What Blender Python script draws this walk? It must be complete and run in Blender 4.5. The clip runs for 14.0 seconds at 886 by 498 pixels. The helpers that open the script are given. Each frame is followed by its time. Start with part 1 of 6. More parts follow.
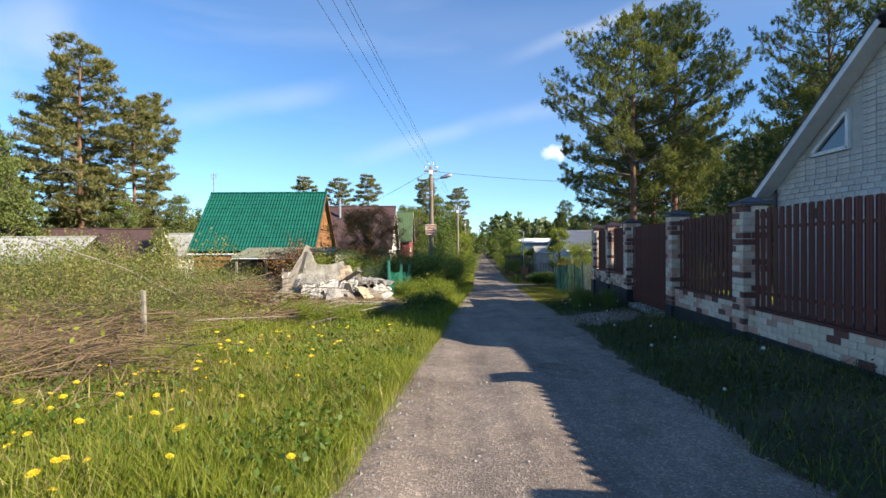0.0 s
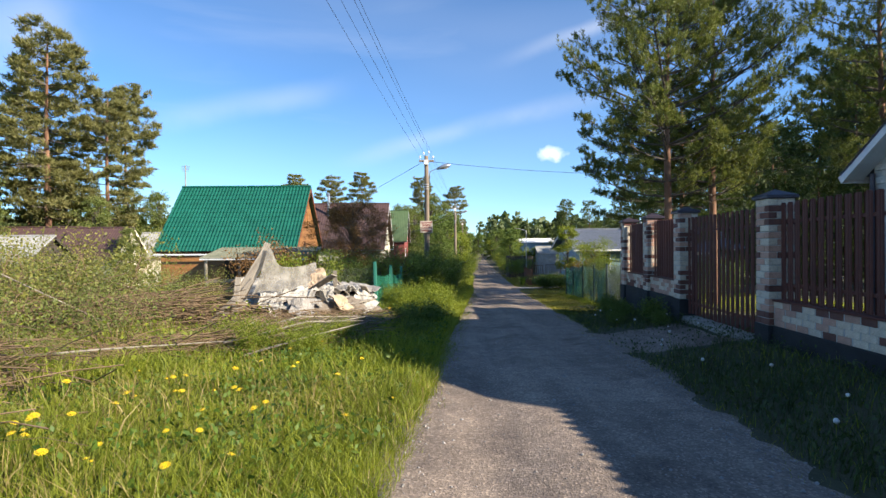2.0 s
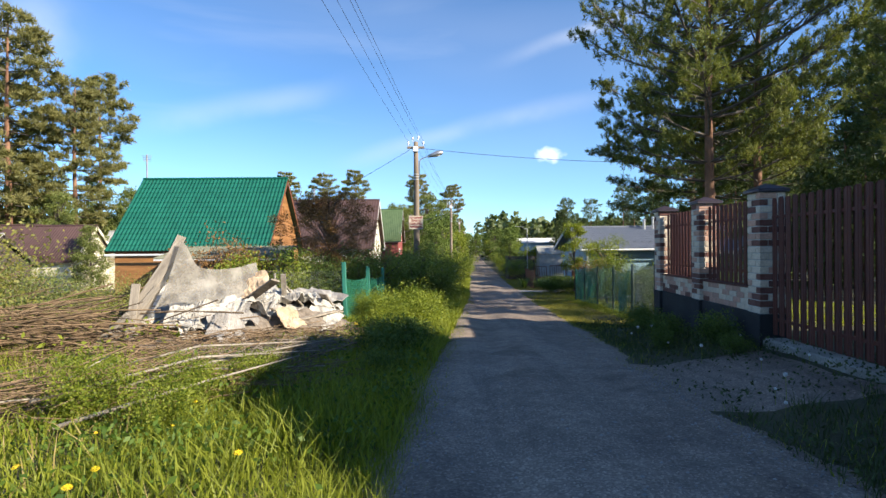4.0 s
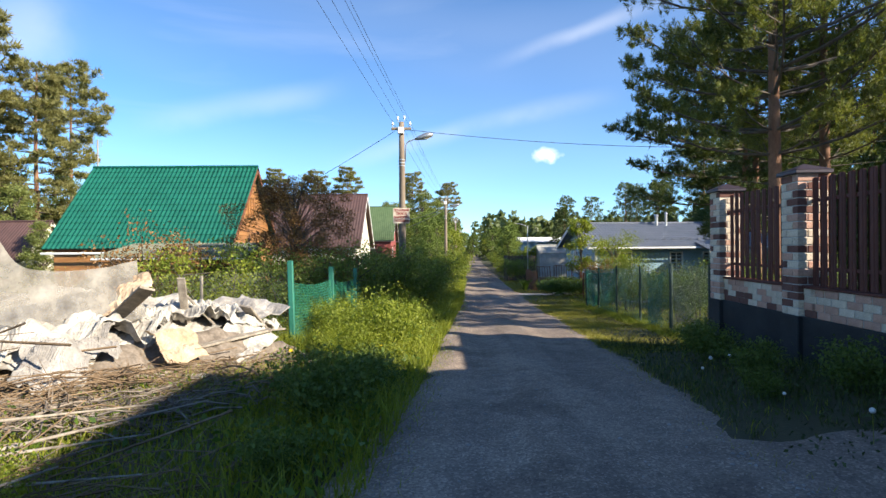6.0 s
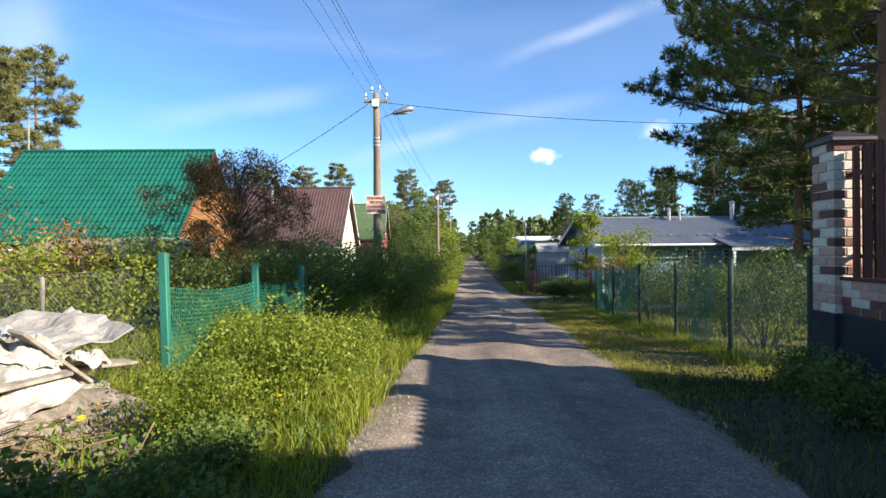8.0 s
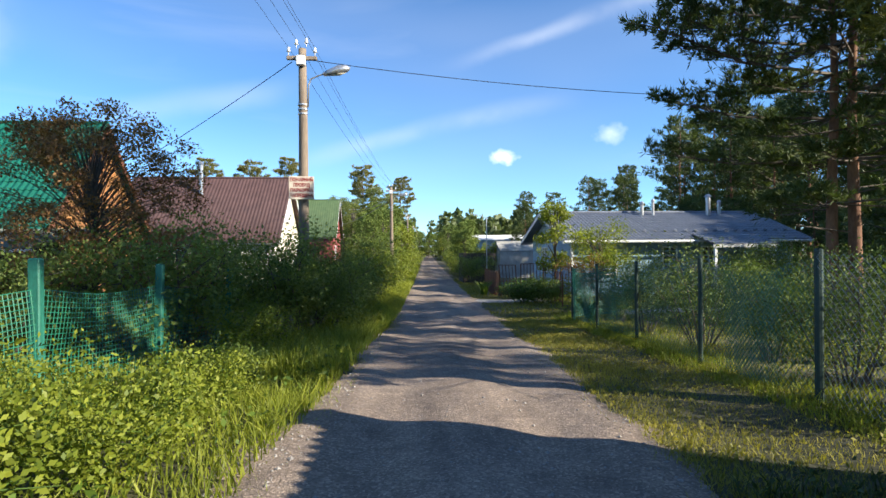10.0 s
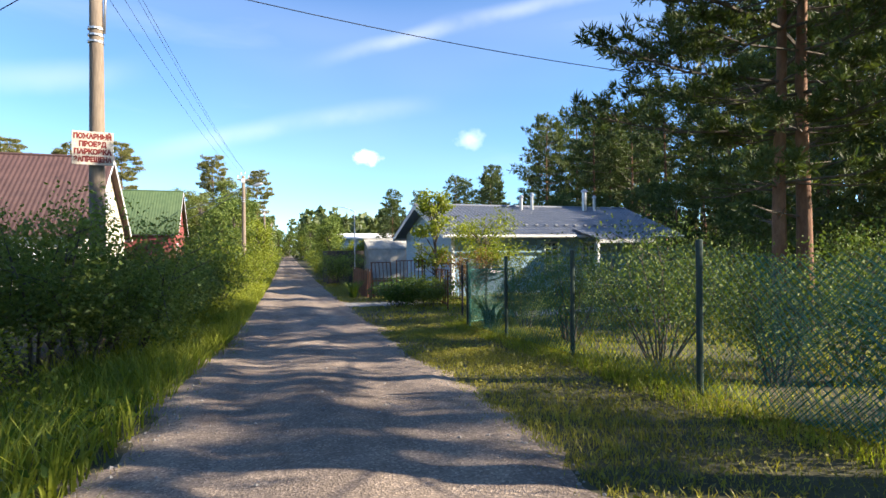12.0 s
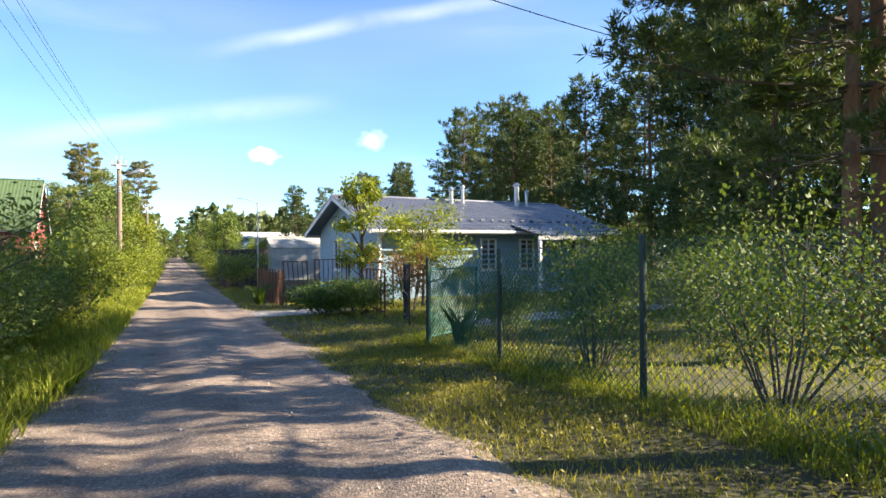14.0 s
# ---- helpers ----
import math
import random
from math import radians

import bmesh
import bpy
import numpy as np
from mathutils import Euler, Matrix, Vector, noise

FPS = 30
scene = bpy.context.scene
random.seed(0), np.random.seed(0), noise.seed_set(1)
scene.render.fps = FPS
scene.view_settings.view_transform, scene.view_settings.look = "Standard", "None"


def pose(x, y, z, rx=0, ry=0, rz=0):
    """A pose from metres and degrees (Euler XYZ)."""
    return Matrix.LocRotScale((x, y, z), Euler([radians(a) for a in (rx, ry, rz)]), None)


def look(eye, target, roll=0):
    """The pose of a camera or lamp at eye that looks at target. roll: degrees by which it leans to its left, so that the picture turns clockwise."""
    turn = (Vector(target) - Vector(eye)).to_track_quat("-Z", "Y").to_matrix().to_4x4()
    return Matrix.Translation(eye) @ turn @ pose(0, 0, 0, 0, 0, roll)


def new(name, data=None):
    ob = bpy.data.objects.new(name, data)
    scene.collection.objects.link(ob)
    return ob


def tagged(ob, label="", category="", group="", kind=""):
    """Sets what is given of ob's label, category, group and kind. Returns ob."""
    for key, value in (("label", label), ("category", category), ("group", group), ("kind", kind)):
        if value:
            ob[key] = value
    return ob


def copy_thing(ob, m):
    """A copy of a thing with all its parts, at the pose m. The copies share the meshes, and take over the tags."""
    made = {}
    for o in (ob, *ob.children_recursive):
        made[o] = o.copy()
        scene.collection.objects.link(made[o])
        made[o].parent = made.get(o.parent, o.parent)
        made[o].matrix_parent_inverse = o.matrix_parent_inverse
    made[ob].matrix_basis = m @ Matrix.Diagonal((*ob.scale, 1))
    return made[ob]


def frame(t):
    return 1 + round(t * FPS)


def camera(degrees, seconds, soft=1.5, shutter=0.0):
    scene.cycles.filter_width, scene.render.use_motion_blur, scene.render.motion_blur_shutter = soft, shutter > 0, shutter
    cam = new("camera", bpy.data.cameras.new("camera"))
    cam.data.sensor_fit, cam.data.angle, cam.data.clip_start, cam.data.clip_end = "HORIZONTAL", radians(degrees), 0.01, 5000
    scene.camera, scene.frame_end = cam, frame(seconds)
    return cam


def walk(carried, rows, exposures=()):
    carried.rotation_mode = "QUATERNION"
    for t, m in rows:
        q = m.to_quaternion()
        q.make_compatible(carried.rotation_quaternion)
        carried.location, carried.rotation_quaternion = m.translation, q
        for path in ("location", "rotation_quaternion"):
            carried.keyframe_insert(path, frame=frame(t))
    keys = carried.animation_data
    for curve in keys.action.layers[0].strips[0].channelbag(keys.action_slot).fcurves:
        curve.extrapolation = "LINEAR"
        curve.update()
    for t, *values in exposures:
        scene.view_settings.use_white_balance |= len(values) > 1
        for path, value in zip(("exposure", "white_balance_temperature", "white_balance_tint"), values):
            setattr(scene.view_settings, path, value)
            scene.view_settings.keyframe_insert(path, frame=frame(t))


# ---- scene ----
cam = camera(77.5, 14.0)
METRES, EYE, TILT, LEAN, TURN = 24.0, 1.4, 0.0, 0.0, 0.0
ROWS = [
    (0.0, 0.0, 0.0, 0.0, -0.0, -0.31, 0.31),
    (0.5, -0.0016, 0.0369, -0.0004, -0.07, -0.33, 0.28),
    (1.0, -0.0033, 0.074, -0.0017, -0.19, -0.26, 0.29),
    (1.5, -0.0043, 0.111, -0.0024, -0.25, -0.28, 0.3),
    (2.0, -0.0015, 0.1477, -0.0036, -0.38, -0.22, 0.37),
    (2.5, -0.0, 0.1842, -0.0035, -0.44, -0.23, 0.37),
    (3.0, 0.0033, 0.2217, -0.005, -0.49, -0.17, 0.42),
    (5.5, 0.0206, 0.4014, -0.0113, -0.82, -0.11, 0.42),
    (6.0, 0.0244, 0.4382, -0.0134, -0.88, -0.09, 0.44),
    (6.5, 0.0302, 0.4739, -0.0185, -0.71, -0.0, 0.44),
    (7.0, 0.0355, 0.5105, -0.0195, -0.81, -0.03, 0.48),
    (9.5, 0.0644, 0.6907, -0.0258, -3.14, 0.02, 0.45),
    (10.0, 0.0687, 0.7262, -0.0276, -5.24, -0.02, 0.46),
    (10.5, 0.0717, 0.7592, -0.0303, -9.55, 0.07, 0.43),
    (11.0, 0.0727, 0.7945, -0.0332, -12.83, -0.02, 0.39),
    (11.5, 0.0775, 0.8279, -0.035, -15.6, 0.02, 0.47),
    (12.0, 0.081, 0.8614, -0.037, -19.32, -0.05, 0.43),
    (12.5, 0.0852, 0.893, -0.0391, -24.65, 0.06, 0.47),
    (13.0, 0.0865, 0.9253, -0.0399, -27.88, 0.02, 0.45),
    (13.5, 0.0895, 0.9591, -0.0422, -29.05, 0.05, 0.45),
    (14.0, 0.0894, 0.9925, -0.0433, -29.49, 0.03, 0.36),
]
EXPOSURES = [(0.0, 1.2, 6650, 11), (5.5, 1.35, 6700, 11), (7.0, 1.42, 6650, 11), (9.5, 1.3, 6500, 10), (11.0, 1.48, 6650, 11), (12.0, 1.7, 6950, 13), (13.0, 1.85, 7050, 13), (14.0, 1.95, 7250, 14)]
walk(cam, [(t, pose(0, 0, EYE, TILT, LEAN, TURN) @ pose(METRES * x, METRES * y, METRES * z, 90 + pitch, roll, yaw)) for t, x, y, z, yaw, pitch, roll in ROWS], EXPOSURES)


# ---- light ----
SUN_DIR = Vector((4.65, -2.52, 2.74)).normalized()
world = bpy.data.worlds.new("world")
scene.world = world
world.use_nodes = True
wn, wl = world.node_tree.nodes, world.node_tree.links
sky = wn.new("ShaderNodeTexSky")
sky.sky_type = "NISHITA"
sky.sun_disc = False
sky.sun_elevation = math.asin(SUN_DIR.z)
sky.sun_rotation = math.atan2(SUN_DIR.x, SUN_DIR.y)
sky.altitude, sky.air_density, sky.dust_density, sky.ozone_density = 1500.0, 1.0, 0.0, 5.0
SKY = 0.093
wn["Background"].inputs["Strength"].default_value = SKY
# thin cirrus streaks and a few small fair-weather clouds
wc = wn.new("ShaderNodeTexCoord")


def cloud_layer(scale, lo, hi, detail, distort, offset, turn=0.0):
    mp = wn.new("ShaderNodeMapping")
    mp.inputs["Scale"].default_value, mp.inputs["Location"].default_value, mp.inputs["Rotation"].default_value = scale, offset, (0, radians(turn), 0)
    wl.new(wc.outputs["Generated"], mp.inputs["Vector"])
    nz = wn.new("ShaderNodeTexNoise")
    nz.inputs["Scale"].default_value, nz.inputs["Detail"].default_value, nz.inputs["Distortion"].default_value = 1.0, detail, distort
    wl.new(mp.outputs[0], nz.inputs["Vector"])
    mr = wn.new("ShaderNodeMapRange")
    mr.inputs["From Min"].default_value, mr.inputs["From Max"].default_value = lo, hi
    wl.new(nz.outputs[0], mr.inputs["Value"])
    return mr.outputs[0]


def add_clouds(base, mask, amount, colour):
    k = wn.new("ShaderNodeMath")
    k.operation = "MULTIPLY"
    wl.new(mask, k.inputs[0])
    k.inputs[1].default_value = amount
    mx = wn.new("ShaderNodeMix")
    mx.data_type = "RGBA"
    wl.new(k.outputs[0], mx.inputs[0])
    wl.new(base, mx.inputs[6])
    mx.inputs[7].default_value = (*colour, 1)
    return mx.outputs[2]


CLOUD = (5.2, 5.5, 6.0)
tone = wn.new("ShaderNodeMix")
tone.data_type, tone.blend_type = "RGBA", "MULTIPLY"
tone.inputs[0].default_value = 1.0
tone.inputs[7].default_value = (0.73, 0.94, 1.04, 1)   # clear northern blue
wl.new(sky.outputs[0], tone.inputs[6])
sky_col = add_clouds(tone.outputs[2], cloud_layer((1.6, 1.6, 9.0), 0.55, 0.85, 6, 0.6, (0.3, 0.1, 0.7), 14), 0.16, CLOUD)
sky_col = add_clouds(sky_col, cloud_layer((0.9, 0.9, 3.0), 0.45, 0.85, 3, 0.2, (2.3, 4.1, 0.2)), 0.15, CLOUD)


def puff(base, centre, inner, outer, flat, amount):
    """One small fair-weather cloud in a direction."""
    c = Vector(centre).normalized()
    nrm = wn.new("ShaderNodeVectorMath")
    nrm.operation = "NORMALIZE"
    wl.new(wc.outputs["Generated"], nrm.inputs[0])
    nz = wn.new("ShaderNodeTexNoise")
    nz.inputs["Scale"].default_value, nz.inputs["Detail"].default_value = 38.0, 4.0
    wl.new(nrm.outputs[0], nz.inputs["Vector"])
    away = wn.new("ShaderNodeVectorMath")
    away.operation = "SUBTRACT"
    wl.new(nrm.outputs[0], away.inputs[0])
    away.inputs[1].default_value = c
    squash = wn.new("ShaderNodeVectorMath")
    squash.operation = "MULTIPLY"
    wl.new(away.outputs[0], squash.inputs[0])
    squash.inputs[1].default_value = (1.0, 1.0, flat)
    ln = wn.new("ShaderNodeVectorMath")
    ln.operation = "LENGTH"
    wl.new(squash.outputs[0], ln.inputs[0])
    ragged = wn.new("ShaderNodeMath")
    ragged.operation = "MULTIPLY_ADD"
    wl.new(nz.outputs[0], ragged.inputs[0])
    ragged.inputs[1].default_value = outer * 2.2
    wl.new(ln.outputs["Value"], ragged.inputs[2])
    mr = wn.new("ShaderNodeMapRange")
    mr.inputs["From Min"].default_value, mr.inputs["From Max"].default_value = outer + outer * 1.1, inner + outer * 0.75
    wl.new(ragged.outputs[0], mr.inputs["Value"])
    return add_clouds(base, mr.outputs[0], amount, (8.5, 8.8, 9.2))


def streak(base, a, b, width, amount, grain):
    """A long thin cirrus band along the great circle through two directions, fading towards its ends."""
    a, b = Vector(a).normalized(), Vector(b).normalized()
    across = a.cross(b).normalized()
    along = (b - a).normalized()
    mid = (a + b).normalized()
    half = (b - a).length / 2
    nrm = wn.new("ShaderNodeVectorMath")
    nrm.operation = "NORMALIZE"
    wl.new(wc.outputs["Generated"], nrm.inputs[0])

    def along_axis(axis):
        d = wn.new("ShaderNodeVectorMath")
        d.operation = "DOT_PRODUCT"
        wl.new(nrm.outputs[0], d.inputs[0])
        d.inputs[1].default_value = axis
        return d.outputs["Value"]

    def math2(op, x, y):
        m = wn.new("ShaderNodeMath")
        m.operation = op
        for sock, val in zip(m.inputs, (x, y)):
            if isinstance(val, float):
                sock.default_value = val
            else:
                wl.new(val, sock)
        return m.outputs[0]

    def fall(value, full, none):
        mr = wn.new("ShaderNodeMapRange")
        mr.interpolation_type = "SMOOTHSTEP"
        mr.inputs["From Min"].default_value, mr.inputs["From Max"].default_value = none, full
        wl.new(value, mr.inputs["Value"])
        return mr.outputs[0]

    nz = wn.new("ShaderNodeTexNoise")
    nz.inputs["Scale"].default_value, nz.inputs["Detail"].default_value = grain, 5.0
    wl.new(nrm.outputs[0], nz.inputs["Vector"])
    wave = math2("MULTIPLY", math2("SUBTRACT", nz.outputs[0], 0.5), width * 1.8)
    off = math2("ABSOLUTE", math2("ADD", along_axis(across), wave), 0.0)
    ends = math2("ABSOLUTE", math2("SUBTRACT", along_axis(along), mid.dot(along)), 0.0)
    mask = math2("MULTIPLY", fall(off, 0.0, width), fall(ends, half * 0.35, half * 1.05))
    mask = math2("MULTIPLY", mask, fall(nz.outputs[0], 0.62, 0.25))
    return add_clouds(base, mask, amount, CLOUD)


sky_col = streak(sky_col, (0.90, 1.0, 0.62), (0.08, 1.0, 0.325), 0.020, 0.30, 5.0)
sky_col = streak(sky_col, (0.36, 1.0, 0.287), (-0.20, 1.0, 0.150), 0.026, 0.26, 4.0)
sky_col = streak(sky_col, (-0.14, 1.0, 0.300), (-0.60, 1.0, 0.215), 0.030, 0.18, 4.0)
sky_col = streak(sky_col, (-0.62, 1.0, 0.46), (-0.95, 1.0, 0.30), 0.10, 0.30, 5.0)
sky_col = puff(sky_col, (0.203, 1.0, 0.168), 0.004, 0.024, 1.8, 0.85)
sky_col = puff(sky_col, (0.405, 1.0, 0.215), 0.004, 0.030, 1.5, 0.35)
wl.new(sky_col, wn["Background"].inputs["Color"])
sun = new("sun", bpy.data.lights.new("sun", "SUN"))
sun.data.energy, sun.data.angle, sun.data.color = 4.8, radians(0.5), (1.0, 0.92, 0.78)
sun.matrix_world = look(SUN_DIR * 100, (0, 0, 0))

# ---- small tools ----
rng = np.random.default_rng(7)


def prof(y):
    """Height of the ground along the lane."""
    return np.interp(y, [-60, 0, 7, 15, 22, 32, 45, 60, 100, 400], [0.6, 0.0, -0.2, -0.5, -0.78, -1.25, -1.5, -1.65, -1.8, -1.8])


def lane(y):
    """x of the lane's middle."""
    return np.interp(y, [-100, 0, 35, 100, 200, 3000], [-7.8, 0.42, 3.3, 7.2, 13.2, 181.0])


def ground_z(x, y):
    x, y = np.asarray(x, float), np.asarray(y, float)
    s = x - lane(y)
    bump = 0.03 * np.sin(1.3 * x + 0.7 * y) * np.sin(0.9 * y - 0.5 * x) + 0.015 * np.sin(3.1 * x - 1.7) * np.sin(2.7 * y + 0.6)
    far = np.clip((np.abs(s) - 1.2) / 1.5, 0, 1)
    bank = 0.16 * np.clip((s - 1.9) / 1.2, 0, 1) * np.clip((20.5 - y) / 3.0, 0, 1) * np.clip((7 - s) / 2, 0, 1)
    bed = -0.09 * np.clip((1.22 - np.abs(s)) / 0.22, 0, 1) * (np.abs(y) < 400)
    return prof(y) + bump * far + bank + bed


def gz(x, y):
    return float(ground_z(x, y))


class Shape:
    """Gathers vertices and faces of one mesh."""

    def __init__(self):
        self.v, self.f, self.n = [], [], 0

    def add(self, verts, faces):
        verts = np.asarray(verts, float).reshape(-1, 3)
        self.v.append(verts)
        self.f += [tuple(int(i) + self.n for i in f) for f in faces]
        self.n += len(verts)
        return self

    def box(self, c, size, rot=None, chamfer=0.0):
        x, y, z = [k / 2 for k in size]
        if chamfer > 0:
            k = min(chamfer, x * 0.45, y * 0.45, z * 0.45)
            pts = []
            for sz in (-1, 1):
                for inset in ((k, 0), (0, k)) if sz < 0 else ((0, k), (k, 0)):
                    a, d = inset
                    px, py = x - a, y - a
                    zz = sz * (z - d)
                    q = k
                    pts += [(-px + q, -py, zz), (px - q, -py, zz), (px, -py + q, zz), (px, py - q, zz), (px - q, py, zz), (-px + q, py, zz), (-px, py - q, zz), (-px, -py + q, zz)]
            faces = [tuple(range(7, -1, -1)), tuple(range(24, 32))]
            for r in range(3):
                for i in range(8):
                    j = (i + 1) % 8
                    faces.append((r * 8 + i, r * 8 + j, r * 8 + 8 + j, r * 8 + 8 + i))
        else:
            pts = [(sx * x, sy * y, sz * z) for sz in (-1, 1) for sx, sy in ((-1, -1), (1, -1), (1, 1), (-1, 1))]
            faces = [(3, 2, 1, 0), (4, 5, 6, 7), (0, 1, 5, 4), (1, 2, 6, 5), (2, 3, 7, 6), (3, 0, 4, 7)]
        pts = np.array(pts)
        if rot is not None:
            pts = pts @ np.array(rot.to_3x3()).T
        return self.add(pts + np.array(c), faces)

    def tube(self, path, radii, sides=8, cap=True):
        path = np.asarray(path, float)
        radii = np.broadcast_to(np.asarray(radii, float), (len(path),))
        ring = []
        side = None
        for i in range(len(path)):
            d = path[min(i + 1, len(path) - 1)] - path[max(i - 1, 0)]
            d = d / (np.linalg.norm(d) + 1e-9)
            if side is None:
                side = np.cross(d, (0.0, 0.0, 1.0) if abs(d[2]) < 0.9 else (1.0, 0.0, 0.0))
            side = side - d * np.dot(side, d)
            side /= np.linalg.norm(side) + 1e-9
            up = np.cross(side, d)
            a = np.arange(sides) * 2 * math.pi / sides
            ring.append(path[i] + radii[i] * (np.outer(np.cos(a), side) + np.outer(np.sin(a), up)))
        faces = []
        for i in range(len(path) - 1):
            for j in range(sides):
                k = (j + 1) % sides
                faces.append((i * sides + j, i * sides + k, (i + 1) * sides + k, (i + 1) * sides + j))
        if cap:
            faces += [tuple(range(sides - 1, -1, -1)), tuple(range((len(path) - 1) * sides, len(path) * sides))]
        return self.add(np.concatenate(ring), faces)

    def slab(self, corners, thick):
        """A flat plate: corners of its top face, counter-clockwise from above, made thick along its normal."""
        c = [Vector(p) for p in corners]
        nrm = (c[1] - c[0]).cross(c[-1] - c[0]).normalized()
        k = len(c)
        pts = [tuple(p) for p in c] + [tuple(p - nrm * thick) for p in c]
        faces = [tuple(range(k)), tuple(range(2 * k - 1, k - 1, -1))]
        for i in range(k):
            j = (i + 1) % k
            faces.append((i, i + k, j + k, j))
        return self.add(pts, faces)

    def mesh(self, name, smooth=False):
        me = bpy.data.meshes.new(name)
        me.from_pydata(np.concatenate(self.v).tolist(), [], self.f)
        me.update()
        if smooth:
            me.polygons.foreach_set("use_smooth", np.ones(len(me.polygons), bool))
        return me


def quads_mesh(name, quads, smooth=False):
    """A mesh of loose quads or triangles, an array (n, k, 3)."""
    quads = np.asarray(quads, np.float32)
    n, k = quads.shape[:2]
    me = bpy.data.meshes.new(name)
    me.vertices.add(n * k)
    me.vertices.foreach_set("co", quads.reshape(-1))
    me.loops.add(n * k)
    me.loops.foreach_set("vertex_index", np.arange(n * k, dtype=np.int32))
    me.polygons.add(n)
    me.polygons.foreach_set("loop_start", np.arange(0, n * k, k, dtype=np.int32))
    me.update(calc_edges=True)
    if smooth:
        me.polygons.foreach_set("use_smooth", np.ones(n, bool))
    return me


def thing(name, label, category, m=None, group="", kind="", mesh=None, material=None):
    ob = new(name, mesh)
    if m is not None:
        ob.matrix_basis = m
    if material is not None:
        mesh.materials.append(material)
    return tagged(ob, label, category, group, kind)


def part(name, shape, material, parent, label="", m=None, smooth=False):
    me = shape.mesh(name, smooth) if isinstance(shape, Shape) else shape
    if not me.materials:
        me.materials.append(material)
    ob = new(name, me)
    ob.parent = parent
    if m is not None:
        ob.matrix_basis = m
    if label:
        ob["label"] = label
    return ob


def S():
    return Shape()


# ---- materials ----
def mat(name, rough=0.8, metal=0.0, spec=0.5):
    m = bpy.data.materials.new(name)
    m.use_nodes = True
    b = m.node_tree.nodes["Principled BSDF"]
    b.inputs["Roughness"].default_value = rough
    b.inputs["Metallic"].default_value = metal
    b.inputs["Specular IOR Level"].default_value = spec
    return m, m.node_tree.nodes, m.node_tree.links, b


def ramp(nodes, links, src, stops):
    r = nodes.new("ShaderNodeValToRGB")
    el = r.color_ramp.elements
    while len(el) < len(stops):
        el.new(0.5)
    for e, (p, c) in zip(el, stops):
        e.position, e.color = p, (*c, 1)
    links.new(src, r.inputs[0])
    return r.outputs[0]


def tex(nodes, links, kind, scale, detail=4.0, rough=0.6, vec=None):
    t = nodes.new("ShaderNodeTex" + kind)
    t.inputs["Scale"].default_value = scale
    if kind == "Noise":
        t.inputs["Detail"].default_value, t.inputs["Roughness"].default_value = detail, rough
    if vec is not None:
        links.new(vec, t.inputs["Vector"])
    return t


def coords(nodes, links, scale=(1, 1, 1), which="Object"):
    c = nodes.new("ShaderNodeTexCoord")
    m = nodes.new("ShaderNodeMapping")
    m.inputs["Scale"].default_value = scale
    links.new(c.outputs[which], m.inputs["Vector"])
    return m.outputs[0]


def mixc(nodes, links, fac, a, b, mode="MIX"):
    m = nodes.new("ShaderNodeMix")
    m.data_type, m.blend_type = "RGBA", mode
    for sock, val in ((m.inputs[0], fac), (m.inputs[6], a), (m.inputs[7], b)):
        if isinstance(val, (int, float)):
            sock.default_value = val
        elif isinstance(val, tuple):
            sock.default_value = (*val, 1)
        else:
            links.new(val, sock)
    return m.outputs[2]


def bump(nodes, links, b, src, strength=0.3, dist=0.02):
    n = nodes.new("ShaderNodeBump")
    n.inputs["Strength"].default_value, n.inputs["Distance"].default_value = strength, dist
    links.new(src, n.inputs["Height"])
    links.new(n.outputs[0], b.inputs["Normal"])


def surface(name, dark, light, scale=6.0, fine=60.0, rough=0.8, metal=0.0, relief=0.25, stretch=(1, 1, 1), vary=0.0, spec=0.5, which="Object"):
    """A two-scale procedural surface between two colours; vary: how far separate objects differ."""
    m, n, l, b = mat(name, rough, metal, spec)
    v = coords(n, l, stretch, which)
    big = tex(n, l, "Noise", scale, 5, 0.6, v)
    small = tex(n, l, "Noise", fine, 3, 0.7, v)
    c1 = ramp(n, l, big.outputs[0], [(0.3, dark), (0.7, light)])
    c2 = ramp(n, l, small.outputs[0], [(0.3, (0.72,) * 3), (0.7, (1.12,) * 3)])
    col = mixc(n, l, 1.0, c1, c2, "MULTIPLY")
    if vary:
        info = n.new("ShaderNodeObjectInfo")
        tone = ramp(n, l, info.outputs["Random"], [(0, (1 - vary,) * 3), (1, (1 + vary * 0.6,) * 3)])
        col = mixc(n, l, 1.0, col, tone, "MULTIPLY")
    l.new(col, b.inputs["Base Color"])
    bump(n, l, b, small.outputs[0], relief, 0.01)
    return m


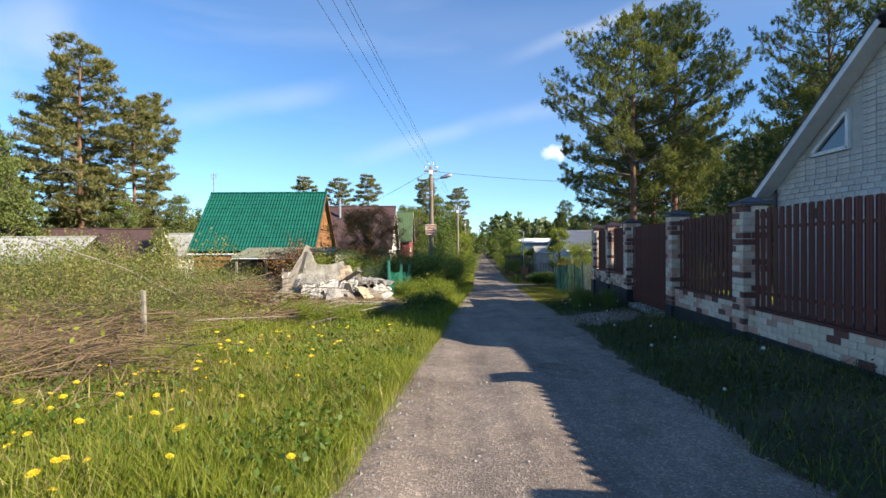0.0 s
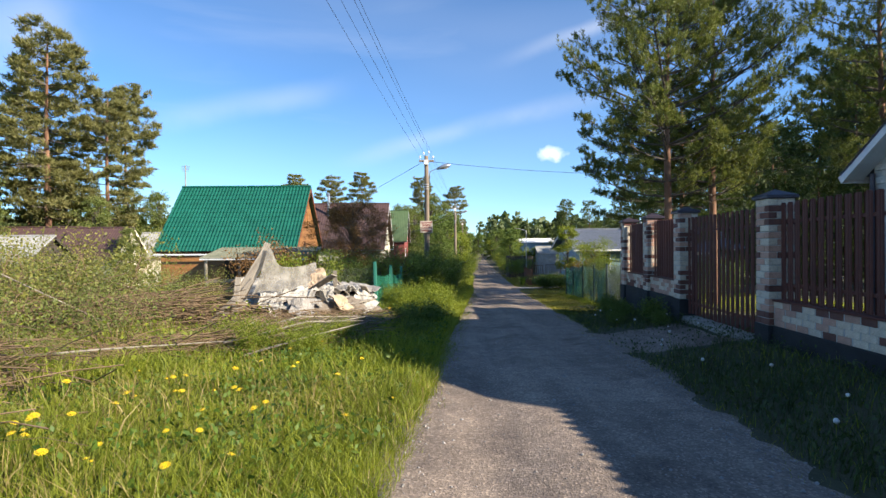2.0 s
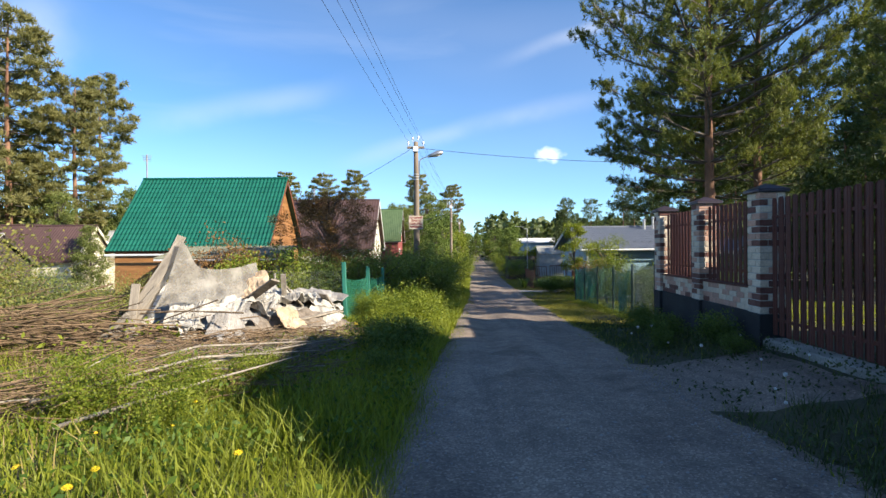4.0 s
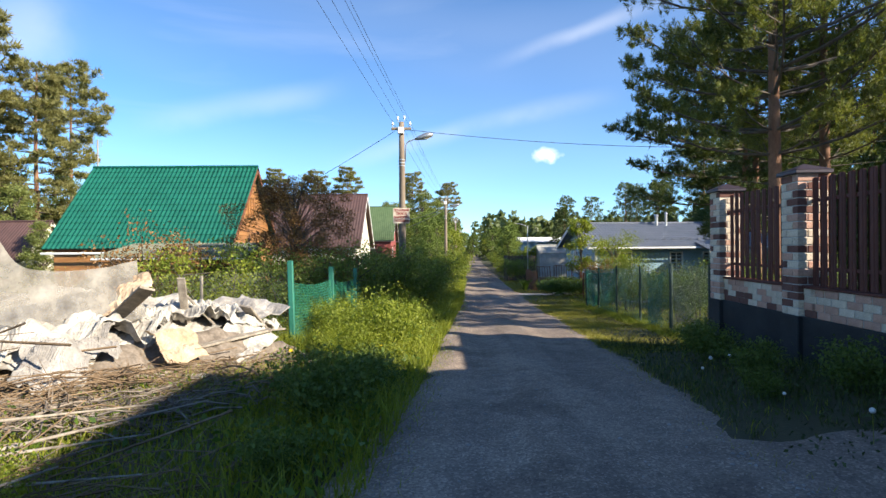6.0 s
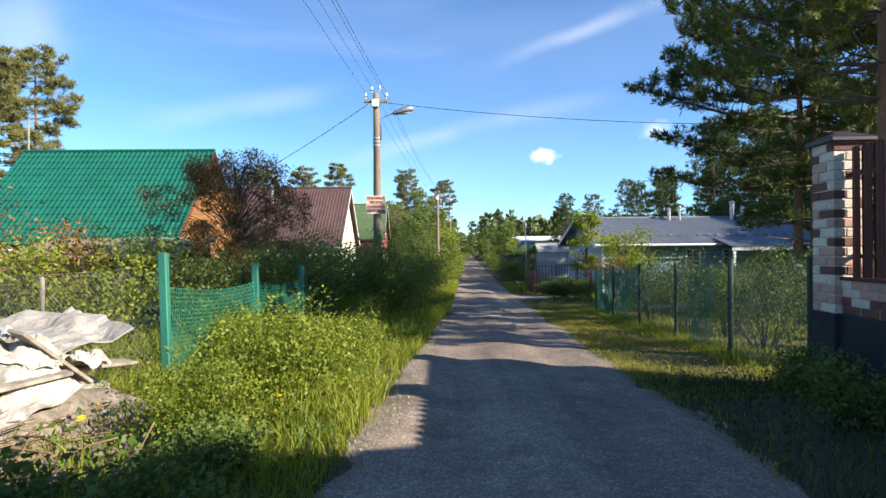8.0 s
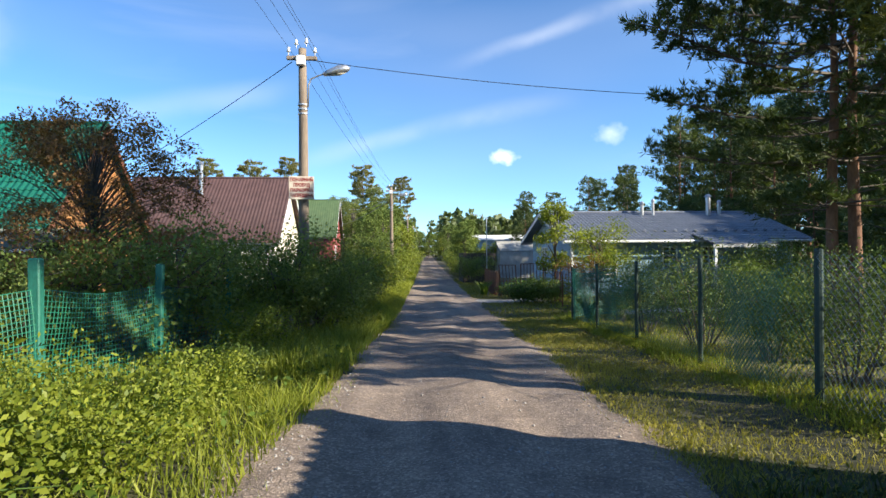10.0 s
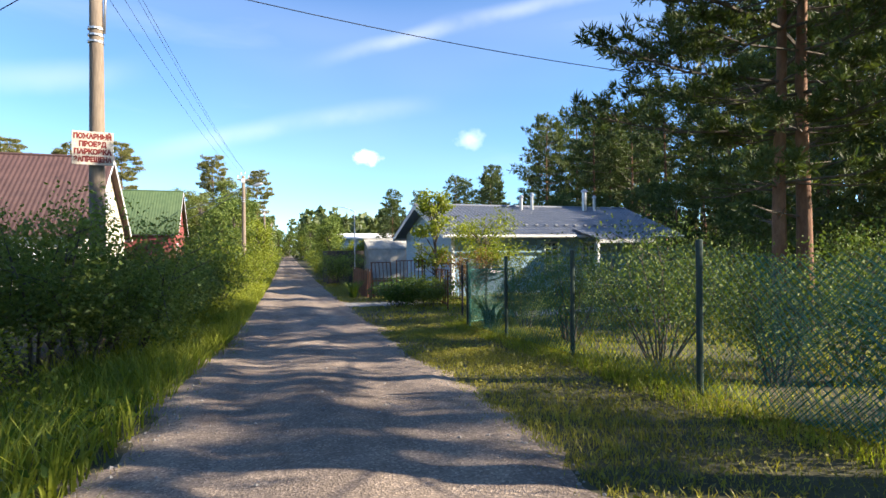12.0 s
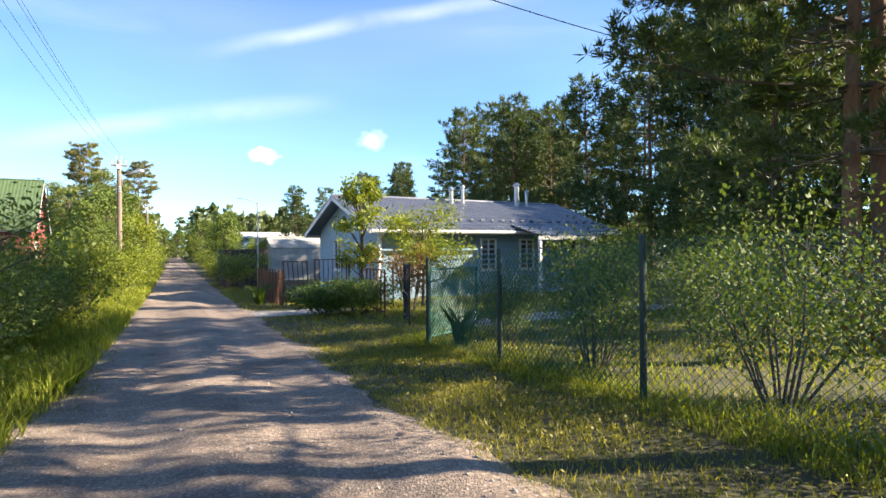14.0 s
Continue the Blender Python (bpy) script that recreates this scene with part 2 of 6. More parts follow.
def leaf_material(name, dark, light, through_it=0.35, rough=0.55):
    """Leaves: each island its own tone, some light passing through."""
    m, n, l, b = mat(name, rough, 0, 0.35)
    geo = n.new("ShaderNodeNewGeometry")
    v = coords(n, l)
    patch = tex(n, l, "Noise", 1.3, 3, 0.6, v)
    add = n.new("ShaderNodeMath")
    add.operation = "MULTIPLY_ADD"
    l.new(geo.outputs["Random Per Island"], add.inputs[0])
    add.inputs[1].default_value = 0.55
    l.new(patch.outputs[0], add.inputs[2])
    col = ramp(n, l, add.outputs[0], [(0.35, dark), (1.0, light)])
    l.new(col, b.inputs["Base Color"])
    tr = n.new("ShaderNodeBsdfTranslucent")
    bright = mixc(n, l, 1.0, col, (1.25, 1.3, 0.6), "MULTIPLY")
    l.new(bright, tr.inputs["Color"])
    mx = n.new("ShaderNodeMixShader")
    mx.inputs[0].default_value = through_it
    l.new(b.outputs[0], mx.inputs[1])
    l.new(tr.outputs[0], mx.inputs[2])
    l.new(mx.outputs[0], n["Material Output"].inputs["Surface"])
    return m


def road_material():
    m, n, l, b = mat("gravel_lane", 0.92, 0, 0.25)
    v = coords(n, l)
    big = tex(n, l, "Noise", 0.55, 6, 0.65, v)
    mid = tex(n, l, "Noise", 5.0, 5, 0.7, v)
    grit = tex(n, l, "Voronoi", 62.0, vec=v)
    fine = tex(n, l, "Noise", 130.0, 3, 0.7, v)
    base = ramp(n, l, big.outputs[0], [(0.3, (0.215, 0.174, 0.144)), (0.7, (0.355, 0.290, 0.238))])
    patch = ramp(n, l, mid.outputs[0], [(0.3, (0.72, 0.71, 0.72)), (0.72, (1.12, 1.1, 1.06))])
    stone = ramp(n, l, grit.outputs["Color"], [(0.1, (0.5, 0.5, 0.5)), (0.7, (1.0, 1.0, 1.0)), (1.0, (2.0, 1.95, 1.9))])
    col = mixc(n, l, 1.0, base, patch, "MULTIPLY")
    col = mixc(n, l, 0.75, col, stone, "MULTIPLY")
    long_v = coords(n, l, (2.4, 0.16, 1))
    track = tex(n, l, "Noise", 1.0, 4, 0.55, long_v)
    tcol = ramp(n, l, track.outputs[0], [(0.35, (0.72, 0.70, 0.69)), (0.5, (1.0, 0.98, 0.95)), (0.65, (1.16, 1.12, 1.06))])
    col = mixc(n, l, 0.8, col, tcol, "MULTIPLY")
    holes = tex(n, l, "Noise", 0.9, 2, 0.5, v)
    hcol = ramp(n, l, holes.outputs[0], [(0.30, (0.62, 0.60, 0.60)), (0.40, (1.0, 1.0, 1.0))])
    col = mixc(n, l, 0.7, col, hcol, "MULTIPLY")
    l.new(col, b.inputs["Base Color"])
    h = mixc(n, l, 0.4, grit.outputs["Distance"], fine.outputs[0])
    bump(n, l, b, h, 0.5, 0.018)
    return m


ROAD = road_material()
SOIL = surface("grassy_soil", (0.030, 0.032, 0.012), (0.085, 0.078, 0.034), 0.9, 22, 0.95, relief=0.8)
GRASS = leaf_material("grass_blades", (0.075, 0.112, 0.012), (0.29, 0.315, 0.038), 0.45)
LAWN = leaf_material("mown_grass", (0.11, 0.12, 0.016), (0.34, 0.30, 0.055), 0.35)
STRAW = leaf_material("dry_grass", (0.16, 0.12, 0.04), (0.36, 0.28, 0.11), 0.2)
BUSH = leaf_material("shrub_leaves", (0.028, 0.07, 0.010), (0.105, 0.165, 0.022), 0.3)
BUSH_D = leaf_material("lilac_leaves", (0.07, 0.115, 0.028), (0.20, 0.25, 0.06), 0.45)
OLIVE = leaf_material("olive_willow_leaves", (0.105, 0.115, 0.022), (0.28, 0.265, 0.065), 0.4)
# leaf tone darkened to carry the shade under the brick fence
SHADE_LEAF = leaf_material("shade_toned_leaves", (0.022, 0.042, 0.012), (0.07, 0.095, 0.024), 0.2)
GARDENLEAF = leaf_material("garden_shrub_leaves", (0.05, 0.09, 0.018), (0.14, 0.185, 0.036), 0.28, 0.7)
BIRCHLEAF = leaf_material("birch_leaves", (0.08, 0.115, 0.028), (0.22, 0.245, 0.07), 0.42)
BUSH_Y = leaf_material("yellow_green_leaves", (0.085, 0.13, 0.012), (0.25, 0.28, 0.032), 0.4)
BUSH_R = leaf_material("reddish_leaves", (0.10, 0.052, 0.022), (0.30, 0.155, 0.055), 0.35)
# One needle in two tones: shade put into NEEDLE, sunlight into NEEDLE_W
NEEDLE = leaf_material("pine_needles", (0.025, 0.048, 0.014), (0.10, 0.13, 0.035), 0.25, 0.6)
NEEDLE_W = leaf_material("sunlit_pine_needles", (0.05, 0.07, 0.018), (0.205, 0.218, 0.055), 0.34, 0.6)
NEEDLE_O = leaf_material("olive_pine_needles", (0.09, 0.094, 0.034), (0.255, 0.235, 0.085), 0.38, 0.6)
FARLEAF = leaf_material("distant_woods", (0.05, 0.075, 0.03), (0.14, 0.17, 0.065), 0.3)
BARK = surface("grey_bark", (0.05, 0.04, 0.032), (0.16, 0.13, 0.10), 4, 30, 0.95, relief=0.9, stretch=(1, 1, 0.3))
PINEBARK = surface("orange_pine_bark", (0.13, 0.06, 0.036), (0.29, 0.155, 0.09), 3, 26, 0.95, relief=0.9, stretch=(1, 1, 0.35))
TWIG = surface("dry_twigs", (0.11, 0.068, 0.034), (0.28, 0.19, 0.11), 3, 40, 0.9, relief=0.4)
PICKET = surface("brown_painted_steel", (0.095, 0.028, 0.020), (0.140, 0.044, 0.031), 2, 40, 0.6, relief=0.05, stretch=(1, 1, 0.2), vary=0.15, spec=0.3)
PLINTH = surface("black_bitumen_plinth", (0.012, 0.012, 0.013), (0.03, 0.03, 0.03), 2, 50, 0.85, relief=0.4)
CAPM = surface("dark_plum_cap", (0.03, 0.022, 0.035), (0.05, 0.038, 0.055), 3, 50, 0.45, relief=0.1)
WHITEBRICK = surface("white_brick", (0.46, 0.42, 0.37), (0.66, 0.62, 0.56), 3, 30, 0.85, relief=0.4, vary=0.12)
MORTAR = surface("pale_mortar", (0.40, 0.37, 0.33), (0.54, 0.50, 0.45), 5, 60, 0.95, relief=0.5)
PALEMORTAR = surface("white_brick_mortar", (0.40, 0.37, 0.33), (0.54, 0.51, 0.46), 5, 60, 0.95, relief=0.5)
CONCRETE = surface("weathered_concrete", (0.22, 0.20, 0.17), (0.40, 0.37, 0.32), 2, 40, 0.9, relief=0.4)
WOODPOLE = surface("weathered_pole", (0.14, 0.108, 0.08), (0.32, 0.25, 0.18), 2, 30, 0.9, relief=0.6, stretch=(1, 1, 0.12))
GREYWOOD = surface("grey_weathered_wood", (0.16, 0.13, 0.10), (0.40, 0.35, 0.28), 2, 30, 0.9, relief=0.5, stretch=(4, 4, 0.4))
LOGWOOD = surface("varnished_orange_boards", (0.22, 0.095, 0.03), (0.40, 0.19, 0.065), 2, 30, 0.6, relief=0.3, stretch=(0.4, 0.4, 4), vary=0.15)
GREENROOF = surface("green_metal_tile", (0.004, 0.082, 0.054), (0.007, 0.118, 0.079), 1.2, 30, 0.38, relief=0.03)
OLDROOF = surface("mossy_slate_sheet", (0.10, 0.11, 0.075), (0.21, 0.21, 0.15), 2.2, 24, 0.9, relief=0.5)
REDROOF = surface("faded_maroon_sheet", (0.068, 0.036, 0.033), (0.108, 0.058, 0.052), 1.5, 20, 0.6, relief=0.1)
GREENROOF2 = surface("moss_green_sheet", (0.06, 0.105, 0.042), (0.095, 0.145, 0.06), 1.5, 20, 0.6, relief=0.1)
GREYROOF = surface("slate_blue_metal_tile", (0.14, 0.155, 0.185), (0.205, 0.22, 0.25), 1.5, 20, 0.38, relief=0.05)
BLUEWALL = surface("blue_painted_boards", (0.20, 0.33, 0.44), (0.27, 0.42, 0.53), 1.5, 40, 0.6, relief=0.1, stretch=(1, 1, 6))
CREAM = surface("cream_render", (0.62, 0.56, 0.42), (0.76, 0.71, 0.57), 1.5, 40, 0.85, relief=0.2)
WHITEPAINT = surface("white_paint", (0.66, 0.66, 0.65), (0.82, 0.82, 0.80), 3, 60, 0.5, relief=0.1)
REDWALL = surface("dark_red_brick_wall", (0.20, 0.045, 0.04), (0.30, 0.075, 0.06), 3, 40, 0.8, relief=0.3)
DARK = surface("dark_timber_shed", (0.035, 0.027, 0.02), (0.085, 0.066, 0.05), 2, 30, 0.9, relief=0.4)
PALEROOF = surface("pale_grey_slate", (0.28, 0.27, 0.24), (0.44, 0.43, 0.39), 2, 24, 0.9, relief=0.4)
FILM_G = surface("grey_roofing_felt", (0.17, 0.155, 0.14), (0.42, 0.39, 0.35), 3.0, 26, 0.8, relief=0.5)
DEBRIS = surface("splintered_debris", (0.09, 0.068, 0.048), (0.30, 0.25, 0.20), 7, 40, 0.95, relief=0.9)
STEEL = surface("galvanised_steel", (0.42, 0.43, 0.44), (0.58, 0.59, 0.60), 4, 50, 0.4, 0.8, relief=0.1)
GREENPOST = surface("green_painted_post", (0.012, 0.11, 0.075), (0.03, 0.20, 0.14), 4, 60, 0.55, relief=0.15, stretch=(1, 1, 0.3))
DARKPOST = surface("dark_green_post", (0.012, 0.03, 0.022), (0.025, 0.055, 0.04), 4, 60, 0.55, relief=0.15)
GREENNET = surface("green_plastic_mesh", (0.006, 0.11, 0.06), (0.012, 0.16, 0.09), 4, 60, 0.5, relief=0.05)
COATED = surface("green_coated_wire", (0.05, 0.14, 0.09), (0.11, 0.23, 0.15), 4, 60, 0.5, relief=0.05)
WIRE = surface("grey_wire_mesh", (0.20, 0.21, 0.20), (0.34, 0.35, 0.33), 4, 60, 0.5, 0.5, relief=0.05)
CABLE = surface("black_cable", (0.012, 0.012, 0.013), (0.025, 0.025, 0.026), 4, 60, 0.6, relief=0.05)
RUST = surface("rusty_brown_iron", (0.10, 0.03, 0.014), (0.22, 0.085, 0.035), 6, 60, 0.8, relief=0.4)
BLACKIRON = surface("black_iron", (0.012, 0.012, 0.014), (0.03, 0.03, 0.032), 6, 60, 0.5, relief=0.1)
FILM = surface("dirty_white_sheeting", (0.22, 0.195, 0.16), (0.55, 0.52, 0.46), 3.2, 26, 0.6, relief=0.5)
FOAM = surface("stained_insulation", (0.34, 0.22, 0.13), (0.58, 0.45, 0.31), 3, 30, 0.9, relief=0.5)
PETAL = surface("yellow_petals", (0.75, 0.50, 0.01), (0.90, 0.66, 0.02), 8, 60, 0.6, relief=0.1)
CLOCK = surface("white_seed_heads", (0.55, 0.55, 0.52), (0.75, 0.75, 0.72), 8, 60, 0.9, relief=0.1)
STONE = surface("gravel_stones", (0.16, 0.15, 0.14), (0.40, 0.37, 0.34), 5, 60, 0.9, relief=0.3)


def glass_material():
    m, n, l, b = mat("window_glass", 0.06, 0, 0.8)
    b.inputs["Base Color"].default_value = (0.03, 0.04, 0.05, 1)
    return m


GLASS = glass_material()
BRICKS = [surface("brick_" + k, d, t, 6, 50, 0.85, relief=0.35, vary=0.12) for k, d, t in (
    ("cream", (0.58, 0.46, 0.34), (0.74, 0.62, 0.48)), ("rose", (0.46, 0.25, 0.18), (0.60, 0.36, 0.26)), ("brown", (0.13, 0.05, 0.036), (0.19, 0.08, 0.058)))]


# ---- ground and lane ----
def steps(*spans):
    out = []
    for a, b, d in spans:
        out += list(np.arange(a, b, d))
    return np.array(out)


def sheet(name, xs, ys, zfun, material):
    nx, ny = xs.shape[-1], len(ys)
    X = xs if xs.ndim == 2 else np.broadcast_to(xs, (ny, nx))
    Y = np.broadcast_to(ys[:, None], (ny, nx))
    co = np.stack([X, Y, zfun(X, Y)], -1).reshape(-1, 3)
    i = np.arange((ny - 1) * (nx - 1))
    a = (i // (nx - 1)) * nx + i % (nx - 1)
    quads = np.stack([a, a + 1, a + 1 + nx, a + nx], 1)
    me = bpy.data.meshes.new(name)
    me.from_pydata(co.tolist(), [], quads.tolist())
    me.polygons.foreach_set("use_smooth", np.ones(len(me.polygons), bool))
    me.materials.append(material)
    return me


ys_ground = np.concatenate([[-3000, -800, -250, -100, -50, -25], steps((-12, -1, 1.0), (-1, 46, 0.2), (46, 110, 1.2)), [120, 140, 170, 210, 300, 500, 900, 1800, 4000]])
so = np.concatenate([[-4000, -1200, -400, -160, -90, -60, -40], steps((-30, -8, 1.2), (-8, 9, 0.2), (9, 32, 1.2)), [40, 60, 90, 160, 400, 1200, 4000]])
ground = thing("ground", "uneven grassy ground beside the lane", "ground", kind="structure",
               mesh=sheet("ground", lane(ys_ground)[:, None] + so[None, :], ys_ground, lambda x, y: ground_z(x, y), SOIL))


def wob(y, k):
    return 0.11 * np.sin(0.9 * y + k) + 0.07 * np.sin(2.3 * y + 2 * k) + 0.045 * np.sin(6.1 * y + 3 * k) + 0.03 * np.sin(14.3 * y + k)


def road_z(x, y):
    s = x - lane(y)
    half_l, half_r = 1.58 + wob(y, 1.0), 1.52 + wob(y, 4.0)
    edge = np.where(s < 0, half_l + s, half_r - s)
    body = 0.035 * np.clip(edge / 0.25, -1.5, 1)
    ruts = -0.030 * (np.exp(-((s - 0.75) / 0.30) ** 2) + np.exp(-((s + 0.7) / 0.30) ** 2)) + 0.022 * np.exp(-(s / 0.3) ** 2)
    rough = 0.004 * np.sin(4.3 * x + 2.1 * y) * np.sin(3.7 * y) + 0.003 * np.sin(9.1 * x + 1.3 * y) * np.sin(7.3 * y + 2 * x) + 0.008 * np.sin(0.9 * y + 1.2 * x) * np.sin(1.1 * x + 0.3)
    return prof(y) + body + ruts + rough


ys_road = np.concatenate([steps((-40, -1, 1.0), (-1, 46, 0.1), (46, 120, 1.0), (120, 420, 10))])
road = thing("road", "dry grey gravel lane with worn wheel tracks", "road", kind="structure",
             mesh=sheet("road", lane(ys_road)[:, None] + np.arange(-2.1, 2.11, 0.1)[None, :], ys_road, road_z, ROAD))


# ---- plants ----
def blades(n, x, y, h, w, lean=0.35, seed=0, z=None):
    """Curved grass blades as two-piece strips: arrays of feet, height and width."""
    r = np.random.default_rng(seed)
    a = r.uniform(0, 2 * math.pi, n)
    side = np.stack([np.cos(a), np.sin(a), np.zeros(n)], 1)
    la = r.uniform(0, 2 * math.pi, n)
    ln = r.uniform(0.05, lean, n) * h
    bend = np.stack([np.cos(la) * ln, np.sin(la) * ln, np.zeros(n)], 1)
    z = ground_z(x, y) if z is None else z
    foot = np.stack([x, y, z - 0.02], 1)
    up = np.stack([np.zeros(n), np.zeros(n), h], 1)
    w = (w * r.uniform(0.6, 1.3, n))[:, None]
    m1 = foot + up * 0.55 + bend * 0.35
    tip = foot + up * r.uniform(0.85, 1.0, n)[:, None] + bend
    q = np.stack([foot - side * w / 2, foot + side * w / 2, m1 + side * w * 0.4, m1 - side * w * 0.4], 1)
    t = np.stack([m1 - side * w * 0.4, m1 + side * w * 0.4, tip + side * w * 0.06, tip - side * w * 0.06], 1)
    return np.concatenate([q, t])


def grass_patch(name, label, n, smin, smax, y0, y1, hmin, hmax, w, material, seed, power=1.0, keep=None):
    r = np.random.default_rng(seed)
    y = y0 + (y1 - y0) * r.random(n) ** power
    s = r.uniform(smin, smax, n)
    x = lane(y) + s
    clump = 0.5 + 0.5 * np.sin(1.7 * x + 0.6 * y + seed) * np.sin(1.1 * y - 0.8 * x)
    ok = r.random(n) < 0.45 + 0.55 * clump
    if keep is not None:
        ok &= keep(x, y, s)
    x, y, clump = x[ok], y[ok], clump[ok]
    h = r.uniform(hmin, hmax, len(x)) * (0.6 + 0.5 * clump)
    return thing(name, label, "grass", kind="stuff", mesh=quads_mesh(name, blades(len(x), x, y, h, w, 0.9, seed)), material=material)


def leaves(centres, size, r, up=0.3, aspect=0.55):
    """A pointed leaf (a folded quad) at each centre."""
    n = len(centres)
    d = r.normal(size=(n, 3)) + np.array([0, 0, up])
    d /= np.linalg.norm(d, axis=1)[:, None]
    o = r.normal(size=(n, 3))
    o -= d * (o * d).sum(1)[:, None]
    o /= np.linalg.norm(o, axis=1)[:, None] + 1e-9
    ln = (size * r.uniform(0.6, 1.35, n))[:, None]
    nrm = np.cross(d, o)
    return np.stack([centres, centres + d * ln * 0.5 + o * ln * aspect * 0.5 + nrm * ln * 0.1, centres + d * ln, centres + d * ln * 0.5 - o * ln * aspect * 0.5 + nrm * ln * 0.1], 1)


def clump_points(n, lobes, r, hollow=0.55):
    """Points in a cloud of ellipsoid lobes (x, y, z, rx, ry, rz), denser near each lobe's skin."""
    lobes = np.asarray(lobes, float)
    vol = lobes[:, 3] * lobes[:, 4] * lobes[:, 5]
    pick = r.choice(len(lobes), n, p=vol / vol.sum())
    d = r.normal(size=(n, 3))
    d /= np.linalg.norm(d, axis=1)[:, None]
    rad = hollow + (1.06 - hollow) * r.random(n) ** 0.7
    # twig-like tufts, so that the outline is uneven
    tuft = 1 + 0.16 * np.sin(5 * d[:, 0] + 3 * pick) * np.sin(6 * d[:, 1] + pick) + 0.10 * np.sin(11 * d[:, 2] + 2 * pick)
    return lobes[pick, :3] + d * (rad * tuft)[:, None] * lobes[pick, 3:]


def shrub_meshes(seed, h, w, n, size, stems=7, material=None, bare=0.25, droop=0.0):
    """Stems and foliage of one shrub, foot at the origin."""
    r = np.random.default_rng(seed)
    st = S()
    lobes = []
    tips = []
    for i in range(stems):
        a = 2 * math.pi * i / stems + r.uniform(-0.4, 0.4)
        reach = w / 2 * r.uniform(0.35, 0.95)
        top = h * r.uniform(0.7, 1.0) * (1 - 0.25 * (reach / (w / 2)) ** 2)
        pts = [np.array([0.05 * w * math.cos(a), 0.05 * w * math.sin(a), -0.1]), np.array([reach * 0.62 * math.cos(a + 0.2), reach * 0.62 * math.sin(a + 0.2), top * r.uniform(0.42, 0.58)]), np.array([reach * math.cos(a), reach * math.sin(a), top])]
        rad = (0.012 + 0.008 * h) * (0.6 if stems > 8 else 1.0)
        st.tube(pts, [rad, rad * 0.7, rad * 0.25], 5)
        for k in range(3):
            f = r.uniform(0.4, 0.95)
            b0 = pts[1] * (1 - f) + pts[2] * f
            b1 = b0 + r.normal(size=3) * np.array([0.16, 0.16, 0.1]) * w + np.array([0, 0, 0.08 * h])
            st.tube([b0, b1], [rad * 0.4, rad * 0.15], 4)
            tips.append(b1)
        tips.append(pts[2])
    for t in tips:
        k = r.uniform(0.13, 0.24)
        z = max(t[2] - droop * h, bare * h)
        lobes.append((t[0], t[1], z, k * w, k * w, k * min(h, w * 1.3) * 0.9))
        lobes.append((t[0] * 0.75, t[1] * 0.75, max(z * 0.6, bare * h), k * w * 0.9, k * w * 0.9, k * h))
    pts = clump_points(n, lobes, r, 0.3)
    pts[:, 2] = np.maximum(pts[:, 2], 0.03)
    return st.mesh("stems"), quads_mesh("foliage", leaves(pts, size, r))


def shrub(label, x, y, h, w, n, size, material, seed, category="shrub", stem=None, group="", name="shrub", bare=0.15, stems=7, z=None):
    base = thing(name, label, category, pose(x, y, (gz(x, y) if z is None else z) - 0.02), group)
    a, b = shrub_meshes(seed, h, w, n, size, stems, bare=bare)
    part("branchwork", a, stem or BARK, base)["kind"] = "stuff"
    part("foliage", b, material, base)
    return base


def needles(centres, dirs, r, count, length, width):
    """Tufts of needles: thin blades fanning out from each centre about its direction."""
    n = len(centres)
    c = np.repeat(centres, count, 0)
    d = np.repeat(dirs, count, 0) * 0.8 + r.normal(size=(n * count, 3)) * 0.62
    d /= np.linalg.norm(d, axis=1)[:, None]
    o = np.cross(d, r.normal(size=(n * count, 3)))
    o /= np.linalg.norm(o, axis=1)[:, None] + 1e-9
    ln = (length * r.uniform(0.6, 1.2, n * count))[:, None]
    return np.stack([c, c + d * ln * 0.45 + o * width * 0.5, c + d * ln, c + d * ln * 0.45 - o * width * 0.5], 1)


